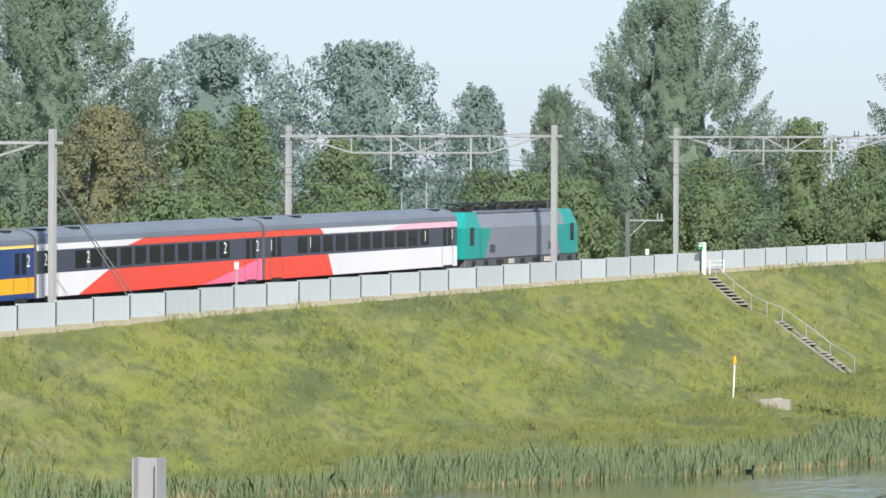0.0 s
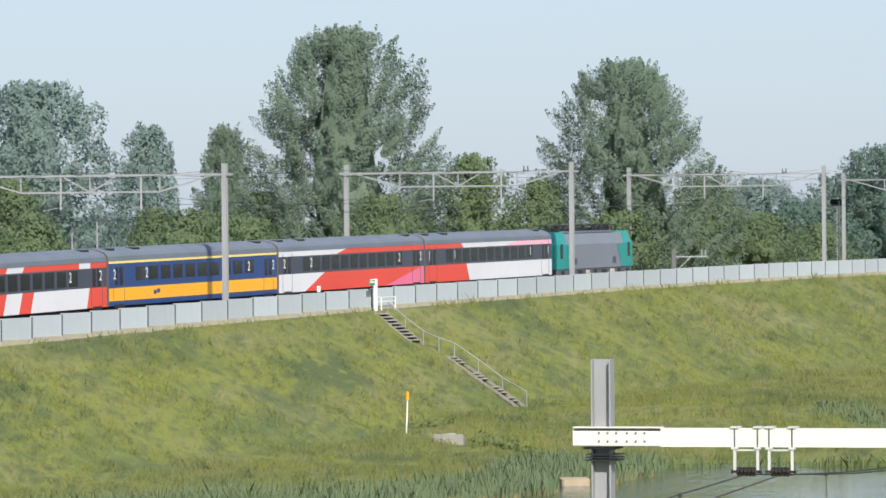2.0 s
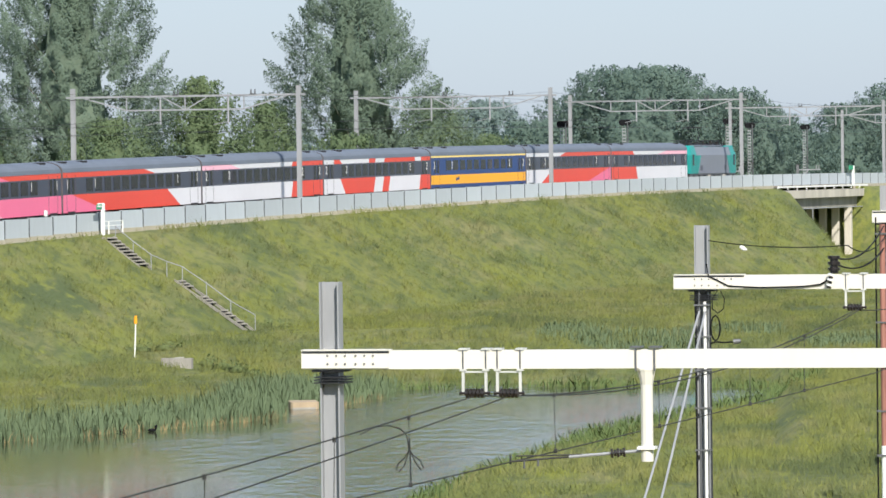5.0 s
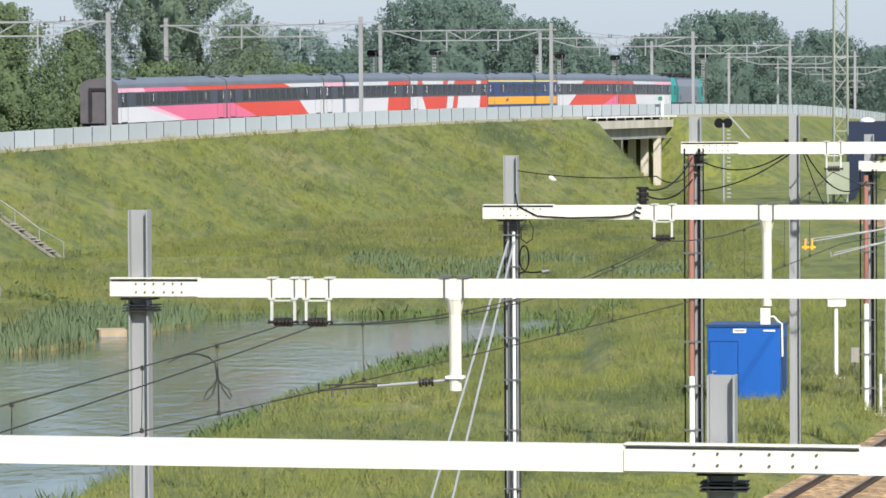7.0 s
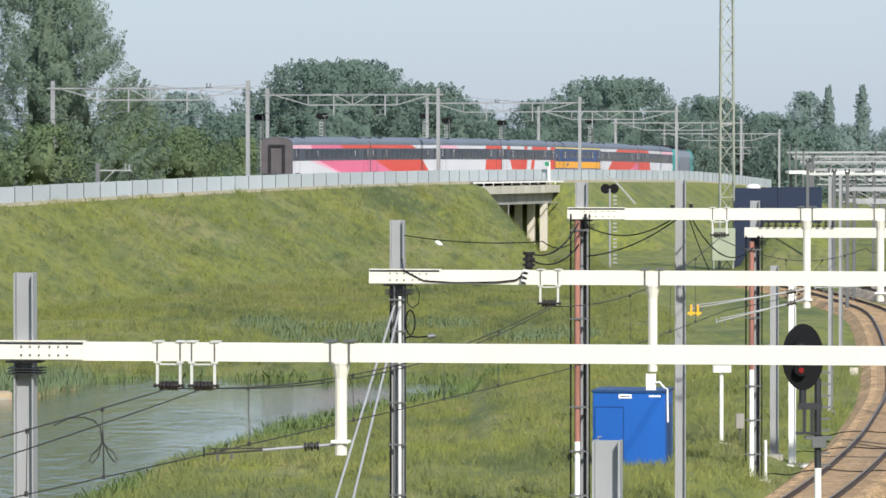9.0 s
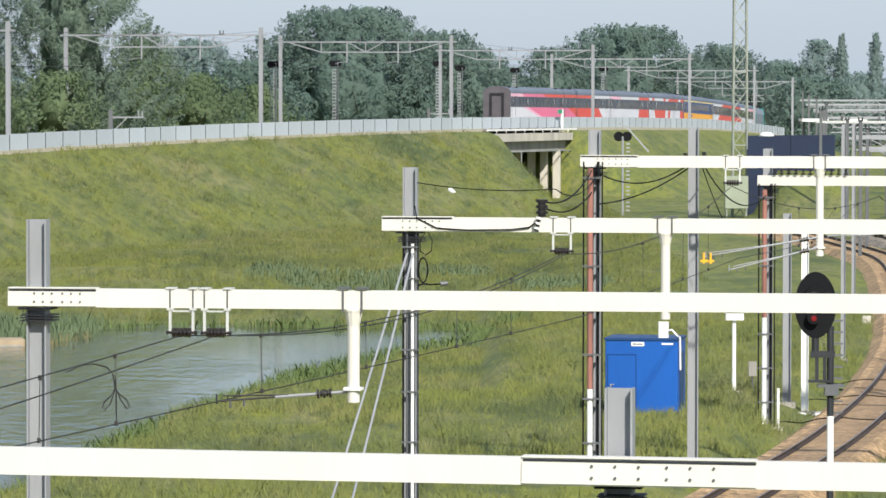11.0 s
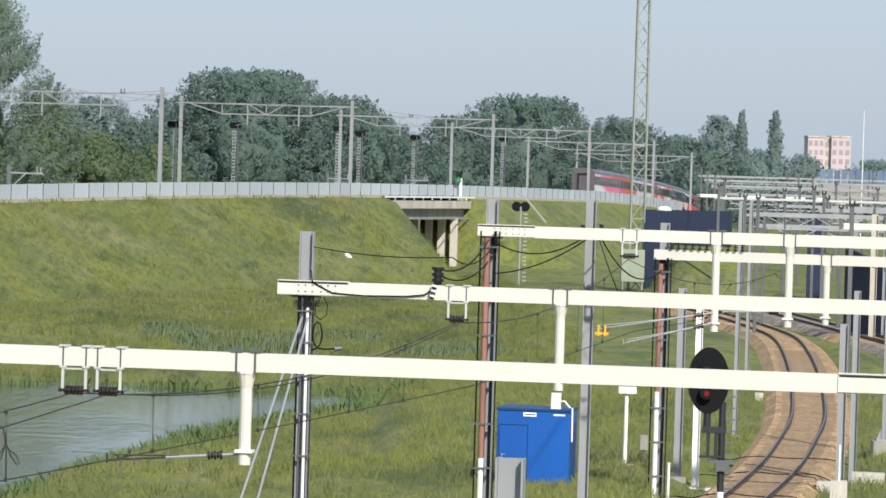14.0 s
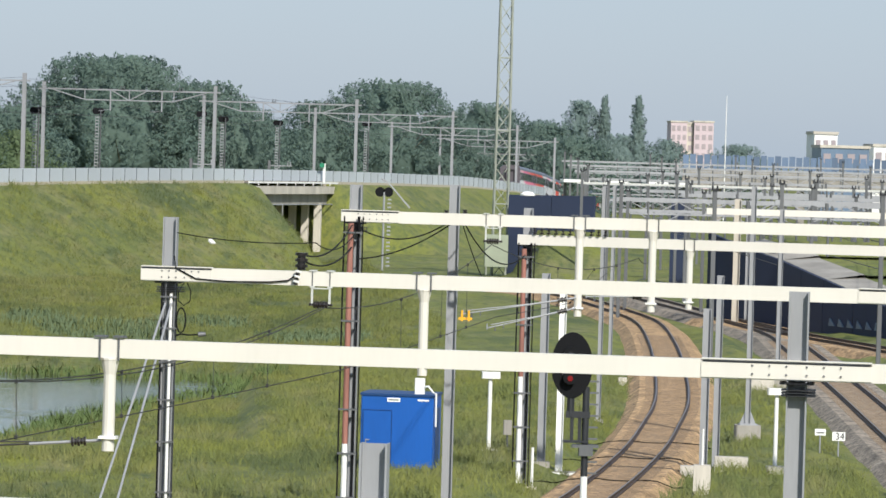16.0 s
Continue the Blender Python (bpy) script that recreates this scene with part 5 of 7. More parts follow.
def beam_portal(a, b, h, columns, tubes=(), hangers=(), splices=(), col_w=0.36, tilt=0.0):
    p = thing("beam_portal", "cream-painted steel beam portal on galvanised columns", "portal", "beam portals over the yard")
    a, b = Vector(a), Vector(b)
    d = (b - a).normalized()
    yaw = math.degrees(math.atan2(d.y, d.x))
    m = pose(a.x, a.y, a.z, 0, tilt, yaw)
    L = (b - a).length
    g = Geo()
    g.box(0, L, -0.12, 0.12, -h / 2, h / 2, 0, 0.0)
    beam = part("beam", g, M["cream"], p, at=m)
    for s0, s1 in splices:
        g = Geo()
        g.box(s0, s1, -0.145, -0.122, -h / 2 + 0.02, h / 2 - 0.05)
        g.box(s0, s1, -0.15, 0.15, h / 2 + 0.001, h / 2 + 0.02)
        sp = part("splice_plate", g, M["cream"], beam)
        # dark bar that paints the shadow line above the splice plate
        q = Geo()
        q.box(s0 + 0.02, s1, -0.152, -0.146, h / 2 - 0.045, h / 2 - 0.015)
        part("painted_shadow_line", q, M["steel_dark"], sp)
        k = 0
        for f in (0.30, 0.40, 0.50, 0.62, 0.72, 0.82):
            for z in (-0.07, 0.08):
                q = Geo()
                x = s0 + (s1 - s0) * f
                q.rod((x, -0.165, z), (x, -0.145, z), 0.02, 6)
                part("bolt", q, M["zinc_dark"], beam)
    for x, y, top, turn in columns:
        z0 = min(ground_z(x, y), 0.2) - 0.4
        h_column("column", x, y, z0, top, col_w, p, turn)
        g = Geo()
        for k in (-0.5, 0.5):
            g.box(-0.3, 0.3, -0.3, 0.3, -h / 2 - 0.05 + 0, -h / 2 - 0.01)
        for i in range(3):
            g.box(-0.27, 0.33, -0.28, 0.28, -h / 2 - 0.16 - 0.05 * i, -h / 2 - 0.14 - 0.05 * i)
        part("clamp", g, M["steel_dark"], p, at=pose(x, y, a.z + (b.z - a.z) * (x - a.x) / (b.x - a.x), 0, 0, yaw))
    for s, z, arms in tubes:
        g = Geo()
        r = h * 0.33
        g.column([(s + r * 1.6 * c, r * 1.6 * e) for c, e in OCT], -h / 2 - 0.04, -h / 2, 0)
        g.column([(s + r * c, r * e) for c, e in OCT], -h / 2 - 0.30, -h / 2 - 0.04, 0, [(s + r * 1.5 * c, r * 1.5 * e) for c, e in OCT])
        g.column([(s + r * c, r * e) for c, e in OCT], z - a.z, -h / 2 - 0.30, 0)
        tb = part("drop_tube", g, M["cream"], p, "cream drop tube", at=m)
        for k in (-0.17, 0.17):
            q = Geo()
            q.box(s + k - 0.015, s + k + 0.015, -0.15, -0.125, -h / 2 - 0.05, h / 2 + 0.05)
            q.box(s + k - 0.1, s + k + 0.1, -0.16, 0.16, h / 2 + 0.025, h / 2 + 0.06)
            part("clamp_strap", q, M["zinc_dark"], tb)
        q = Geo()
        q.box(s - 0.16, s + 0.16, -0.15, 0.15, z - a.z + 0.22, z - a.z + 0.27)
        part("collar", q, M["white"], tb)
    for s in hangers:
        hg = new("hanger")
        hg.parent = p
        hg.matrix_basis = m
        for k in (-0.21, 0.21):
            q = Geo()
            q.box(s + k - 0.024, s + k + 0.024, -0.14, -0.09, -h / 2 - 0.47, -h / 2)
            part("hanger_leg", q, M["galv"], hg)
            q = Geo()
            q.box(s + k - 0.08, s + k + 0.08, -0.15, 0.15, h / 2 + 0.004, h / 2 + 0.035)
            part("top_clamp", q, M["galv"], hg)
            q = Geo()
            q.box(s + k - 0.06, s + k + 0.06, -0.16, -0.06, -h / 2 - 0.04, -h / 2 - 0.002)
            part("foot_clamp", q, M["galv"], hg)
            q = Geo()
            q.box(s + k - 0.012, s + k + 0.012, -0.138, -0.123, -h / 2, h / 2 + 0.03)
            part("clamp_strap", q, M["zinc_dark"], hg)
        q = Geo()
        q.box(s - 0.21, s + 0.21, -0.13, -0.10, -h / 2 - 0.07, -h / 2 - 0.04)
        part("hanger_bar", q, M["galv"], hg)
        q = Geo()
        for i in range(5):
            c = s - 0.14 + 0.07 * i
            q.rod((c - 0.024, -0.115, -h / 2 - 0.44), (c + 0.026, -0.115, -h / 2 - 0.44), 0.085, 10)
        q.rod((s - 0.28, -0.115, -h / 2 - 0.44), (s + 0.28, -0.115, -h / 2 - 0.44), 0.035, 8)
        part("insulator", q, M["insulator"], hg)
    return p


OCT = [(math.cos(0.5236 * i), math.sin(0.5236 * i)) for i in range(12)]
beam_portal((-17.0, 67.2, 6.49), (9.4, 63.9, 6.264), 0.35, [(2.11, 65.2, 7.38, -8), (-16.07, 67.0, 7.61, -8)], splices=[(18.0, 21.0)], tilt=0.49)
beam_portal((-8.08, 92.0, 7.44), (13.2, 88.8, 7.42), 0.335, [(-7.57, 92.1, 8.85, -8), (10.31, 89.3, 8.84, -8)], tubes=[(6.32, 5.6, 0)], hangers=[3.2, 3.83], splices=[(0.0, 1.63), (16.9, 19.9)])
beam_portal((-1.74, 121.0, 8.01), (18.5, 117.6, 8.10), 0.34, [(-1.08, 121.1, 9.36, -8), (17.3, 118, 9.3, -8)], tubes=[(6.78, 5.8, 0)], hangers=[4.33], splices=[(0.0, 1.7), (17.0, 19.9)], col_w=0.33)
beam_portal((3.68, 150.0, 9.10), (24.0, 147.4, 9.25), 0.345, [(4.1, 150.1, 10.03, -8), (22.5, 147.6, 10.1, -8)], tubes=[(7.05, 6.35, 0), (9.2, 6.55, 0)], hangers=[4.5], splices=[(0.0, 1.7)], col_w=0.35)
beam_portal((10.4, 175.0, 8.11), (26.5, 171.0, 8.25), 0.345, [(10.75, 175.1, 9.2, -8), (25.0, 171.4, 9.2, -8)], tubes=[(6.0, 5.9, 0)], splices=[], col_w=0.32)


def single_column(x, y, top, w, base=None, mat="zinc", label="galvanised steel H-section mast"):
    z = ground_z(x, y)
    t = thing("steel_mast", label, "mast", "masts in the yard", at=pose(x, y, 0))
    h_column("column", 0, 0, z - 0.3, top, w, t, -6, mat)
    g = Geo()
    if base:
        g.box(-base, base, -base, base, z - 0.3, z + 0.55, 0, 0.05)
        part("foundation", g, M["concrete_dark"], t)
        g = Geo()
        g.box(-base * 0.7, base * 0.7, -base * 0.7, base * 0.7, z + 0.551, z + 0.6)
        for k in (-1, 1):
            g.loft([[(k * w * 0.5, -0.02, z + 0.6), (k * base * 0.65, -0.02, z + 0.6), (k * w * 0.5, -0.02, z + 1.1)], [(k * w * 0.5, 0.02, z + 0.6), (k * base * 0.65, 0.02, z + 0.6), (k * w * 0.5, 0.02, z + 1.1)]])
    else:
        g.box(-w, w, -w, w, z - 0.1, z + 0.12)
    part("base_plate", g, M["concrete_dark"] if not base else M[mat], t)
    return t


single_column(7.1, 151.9, 10.1, 0.31)
single_column(16.55, 217, 9.75, 0.2)
single_column(20.35, 260, 9.5, 0.2)
single_column(21.6, 204, 10.0, 0.22, 0.5)
single_column(27.1, 243, 8.7, 0.22, 0.45)
single_column(33.9, 330, 8.4, 0.45, mat="concrete", label="pale concrete post beside the navy wall")
single_column(34.6, 330, 7.2, 0.2)
single_column(12.0, 184, 6.75, 0.30)
single_column(12.65, 184, 6.3, 0.26, mat="white", label="white-painted steel mast beside the track")
single_column(18.0, 185, 5.6, 0.30)
single_column(18.55, 186, 6.8, 0.26)

# bundles of cable pipes on two portal columns
for x, y, z1, lo in ((3.95, 149.8, 8.9, 2.4), (10.6, 174.8, 7.8, 3.4)):
    b = thing("cable_riser", "rusty red and white cable pipes strapped beside a portal column", "pipe", "cable risers", at=pose(x, y, 0))
    z0 = ground_z(x, y) - 0.2
    g = Geo()
    g.rod((0, -0.22, lo), (0, -0.22, z1), 0.085, 10)
    part("red_pipe", g, M["pipe_red"], b)
    g = Geo()
    g.rod((0, -0.22, z0), (0, -0.22, lo), 0.085, 10)
    part("white_pipe", g, M["white"], b)
    for k, rr in ((-0.19, 0.025), (0.24, 0.04), (0.36, 0.02)):
        g = Geo()
        g.rod((k, -0.15, z0), (k, -0.15, z1 + 0.2), rr, 8)
        part("cable", g, M["rubber"], b)
    for i in range(7):
        g = Geo()
        zz = z0 + 0.9 + i * (z1 - z0 - 1.2) / 6
        g.box(-0.22, 0.34, -0.34, -0.08, zz, zz + 0.05)
        part("clamp", g, M["zinc_dark"], b)

# stays of the second portal's column
stay = thing("mast_stay", "pair of thin steel stays to the ground", "stay")
for dx in (-0.1, 0.18):
    g = Geo()
    g.rod((-1.1 + dx * 0.5, 120.9, 7.35), (-3.35 + dx * 2.2, 110, -0.6), 0.028, 6)
    part("stay_rod", g, M["zinc"], stay)


# cables and pipes down the second portal's column
cd = thing("cable_drop", "dark cables and white pipe strapped down a portal column", "cable")
for name, x, r, z1, mat in (("cable", -1.25, 0.022, 7.8, "rubber"), ("cable", -1.16, 0.025, 7.8, "zinc_dark"), ("white_pipe", -1.03, 0.038, 7.55, "white"), ("cable", -0.90, 0.02, 7.8, "steel_dark")):
    g = Geo()
    g.rod((x, 120.86, -0.6), (x, 120.86, z1), r, 8)
    part(name, g, M[mat], cd)
for z in (7.45, 6.7, 5.9, 5.0, 4.0, 2.8, 1.4):
    g = Geo()
    g.box(-1.29, -0.88, 120.80, 120.91, z, z + 0.04)
    part("clamp", g, M["zinc_dark"], cd)
g = Geo()
ring = [(-0.78 + 0.11 * math.cos(a * 0.5236), 120.75 + 0.01 * a, 6.92 + 0.30 * math.sin(a * 0.5236)) for a in range(22)]
g.wire(ring, 0.018, 6)
g.wire([(-0.9, 120.8, 6.55), (-0.78, 120.75, 6.60), (-0.6, 120.7, 6.58), (-0.35, 120.6, 6.60)], 0.022, 6)
part("cable_coil", g, M["rubber"], cd)
g = Geo()
g.rod((-0.36, 120.6, 6.60), (-0.18, 120.6, 6.62), 0.07, 10, 0, 0.05)
part("cable_joint", g, M["zinc_dark"], cd)
g = Geo()
g.wire([(-0.72, 120.75, 7.82), (-0.85, 120.7, 7.62), (-0.85, 120.7, 7.38), (-0.72, 120.7, 7.28), (-0.58, 120.7, 7.38), (-0.56, 120.75, 7.62), (-0.66, 120.8, 7.82)], 0.014, 6)
part("hanging_loop", g, M["rubber"], cd)
g = Geo()
g.wire([(x, 120.84 - 0.168 * (x + 1.74), z) for x, z in ((-0.98, 8.45), (-0.93, 8.16), (-0.45, 7.92), (0.3, 7.88), (1.3, 7.90), (1.72, 7.95), (1.98, 8.12))], 0.02, 6)
part("beam_cable", g, M["rubber"], cd)
for i in range(6):
    g = Geo()
    g.rod((1.90 + 0.012 * i, 120.12, 7.86 + 0.06 * i), (1.91 + 0.012 * i, 120.12, 7.90 + 0.06 * i), 0.08 if i % 2 else 0.055, 10)
    part("insulator_disc", g, M["white"] if i % 2 else M["insulator"], cd)
g = Geo()
g.loft([[(-0.10 + x, 121.1 + r * math.cos(a * 0.7854), 8.80 - 0.35 * x + r * math.sin(a * 0.7854)) for a in range(8)] for x, r in ((-0.09, 0.02), (-0.05, 0.055), (0.0, 0.065), (0.04, 0.045), (0.09, 0.015))])
part("ball_insulator", g, M["white"], cd, smooth=True)


# ---- wires of the near track ----
def hang(a, b, sag, n=12):
    a, b = Vector(a), Vector(b)
    return [a.lerp(b, i / n) - Vector((0, 0, 4 * sag * i / n * (1 - i / n))) for i in range(n + 1)]


cat = thing("contact_wires", "dark catenary and contact wires with droppers", "wires")
spans = [((-11.6, 62, 5.5), (-4.25, 91.4, 5.6)), ((-4.25, 91.4, 5.6), (2.97, 120, 5.86)), ((2.97, 120, 5.86), (8.3, 148.8, 6.3)), ((8.3, 148.8, 6.3), (12.2, 174, 6.0)), ((12.2, 174, 6.0), (18.5, 212, 6.2))]
carry = [((-10.2, 62, 6.36), (-4.93, 91.5, 6.78)), ((-9.76, 62, 6.0), (-4.3, 91.5, 6.78)), ((-4.93, 91.5, 6.78), (2.5, 119.9, 7.34)), ((-4.3, 91.5, 6.78), (2.6, 119.9, 7.34)), ((2.55, 119.9, 7.34), (8.07, 148.8, 8.4)), ((8.07, 148.8, 8.4), (14.5, 174, 7.6)), ((14.5, 174, 7.6), (18.5, 212, 7.7))]
for (a, b), r, sag in [(w, 0.012, 0.02) for w in spans] + [(w, 0.013, 0.06 if w[0][1] == 62 else 0.55) for w in carry]:
    g = Geo()
    g.wire(hang(a, b, sag), r, 5)
    part("wire", g, M["wire"], cat)
for (a, b), (c, d) in zip(spans[:4], (carry[0], carry[2], carry[4], carry[5])):
    low, up = hang(a, b, 0.02), hang(c, d, 0.06 if c[1] == 62 else 0.55)
    for i in (2, 5, 8, 10):
        g = Geo()
        foot = min((low[j].lerp(low[j + 1], f / 10) for j in range(12) for f in range(10)), key=lambda q: abs(q.x / q.y - up[i].x / up[i].y) * 500 + abs(q.y - up[i].y) * 0.02)
        g.rod(foot, up[i], 0.007, 4)
        g.box(foot.x - 0.03, foot.x + 0.03, foot.y - 0.03, foot.y + 0.03, foot.z - 0.03, foot.z + 0.05)
        g.box(up[i].x - 0.03, up[i].x + 0.03, up[i].y - 0.03, up[i].y + 0.03, up[i].z - 0.06, up[i].z + 0.02)
        part("dropper", g, M["wire"], cat)
# hanging jumper loop
g = Geo()
base = Vector((-6.1, 86.5, 6.5))
g.wire([base + Vector(v) for v in ((-0.45, -1.2, -0.05), (-0.25, -0.4, 0.03), (-0.05, 0, 0.03), (0.14, 0.2, -0.04), (0.24, 0.3, -0.16), (0.27, 0.35, -0.42), (0.19, 0.35, -0.68), (0.10, 0.35, -0.78),
                                    (0.05, 0.35, -0.74), (0.09, 0.35, -0.64), (0.19, 0.35, -0.55), (0.27, 0.34, -0.42), (0.28, 0.34, -0.2))], 0.012, 5)
g.wire([base + Vector(v) for v in ((0.28, 0.33, -0.2), (0.29, 0.33, -0.42), (0.38, 0.33, -0.62), (0.48, 0.33, -0.76), (0.52, 0.33, -0.72), (0.47, 0.33, -0.60), (0.34, 0.33, -0.50), (0.29, 0.34, -0.42), (0.30, 0.34, -1.03))], 0.012, 5)
part("jumper_loop", g, M["wire"], cat)

# steady arms with insulators
for name, a, b, ins in (("first", (-1.95, 91.2, 5.78), (-4.3, 91.3, 5.6), 0.22), ("third", (10.6, 148.9, 6.9), (7.3, 148.7, 6.35), 0.05), ("third_low", (10.6, 148.9, 6.6), (8.0, 148.7, 5.95), 0.08), ("fourth", (12.8, 148.9, 7.0), (10.9, 148.9, 6.95), 0.1)):
    arm = thing("steady_arm", "light grey steady arm with a ribbed brown insulator", "arm", "steady arms")
    a, b = Vector(a), Vector(b)
    d = (b - a).normalized()
    far_end = a.lerp(b, 0.55)
    g = Geo()
    g.rod(a, far_end, 0.028, 8)
    part("arm_tube", g, M["zinc"], arm)
    g = Geo()
    g.rod(far_end, b, 0.018, 8)
    g.rod(a.lerp(b, 0.45) + Vector((0, 0, 0.02)), b + Vector((0.1, 0, 0.10)), 0.015, 6)
    g.rod(b - Vector((0, 0, 0.05)), b + Vector((0, 0, 0.13)), 0.018, 6)
    part("arm_fork", g, M["wire" if name == "first" else "zinc"], arm)
    g = Geo()
    for i in range(5):
        c = a + d * (0.3 + 0.055 * i)
        g.rod(c - d * 0.02, c + d * 0.02, 0.085 if i % 2 == 0 else 0.06, 10)
    part("insulator", g, M["insulator"], arm)
    g = Geo()
    c = b - d * 0.25
    g.rod(c, c + Vector((0, 0, -0.14)), 0.02, 6)
    g.rod(c - d * 0.25, c - d * 0.25 + Vector((0, 0, -0.12)), 0.02, 6)
    part("clamp", g, M["zinc_dark"], arm)
# yellow section insulator
m = thing("section_insulator", "yellow twin ring section insulator on a wire", "insulator", at=pose(7.35, 148.6, 6.3))
for k in (-0.1, 0.1):
    g = Geo()
    g.box(k - 0.03, k + 0.03, -0.05, 0.05, -0.16, 0.16, 0, 0.012)
    part("ring", g, M["yellow"], m)
g = Geo()
g.box(-0.2, 0.2, -0.04, 0.04, -0.12, -0.05)
part("bridge_bar", g, M["yellow"], m)

# feeder cables and insulators between the second and third portals
fd = thing("feeder_cables", "slack black feeder cables with post insulators", "cable")
for pts, r in ((hang((-0.95, 121, 9.0), (2.4, 122.5, 8.82), 0.1), 0.014), (hang((2.4, 122.5, 8.82), (4.15, 150, 8.7), 0.35), 0.014),
               (hang((2.1, 121.3, 8.55), (4.0, 149.7, 8.85), 0.35), 0.022), (hang((2.1, 121.3, 8.4), (4.0, 149.7, 8.2), 0.3), 0.022),
               (hang((4.2, 149.7, 8.75), (6.75, 149.8, 8.95), 0.38), 0.022), (hang((4.2, 149.7, 7.85), (7.1, 149.8, 9.1), 0.25), 0.022), (hang((7.2, 149.7, 9.1), (7.95, 149.5, 7.2), 0.1), 0.015), (hang((7.3, 149.7, 9.0), (10.6, 174, 7.6), 0.7), 0.022)):
    g = Geo()
    g.wire(pts, r, 6)
    part("cable", g, M["rubber"], fd)
for x, y, z in ((2.05, 121.2, 8.18), (6.75, 149.6, 9.15), (7.3, 149.6, 9.18)):
    k = 1.0 if y < 130 else 0.5
    for i in range(6):
        g = Geo()
        g.rod((x, y, z + 0.07 * i * k), (x, y, z + 0.07 * (i + 1) * k), 0.15 * k if i % 2 else 0.10 * k, 10)
        part("insulator_disc", g, M["insulator"], fd)

# ---- blue equipment container ----
box = thing("equipment_container", "bright blue steel equipment container with a door", "container", at=pose(5.14, 174.6, 0.0, 0, 0, -9))
zb = ground_z(6.3, 175.2) - 0.05
g = Geo()
g.box(0, 2.5, 0, 2.4, zb, 2.62, 0, 0.03)
body = part("shell", g, M["blue"], box)
g = Geo()
g.box(-0.04, 2.54, -0.04, 2.44, 2.62, 2.70, 0, 0.03)
part("roof_edge", g, M["blue_dark"], box)
g = Geo()
g.box(0.10, 1.05, -0.02, 0.0, 0.12, 2.1)
dr = part("door", g, M["blue"], box)
g = Geo()
g.rod((0.2, -0.06, 0.95), (0.2, -0.06, 1.12), 0.018, 6)
g.box(0.17, 0.32, -0.06, -0.02, 1.08, 1.11)
part("door_handle", g, M["zinc"], dr)
g = Geo()
for x0, x1, z0, z1 in ((0.07, 0.085, 0.1, 2.13), (1.065, 1.08, 0.1, 2.13), (0.07, 1.08, 2.12, 2.135)):
    g.box(x0, x1, -0.022, 0.0, z0, z1)
part("door_frame", g, M["blue_dark"], dr)
g = Geo()
g.box(0.9, 1.35, -0.015, 0.0, 2.42, 2.56)
pl = part("name_plate", g, M["white"], box)
g = Geo()
g.box(0.95, 1.30, -0.02, -0.015, 2.47, 2.51)
part("letter_bar", g, M["zinc_dark"], pl)
g = Geo()
g.box(1.95, 2.35, -0.012, 0.0, 2.47, 2.53)
part("letter_bar", g, M["white"], box)
g = Geo()
g.wire([(2.14, 0.3, 2.95), (2.28, 0.25, 2.98), (2.46, 0.2, 2.78), (2.56, 0.2, 2.74), (2.57, 0.25, 1.6)], 0.035, 8)
part("conduit", g, M["white"], box)
g = Geo()
g.box(1.8, 2.14, 0.3, 0.5, 2.7, 3.25, 0, 0.02)
part("vent_box", g, M["white"], box)
g = Geo()
g.box(2.502, 2.525, 0.6, 1.8, 0.3, 2.2)
part("side_louvre", g, M["blue_dark"], box)

# ---- near colour light signal ----
sig = thing("colour_light_signal", "black oval colour light signal showing a dim red lens", "signal", at=pose(7.79, 110, 0))
g = Geo()
ring = [(0.45 * math.cos(6.2832 * i / 28), 6.56 + 0.72 * math.sin(6.2832 * i / 28)) for i in range(28)]
g.loft([[(x, -0.03, z) for x, z in ring], [(x, 0.05, z) for x, z in ring]])
part("backboard", g, M["rubber"], sig)
for z, mt in ((6.82, "steel_dark"), (6.30, "red_lens")):
    g = Geo()
    g.rod((-0.05, -0.22, z), (-0.05, -0.04, z), 0.15, 14)
    hd = part("hood", g, M["rubber"], sig)
    g = Geo()
    g.rod((-0.05, -0.235, z - 0.02), (-0.05, -0.222, z - 0.02), 0.06, 14)
    part("lens", g, M[mt], hd)
g = Geo()
g.rod((0.0, 0.05, 5.45), (0.0, 0.05, 6.0), 0.08, 10)
g.box(-0.1, 0.42, -0.02, 0.12, 5.42, 5.56)
g.box(0.0, 0.07, 0.0, 0.08, 4.93, 5.42)
g.box(0.17, 0.24, 0.0, 0.08, 4.93, 5.42)
g.box(-0.15, 0.4, -0.05, 0.15, 4.88, 4.93)
part("bracket", g, M["steel_dark"], sig)
zg = ground_z(8.2, 110)
for z0, z1, mt in ((zg, 2.6, "steel_dark"), (2.6, 4.15, "white"), (4.15, 6.1, "steel_dark")):
    g = Geo()
    g.rod((0.33, 0.05, z0), (0.33, 0.05, z1), 0.075, 10)
    part("post", g, M[mt], sig)
g = Geo()
g.box(0.05, 0.62, -0.1, 0.2, 4.78, 4.84)
g.box(0.2, 0.5, -0.1, 0.15, 4.6, 4.781)
part("foot_rest", g, M["zinc_dark"], sig)

for i in range(9):
    g = Geo()
    g.box(0.40, 0.60, 0.02, 0.07, 4.2 + 0.25 * i, 4.24 + 0.25 * i)
    part("rung", g, M["zinc_dark"], sig)

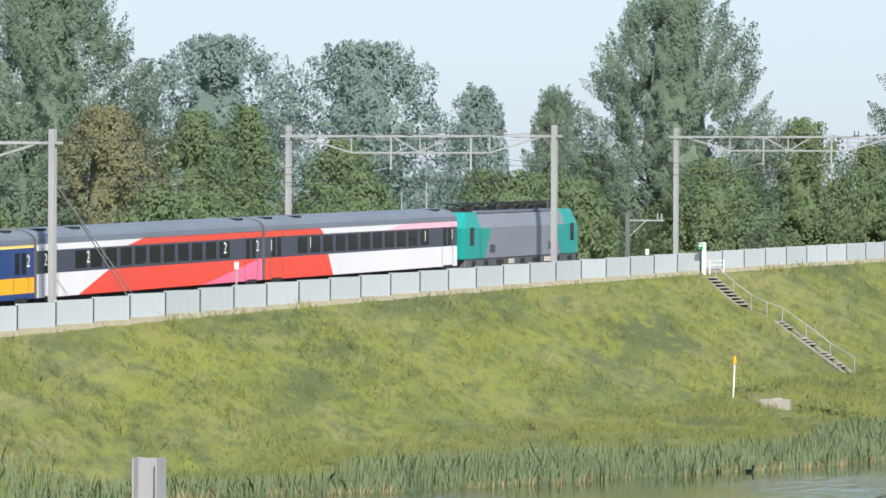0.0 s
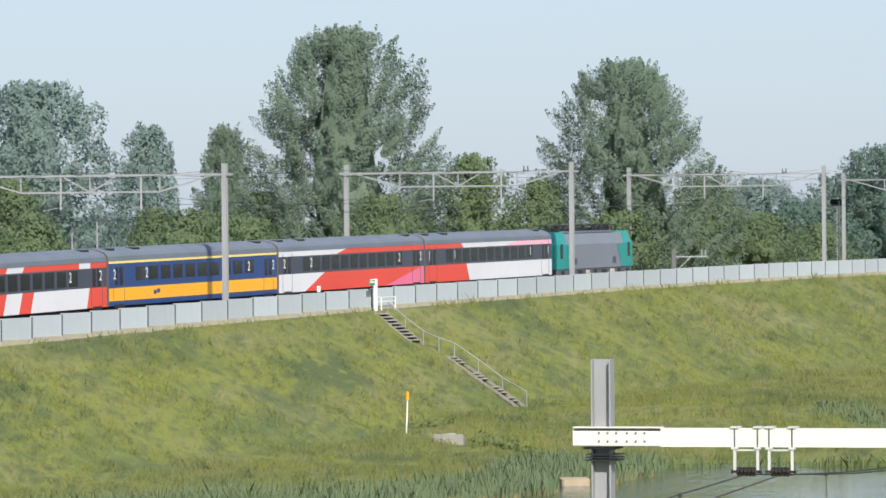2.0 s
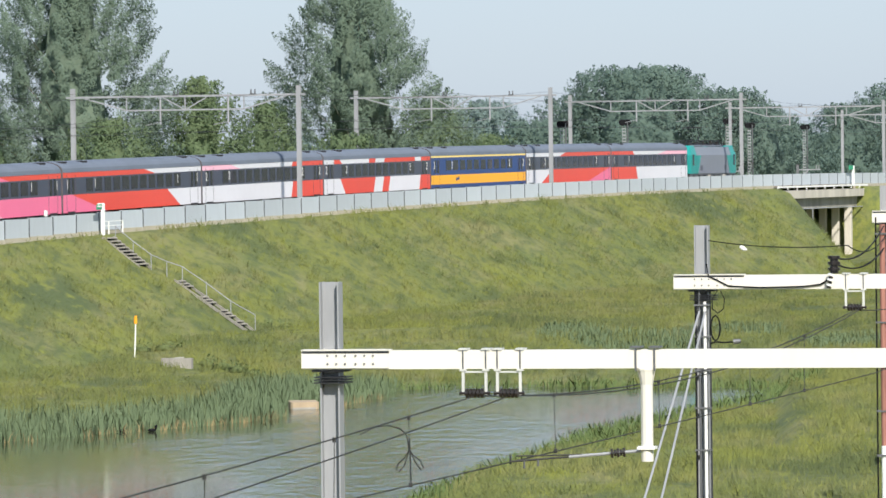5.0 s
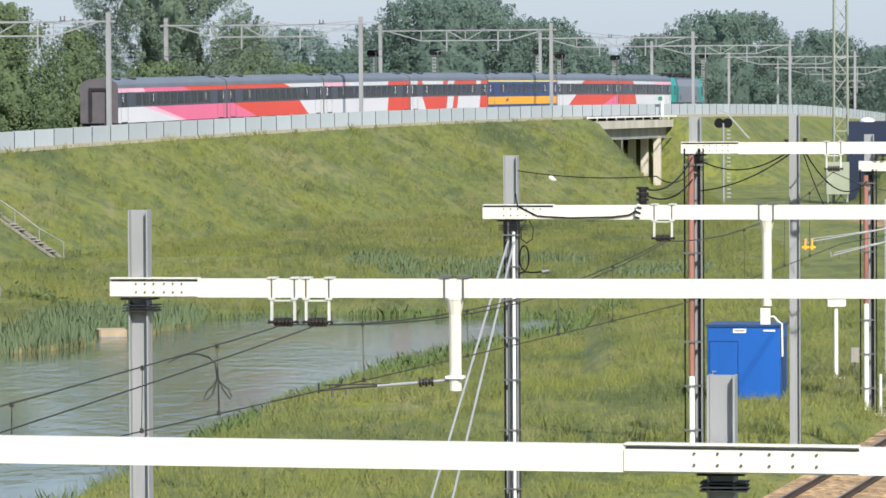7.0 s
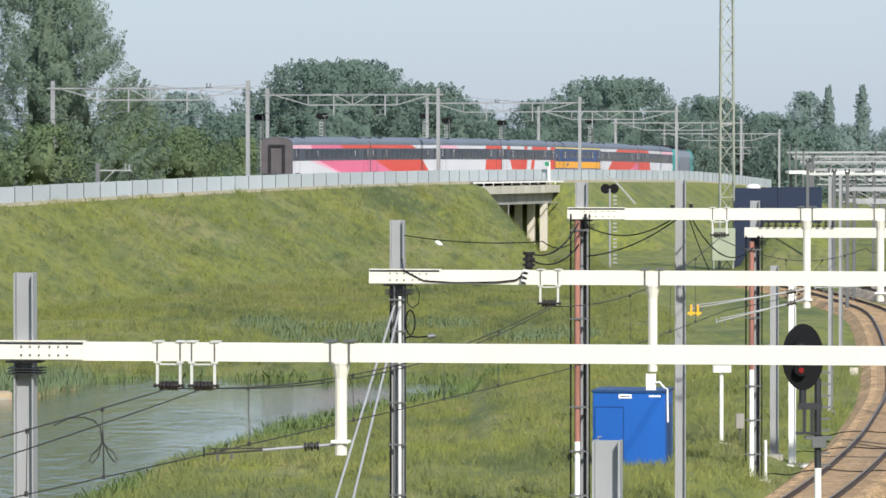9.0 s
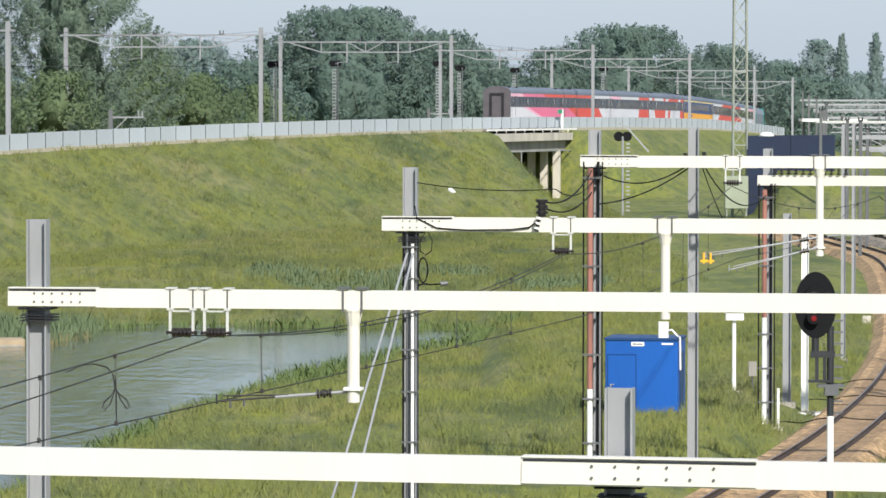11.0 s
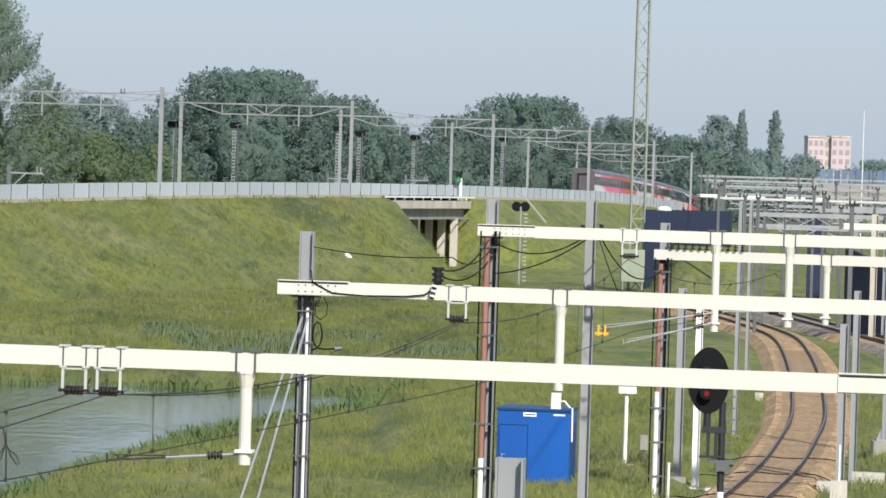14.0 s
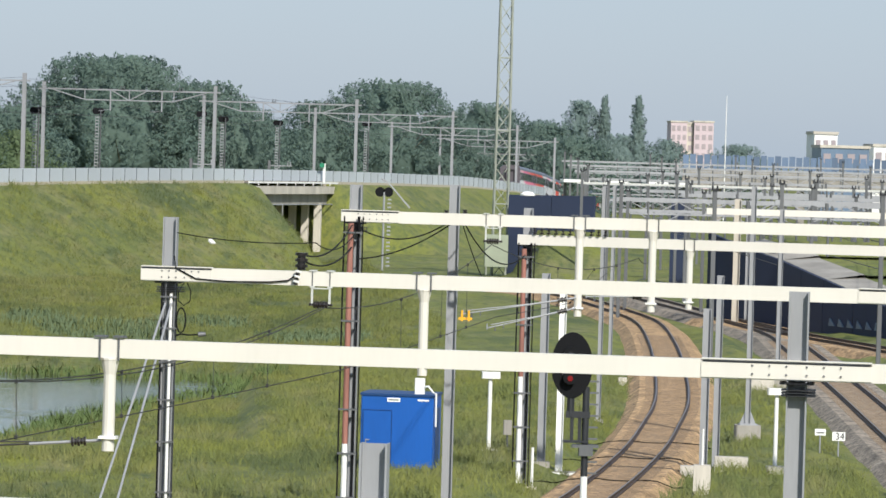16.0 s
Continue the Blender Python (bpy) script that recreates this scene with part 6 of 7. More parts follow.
# row of line insulators on the fifth portal
row = thing("insulator_row", "row of dark ribbed insulators along a portal beam", "insulators")
for i in range(11):
    x, y = 10.95 + 0.24 * i, 174.7 - 0.06 * i
    g = Geo()
    for k in range(4):
        g.rod((x, y, 8.32 + 0.1 * k), (x, y, 8.37 + 0.1 * k), 0.075 if k % 2 == 0 else 0.05, 8)
    g.rod((x, y, 8.3), (x + 0.03, y, 8.85), 0.02, 6)
    part("insulator", g, M["insulator"], row)

# ---- small yard things ----
for x, y, tall, w in ((10.24, 186.9, 2.7, 0.32), (20.3, 182, 2.95, 0.33)):
    z = ground_z(x, y)
    m = thing("camera_post", "white post with a flat white box on top", "post", "white posts", at=pose(x, y, z))
    g = Geo()
    g.rod((0, 0, -0.2), (0, 0, tall), 0.075, 10)
    part("shaft", g, M["white"], m)
    g = Geo()
    g.box(-w, w * 1.1, -0.2, 0.2, tall - 0.04, tall + 0.2, 0, 0.04)
    part("top_box", g, M["white"], m)
    g = Geo()
    g.box(-0.3, 0.3, -0.3, 0.3, -0.3, 0.35 if x > 15 else 0.05, 0, 0.06)
    part("foundation", g, M["concrete"], m)
m = thing("base_plate_slab", "low concrete cable slab with a steel edge beside the track", "slab", at=pose(12.5, 183.2, ground_z(12.5, 183.2)))
g = Geo()
g.box(-1.9, 1.7, -0.25, 0.35, -0.1, 0.14, 0, 0.03)
part("slab", g, M["concrete_dark"], m)
g = Geo()
g.box(-1.8, 1.9, -0.32, -0.26, 0.02, 0.12)
part("edge_bar", g, M["white"], m)
for x, y, w, h in ((17.5, 184.0, 0.42, 0.45), (18.95, 184.2, 0.6, 0.45), (16.4, 168.8, 0.28, 0.9), (26.0, 240, 0.6, 0.7), (19.9, 246, 0.2, 0.4), (22.9, 253, 0.2, 0.4)):
    m = thing("foundation_block", "whitewashed concrete foundation block", "block", "foundation blocks", at=pose(x, y, ground_z(x, y), 0, 0, -5))
    g = Geo()
    g.column([(-w * 1.05, -0.4), (w * 1.05, -0.4), (w * 1.05, 0.4), (-w * 1.05, 0.4)], -0.2, h, 0, [(-w, -0.35), (w, -0.35), (w, 0.35), (-w, 0.35)])
    part("block", g, M["concrete"], m)
m = thing("white_rod", "thin white rod on a flat base beside a portal column", "rod", at=pose(11.12, 175.1, ground_z(11.12, 175.1)))
g = Geo()
g.rod((0, 0, -0.1), (0.0, 0, 1.42), 0.05, 8)
part("rod", g, M["white"], m)
g = Geo()
g.box(-1.0, 0.15, -0.5, -0.3, -0.1, 0.1, 0, 0.02)
part("base_slab", g, M["concrete"], m)
m = thing("white_rod", "thin white marker rod beside the track", "rod", at=pose(16.4, 168.8, ground_z(16.4, 168.8)))
g = Geo()
g.rod((0, 0, 0.5), (0.0, 0, 2.1), 0.035, 8)
part("rod", g, M["white"], m)
for x, y, w, h, txt in ((23.35, 194, 0.42, 0.25, ""), (24.0, 193.5, 0.5, 0.33, "34")):
    z = ground_z(x, y)
    m = thing("number_board", "small white board on a thin post in the grass", "sign", "number boards", at=pose(x, y, z, 0, 0, 0))
    g = Geo()
    g.rod((0, 0, -0.1), (0, 0, 0.75), 0.03, 6)
    part("shaft", g, M["zinc"], m)
    g = Geo()
    g.box(-w / 2, w / 2, -0.05, -0.03, 0.62, 0.62 + h, 0, 0.005)
    bd = part("board", g, M["white"], m)
    if txt:
        cu = bpy.data.curves.new("digits", "FONT")
        cu.body, cu.size, cu.align_x, cu.extrude = txt, 0.36, "CENTER", 0.002
        cu.materials.append(M["rubber"])
        ob = new("digits", cu)
        ob.parent = m
        ob.matrix_basis = pose(0.04, -0.056, 0.665, 90, 0, 0)
    else:
        g = Geo()
        g.box(-0.15, 0.15, -0.06, -0.052, 0.70, 0.75)
        part("letter_bar", g, M["zinc_dark"], bd)
for x, y in ((11.16, 191),):
    z = ground_z(x, y)
    m = thing("trackside_box", "small grey trackside junction box on a short post", "box", "junction boxes", at=pose(x, y, z))
    g = Geo()
    g.rod((0, 0, -0.1), (0, 0, 0.5), 0.04, 6)
    part("shaft", g, M["zinc_dark"], m)
    g = Geo()
    g.box(-0.16, 0.16, -0.12, 0.12, 0.45, 1.0, 0, 0.03)
    part("housing", g, M["concrete_dark"], m)
# thin black strands across the track, added in place of faint cast shadows
for y0, w in ((199.5, 3.2), (189.0, 3.0), (176, 3.0)):
    xc = float(np.interp(y0, [q[1] for q in PATH1], [q[0] for q in PATH1]))
    m = thing("track_shadow_strand", "thin black strand across the ballast in place of a shadow", "cable", "cables across the track")
    zc = float(np.interp(y0, [q[1] for q in PATH1], [q[2] for q in PATH1]))
    g = Geo()
    g.wire([(xc - w + 0.5 * k, y0 + 0.5 * math.sin(k * 1.7) - 0.1 * k, zc - 0.13 if abs(-w + 0.5 * k) < 1.9 else zc - 0.3) for k in range(int(4 * w))], 0.02, 5)
    part("cable", g, M["rubber"], m)

# ---- lattice tower with its cabinet ----
tw = thing("lattice_tower", "tall pale green lattice radio tower", "tower", at=pose(24.0, 430, 0.4))
H, B = 34.0, 0.62
for a, b in ((-B, -B), (B, -B), (B, B), (-B, B)):
    g = Geo()
    g.rod((a, b, 0), (a * 0.72, b * 0.72, H), 0.09, 6)
    part("leg", g, M["tower"], tw)
n = 22
for i in range(n):
    z0, z1 = H * i / n, H * (i + 1) / n
    k0, k1 = B * (1 - 0.28 * i / n), B * (1 - 0.28 * (i + 1) / n)
    c0, c1 = [(-k0, -k0), (k0, -k0), (k0, k0), (-k0, k0)], [(-k1, -k1), (k1, -k1), (k1, k1), (-k1, k1)]
    for j in range(4):
        p, q = c0[j], c1[(j + 1) % 4]
        if i % 2:
            p, q = c0[(j + 1) % 4], c1[j]
        g = Geo()
        g.bar((*p, z0), (*q, z1), 0.07, 0.07)
        part("brace", g, M["tower"], tw)
        if i % 4 == 0:
            g = Geo()
            g.bar((*c0[j], z0), (*c0[(j + 1) % 4], z0), 0.08, 0.10)
            part("cross_bar", g, M["tower"], tw)
cb = thing("tower_cabinet", "pale green equipment cabinet on legs by the tower", "cabinet", at=pose(23.6, 427.5, 0.6))
g = Geo()
g.box(-1.0, 0.95, -0.6, 0.6, 0.7, 3.4, 0, 0.03)
part("housing", g, M["cabinet_green"], cb)
for x in (-0.85, 0.8):
    for y in (-0.5, 0.5):
        g = Geo()
        g.box(x - 0.05, x + 0.05, y - 0.05, y + 0.05, 0, 0.7)
        part("leg", g, M["tower"], cb)
# small curved signal lamp mast in front of the bank
m = thing("ground_signal", "black twin-headed signal on a ladder mast with a grey arm", "signal", at=pose(14.1, 430, 0.8))
g = Geo()
for k in (-0.35, 0.35):
    g.rod((k, -0.05, 6.5), (k, 0.08, 6.5), 0.42, 14)
part("signal_head", g, M["rubber"], m)
g = Geo()
g.rod((0, 0, -0.5), (0, 0, 6.5), 0.09, 8)
for i in range(18):
    g.box(0.3, 0.6, -0.03, 0.03, 0.2 + 0.33 * i, 0.32 + 0.33 * i)
part("shaft", g, M["zinc"], m)
g = Geo()
g.bar((-0.3, 0, 7.6), (0.3, 0, 7.3), 0.12, 0.16)
g.bar((0.3, 0, 7.35), (2.2, 0, 5.2), 0.10, 0.13)
part("arm", g, M["zinc"], m)

# ---- navy retaining wall and the ramp behind it ----
NAVY = [(24.6, 428, 7.4), (31.6, 424, 7.5)]
NAVY_BOX = [(37.7, 421, 7.6), (39.1, 420.4, 7.6)]
NAVY2 = [(32.8, 337, 6.1), (34.2, 333, 5.4), (36.6, 328, 4.54), (38.3, 318, 3.6), (41.0, 309, 2.3), (45.5, 294, 1.3)]
wl = thing("navy_wall", "dark navy panelled retaining wall of the lower tracks", "wall", kind="structure")
for pts in (NAVY, NAVY_BOX, NAVY2):
    for (x0, y0, t0), (x1, y1, t1) in zip(pts, pts[1:]):
        nseg = max(1, int(math.hypot(x1 - x0, y1 - y0) / 4))
        for i in range(nseg):
            f0, f1 = i / nseg, (i + 1) / nseg - 0.006
            p, q = Vector((x0 + (x1 - x0) * f0, y0 + (y1 - y0) * f0, 0)), Vector((x0 + (x1 - x0) * f1, y0 + (y1 - y0) * f1, 0))
            d = (q - p).normalized()
            nn = Vector((-d.y, d.x, 0)) * 0.12
            za, zc = t0 + (t1 - t0) * f0, t0 + (t1 - t0) * f1
            g = Geo()
            r0 = [p - nn, q - nn, q + nn, p + nn]
            g.loft([[v - Vector((0, 0, 0.6)) for v in r0], [r0[0] + Vector((0, 0, za)), r0[1] + Vector((0, 0, zc)), r0[2] + Vector((0, 0, zc)), r0[3] + Vector((0, 0, za))]])
            part("wall_panel", g, M["navy"], wl)
rp = thing("concrete_ramp", "pale concrete ramp curving above the navy wall", "ramp", kind="structure")
g = Geo()
for (x0, y0, t0), (x1, y1, t1) in zip(NAVY2[1:], NAVY2[2:]):
    g.poly([(x0 + 0.1, y0, t0 + 0.02), (x1 + 0.1, y1, t1 + 0.02), (x1 + 2.6, y1 + 1, t1 + 0.35), (x0 + 2.2, y0 + 3, t0 + 0.35)])
    g.poly([(x0 + 2.2, y0 + 3, t0 + 0.35), (x1 + 2.6, y1 + 1, t1 + 0.35), (x1 + 3.0, y1 + 1, t1 - 1), (x0 + 2.6, y0 + 3, t0 - 1)])
part("ramp_slab", g, M["concrete_dark"], rp)
g = Geo()
for (x0, y0, t0), (x1, y1, t1) in zip(NAVY2[1:], NAVY2[2:]):
    g.poly([(x0 + 2.4, y0 + 3, t0 + 0.3), (x1 + 2.8, y1 + 1, t1 + 0.3), (x1 + 60, y1 + 1, t1 + 0.5), (x0 + 60, y0 + 3, t0 + 0.5)])
part("upper_bank", g, M["grass"], rp)
# small light triangles: ledges low on the wall
lg = thing("wall_ledge", "row of pale triangular ledges on the navy wall", "ledge")
for i in range(6):
    f0, f1 = 0.12 + 0.15 * i, 0.22 + 0.15 * i
    p, q = Vector((38.3, 318, 0)).lerp(Vector((41.0, 309, 0)), f0), Vector((38.3, 318, 0)).lerp(Vector((41.0, 309, 0)), f1)
    off = Vector((-0.16, -0.05, 0))
    tri = lambda k: [p + off * k + Vector((0, 0, 0.75)), q + off * k + Vector((0, 0, 0.75)), p.lerp(q, 0.2) + off * k + Vector((0, 0, 1.25))]
    g = Geo()
    g.loft([tri(0.8), tri(1.25)])
    part("ledge", g, M["glass_wall"], lg)


# ---- portals and canopies of the far yard ----
def yard_portal(x0, x1, y, z, h, every, ztop, mat="zinc", lattice=True):
    p = thing("yard_portal", "grey steel portal across the far yard", "portal", "portals of the far yard")
    g = Geo()
    g.box(x0, x1, y - 0.1, y + 0.1, z, z + h)
    part("beam", g, M[mat], p)
    if lattice:
        g = Geo()
        g.box(x0 + 1, x1 - 1, y - 0.06, y + 0.06, z - 0.85, z - 0.75)
        k = x0 + 1
        up = True
        while k < x1 - 2.6:
            g.bar((k, y, z if up else z - 0.8), (k + 1.6, y, z - 0.8 if up else z), 0.06, 0.06)
            k += 1.6
            up = not up
        part("lattice", g, M["zinc"], p)
    x = x0 + 0.4
    while x < x1:
        g = Geo()
        g.box(x - 0.11, x + 0.11, y - 0.11, y + 0.11, -0.5, ztop)
        part("column", g, M["zinc_dark"], p)
        g = Geo()
        g.box(x - 0.17, x + 0.17, y - 0.17, y + 0.17, ztop, ztop + 0.08, 0, 0.02)
        for k in (-0.12, 0.12):
            g.rod((x + k, y, ztop + 0.08), (x + k, y, ztop + 0.26), 0.05, 6)
        part("top_insulator", g, M["steel_dark"], p)
        x += every
    x = x0 + 2.2
    while x < x1 - 1:
        g = Geo()
        g.rod((x, y, z), (x, y, z - 2.0), 0.07, 6)
        g.rod((x, y, z - 1.7), (x + 1.4, y, z - 1.9), 0.035, 5)
        g.rod((x - 0.1, y, z + h), (x - 0.1, y, z + h + 0.4), 0.09, 6)
        part("drop_tube", g, M["zinc_dark"], p)
        x += every * 0.47
    return p


yard_portal(27.5, 48, 345, 7.2, 0.2, 5.2, 8.6)
yard_portal(30.0, 58, 395, 7.4, 0.2, 6.4, 8.9)
yard_portal(29.0, 60, 410, 8.6, 0.16, 7.7, 9.6, "galv", False)
yard_portal(33.0, 70, 462, 8.2, 0.2, 7.1, 9.5)
yard_portal(24.9, 60, 258, 8.2, 0.32, 8.6, 9.4, "cream", False)
yard_portal(26.0, 40, 332, 8.05, 0.25, 12.6, 9.2)
yard_portal(33.0, 75, 300, 8.4, 0.28, 9.0, 9.6)
yard_portal(34.0, 80, 372, 8.1, 0.25, 9.5, 9.4)
yard_portal(36.0, 92, 430, 7.9, 0.25, 10.0, 9.3)
yard_portal(36.0, 98, 500, 8.4, 0.25, 11.0, 9.8)
yard_portal(40.0, 104, 570, 8.9, 0.25, 11.0, 10.3)
yard_portal(44.0, 112, 640, 9.3, 0.25, 11.5, 10.7)
yard_portal(48.0, 120, 710, 9.7, 0.25, 12.0, 11.1)
wr = thing("yard_wires", "many thin wires across the far yard", "wires", kind="stuff")
g = Geo()
for i in range(7):
    for z in (5.6, 7.0):
        g.wire([(29 + i * 5.0, 258, z), (33 + i * 6.0, 372, z), (40 + i * 7, 500, z + 0.5), (50 + i * 8, 710, z + 1.2)], 0.02, 4)
part("wire_run", g, M["wire"], wr)
for x0, x1, y in ((37.9, 40.8, 560), (42.3, 45.2, 562), (47.5, 49.9, 565), (51.2, 52.4, 566)):
    m = thing("platform_canopy", "white flat platform canopy in the distance", "canopy", "platform canopies", at=pose(x0, y, 7.8))
    g = Geo()
    g.box(0, x1 - x0, -3, 3, 0, 0.3, 0, 0.05)
    part("roof_slab", g, M["white"], m)
    for k in (0.4, x1 - x0 - 0.4):
        g = Geo()
        g.box(k - 0.15, k + 0.15, -0.15, 0.15, -8, 0)
        part("post", g, M["zinc_dark"], m)
m = thing("white_dome", "small white dome on the far wall", "dome", at=pose(25.4, 416, 7.45))
g = Geo()
g.loft([[(0.62 * math.cos(a) * c, 0.5 * math.sin(a) * c, z * 0.7) for a in [0.5236 * i for i in range(12)]] for c, z in ((1, 0), (0.92, 0.25), (0.6, 0.45), (0.15, 0.52))])
part("dome_cap", g, M["white"], m, smooth=True)

# ---- road viaduct with noise barrier, far buildings ----
vd = thing("road_viaduct", "distant road viaduct with a ribbed blue-grey noise barrier", "viaduct", kind="structure")
g = Geo()
g.box(0, 120, -4, 4, 6.3, 7.9)
part("deck", g, M["concrete_dark"], vd, at=pose(72.4, 792, 0, 0, 0, -4))
for i in range(110):
    g = Geo()
    g.box(1.1 * i, 1.1 * i + 0.92, -4.3, -4.15 - 0.08 * (i % 2), 8.9, 11.2 + 0.16 * (i % 2))
    part("barrier_panel", g, M["barrier"], vd, at=pose(72.4, 792, 0, 0, 0, -4))
g = Geo()
g.box(0, 120, -4.2, -4.05, 7.9, 9.0)
part("parapet", g, M["concrete_dark"], vd, at=pose(72.4, 792, 0, 0, 0, -4))
for i in range(9):
    g = Geo()
    g.box(5 + 13 * i, 6.2 + 13 * i, -1, 1, -1, 6.3)
    part("pier", g, M["concrete_dark"], vd, at=pose(72.4, 792, 0, 0, 0, -4))


def block_building(name, label, x0, x1, y, depth, z1, wall, rows, cols):
    b = thing(name, label, "building")
    g = Geo()
    g.box(x0, x1, y, y + depth, -1, z1)
    part("wall", g, M[wall], b)
    g = Geo()
    g.box(x0 - 0.2, x1 + 0.2, y - 0.2, y + depth, z1, z1 + 0.5)
    part("roof", g, M["concrete"], b)
    pw, ph = (x1 - x0) / cols, 2.9
    for i in range(cols):
        for j in range(rows):
            g = Geo()
            g.box(x0 + pw * (i + 0.2), x0 + pw * (i + 0.8), y - 0.12, y + 0.02, z1 - 2.6 - ph * j, z1 - 1.0 - ph * j)
            part("window", g, M["pane_far"], b)


block_building("apartment_block", "distant pinkish brick apartment tower", 142.4, 147.5, 1600, 14, 21.3, "hazed_brick", 4, 3)
block_building("apartment_block", "pale stair tower of a distant apartment block", 147.6, 149.6, 1601, 12, 21.0, "concrete", 4, 1)
block_building("apartment_block", "distant pinkish brick apartment tower", 149.7, 155.8, 1599, 14, 21.5, "hazed_brick", 4, 3)
block_building("office_block", "distant white office block", 105.7, 109.8, 900, 12, 15.5, "white", 1, 3)
block_building("office_block", "long distant blue-grey hall", 104.6, 113.0, 880, 14, 13.1, "glass_wall", 1, 4)
block_building("office_block", "distant white hall at the skyline", 117.0, 126.0, 905, 14, 13.6, "white", 1, 5)
m = thing("flag_mast", "thin white mast on the skyline", "mast", at=pose(69.9, 700, 0))
g = Geo()
g.rod((0, 0, 0), (0, 0, 19.5), 0.09, 6, 0, 0.04)
part("shaft", g, M["white"], m)

# ---- reeds and grass ----
def blades(name, pts, tall, wide, mat, seed, lean=0.25, per=1, thin=False):
    """Upright blades: bent strips, or thin pointed ones."""
    r = np.random.RandomState(seed)
    pts = np.repeat(np.asarray(pts), per, 0)
    n = len(pts)
    pts = pts + np.c_[r.normal(size=(n, 2)) * 0.12, np.zeros(n)]
    h = tall * (0.55 + 0.6 * r.rand(n))
    if thin:  # tussocks stand higher than the grass between them
        h = h * np.clip(0.95 + 1.5 * bumps(pts[:, 0], pts[:, 1], 1.7, seed) + 1.0 * bumps(pts[:, 0], pts[:, 1], 5.5, seed + 1), 0.3, 2.4)
    ang = r.rand(n) * 6.283
    w = np.c_[np.cos(ang), np.sin(ang), np.zeros(n)] * (wide * (0.6 + 0.8 * r.rand(n)))[:, None]
    d = np.c_[r.normal(size=(n, 2)) * lean, np.ones(n)] * h[:, None]
    mid = pts + d * np.array([0.35, 0.35, 0.55])
    k = 3 if thin else 5
    v = np.stack([pts - w, pts + w, pts + d] if thin else [pts - w, pts + w, mid + w * 0.8, pts + d, mid - w * 0.8], 1)
    out = np.cross(w, d)
    out /= np.linalg.norm(out, axis=1)[:, None]
    # two faces a millimetre apart; each takes the light of the sward round it
    v = np.concatenate([v + out[:, None] * 0.0005, (v - out[:, None] * 0.0005)[:, ::-1]]).reshape(-1, 3)
    nrm = np.concatenate([out, -out]) * (0.55 if thin else 0.35) + np.array([0, 0, 0.8]) + r.normal(size=(2 * n, 3)) * 0.12
    nrm /= np.linalg.norm(nrm, axis=1)[:, None]
    n *= 2
    me = bpy.data.meshes.new(name)
    me.vertices.add(n * k)
    me.vertices.foreach_set("co", v.ravel())
    me.loops.add(n * k)
    me.loops.foreach_set("vertex_index", np.arange(n * k))
    me.polygons.add(n)
    me.polygons.foreach_set("loop_start", np.arange(0, n * k, k))
    me.polygons.foreach_set("loop_total", np.full(n, k))
    me.polygons.foreach_set("use_smooth", [True] * n)
    me.update()
    me.validate()
    at = me.attributes.new("custom_normal", "FLOAT_VECTOR", "POINT")
    at.data.foreach_set("vector", np.repeat(nrm, k, 0).astype(np.float32).ravel())
    me.materials.append(mat)
    return me


def scatter(n, x0, x1, y0, y1, keep, seed):
    r = np.random.RandomState(seed)
    x, y = x0 + (x1 - x0) * r.rand(1, n), y0 + (y1 - y0) * r.rand(1, n)
    d = pond_distance(x, y)
    ok = keep(x, y, d)[0]
    x, y = x[:, ok], y[:, ok]
    return np.c_[x[0], y[0], height(x, y)[0]]


def landing(x, y):
    return (np.abs(x + 21.2 + (y - 242) * 0.088) < 0.9) & (y > 228) & (y < 245)


def west(x, y):
    return (x < -18) & (y > 150)


p = scatter(130000, -66, -16, 176, 262, lambda x, y, d: west(x, y) & (d > -1.6 + 1.0 * bumps(x, y, 5, 21)) & (d < np.where(x < -42, 0.8, 5.2) + 6 * bumps(x, y, 9, 22)) & ~landing(x, y), 31)
p[:, 2] = np.maximum(p[:, 2], WATER_Z - 0.1)
tagged(part("reeds", blades("reeds", p, 0.95, 0.014, M["reed"], 41, 0.17), None), "tall blue-green reeds along the pond edge", "reeds", kind="stuff")
p = scatter(60000, -66, -16, 176, 262, lambda x, y, d: west(x, y) & (d > -1.9 + 1.0 * bumps(x, y, 5, 21)) & (d < -1.1 + 1.0 * bumps(x, y, 5, 21)) & (bumps(x, y, 2.2, 29) > -0.1) & ~landing(x, y), 32)
p[:, 2] = WATER_Z - 0.05
tagged(part("dry_reed_stems", blades("dry_reed_stems", p, 0.5, 0.02, M["reed_dry"], 42, 0.25), None), "straw-coloured dead reed stems at the waterline", "reeds", kind="stuff")
p = scatter(85000, -20, 8, 120, 268, lambda x, y, d: (d > 0.0 + 0.8 * bumps(x, y, 6, 23)) & (d < 1.8 + 3.5 * bumps(x, y, 8, 24)), 33)
p[:, 2] = np.maximum(p[:, 2], WATER_Z - 0.1)
tagged(part("bank_reeds", blades("bank_reeds", p, 0.62, 0.018, M["sedge"], 43, 0.3), None), "bright green sedge on the near bank", "reeds", kind="stuff")
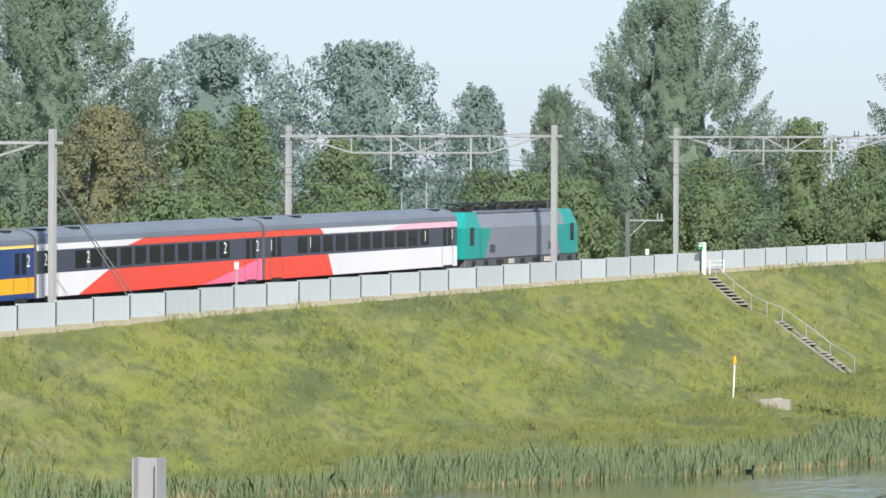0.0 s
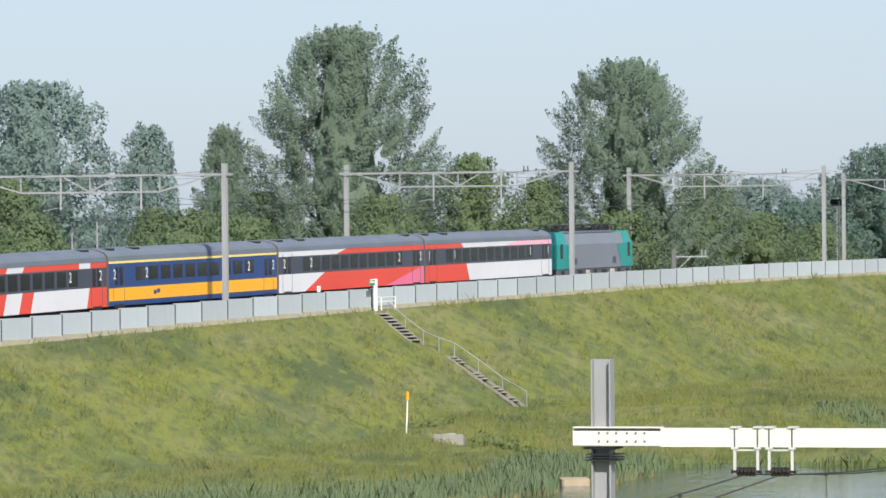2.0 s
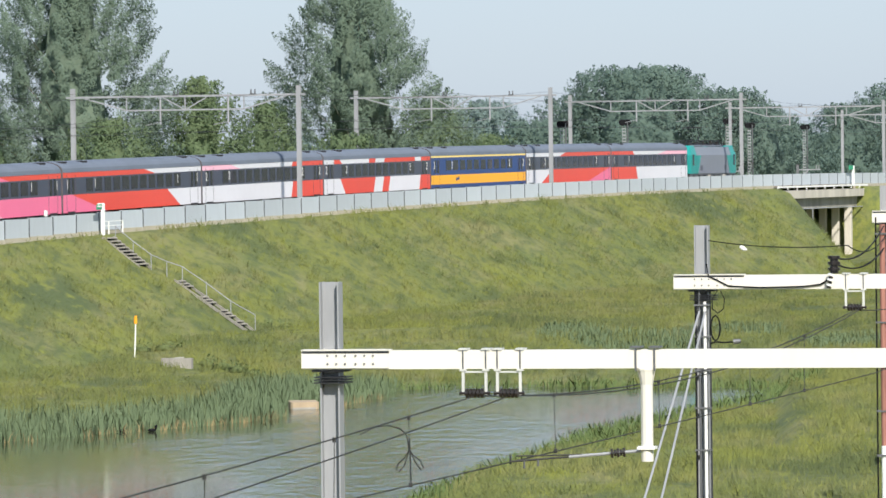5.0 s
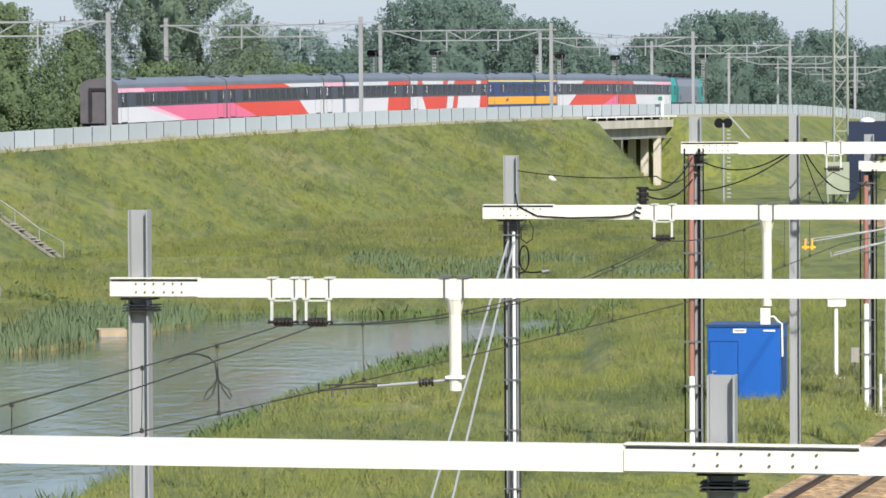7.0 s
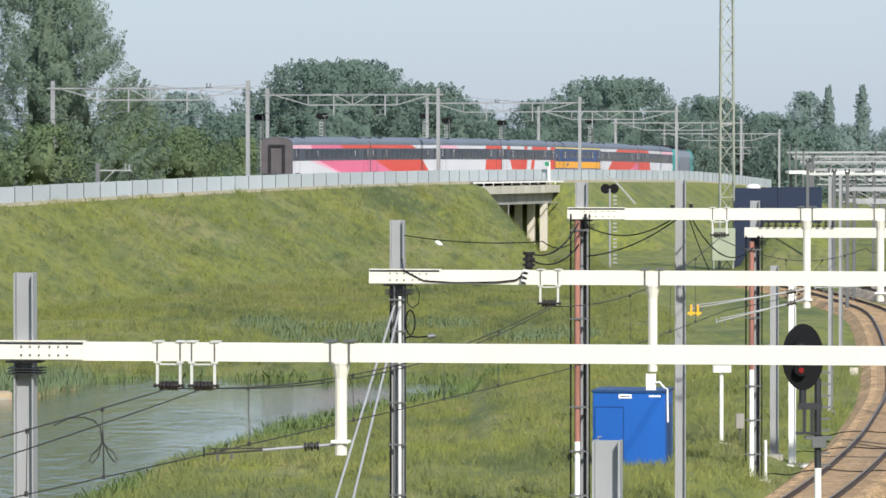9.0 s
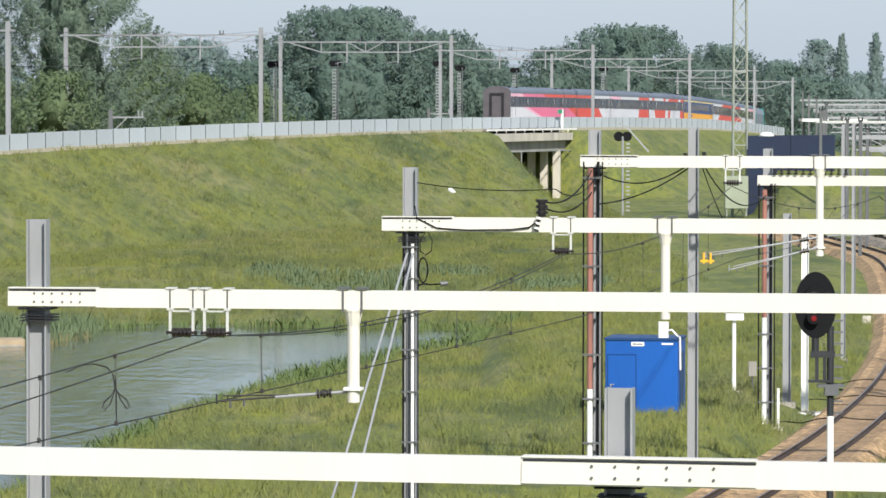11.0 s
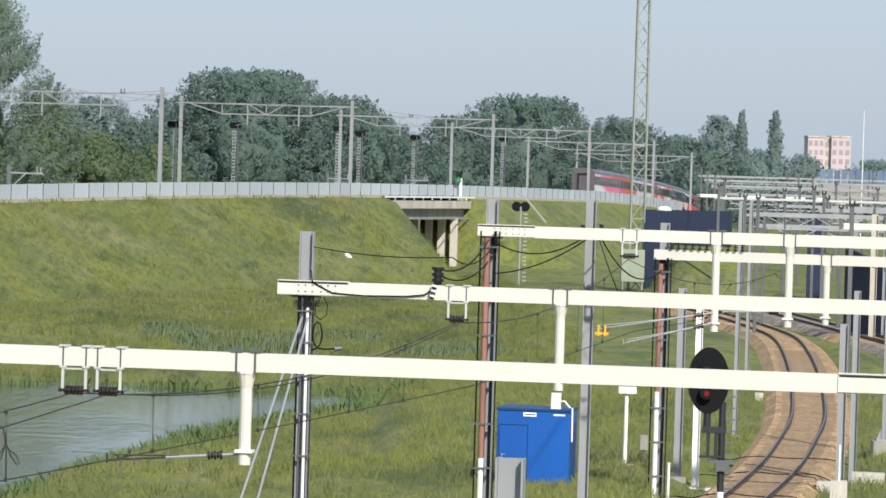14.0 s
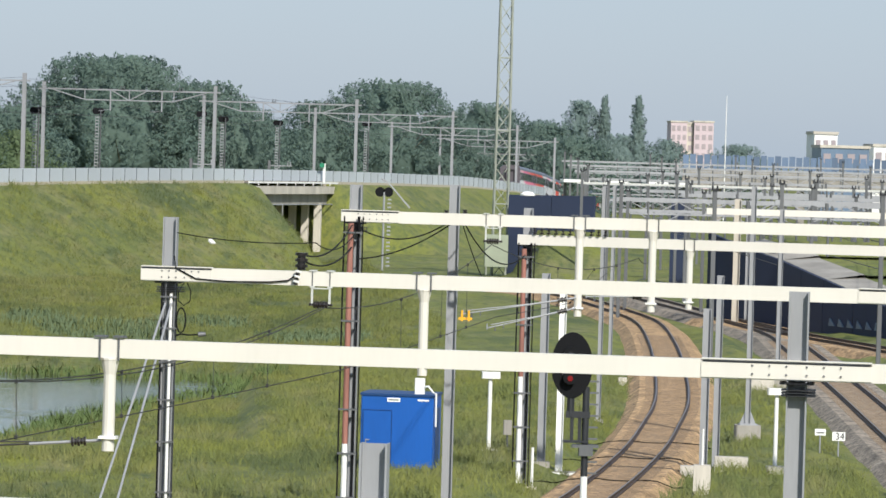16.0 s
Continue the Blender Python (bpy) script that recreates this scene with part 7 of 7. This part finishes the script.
p = scatter(14000, -12, 9, 278, 308, lambda x, y, d: (bumps(x, y, 6, 25) + 0.35 > abs(y - 292) / 18), 34)
tagged(part("meadow_reeds", blades("meadow_reeds", p, 0.5, 0.02, M["reed"], 44, 0.15), None), "bluish reeds in a wet hollow of the meadow", "reeds", kind="stuff")


def tufts(name, label, n, x0, x1, y0, y1, keep, tall, wide, seed, per, mat):
    p = scatter(n, x0, x1, y0, y1, keep, seed)
    tagged(part(name, blades(name, p, tall, wide, M[mat], seed + 50, 0.5, per, True), None), label, "grass", kind="stuff")


tufts("slope_grass", "tall rough grass on the embankment slope and meadow", 190000, -66, 14, 196, 470, lambda x, y, d: (d > 3) & (bumps(x, y, 4.2, 26) + 0.6 * bumps(x, y, 1.3, 28) > -0.3) & (along(x, y)[1] > 4.7) & (along(x, y)[1] < 60), 0.36, 0.03, 61, 2, "blade")
tufts("yard_grass", "bright rough grass beside the near track", 62000, -16, 34, 130, 262, lambda x, y, d: (d > 1.2) & (bumps(x, y, 4, 27) > -0.42) & (abs(x - np.interp(y, [q[1] for q in PATH1], [q[0] for q in PATH1])) > 2.1) & (abs(x - np.interp(y, [q[1] for q in PATH2], [q[0] for q in PATH2])) > 3.0), 0.38, 0.02, 62, 3, "yard_blade")

# ---- birds on the water ----
for x, y in ((-27.6, 222.5), (-26.3, 222.8), (-19.4, 238.5)):
    m = thing("duck", "small duck resting on the pond", "bird", "ducks", at=pose(x, y, WATER_Z))
    g = Geo()
    g.loft([[(a, 0.09 * c * math.cos(t), 0.06 + 0.08 * c * math.sin(t)) for t in [0.785 * i for i in range(8)]] for a, c in ((-0.2, 0.2), (-0.1, 0.9), (0.05, 1.0), (0.18, 0.5))])
    part("body", g, M["white"] if x > -20 else M["rubber"], m, smooth=True)
    g = Geo()
    g.loft([[(0.18 + 0.06 * c * math.cos(t), 0.05 * c * math.sin(t), z) for t in [0.785 * i for i in range(8)]] for c, z in ((0.6, 0.1), (0.8, 0.2), (1.0, 0.25), (0.3, 0.31))])
    part("head", g, M["rubber"], m, smooth=True)


motions()
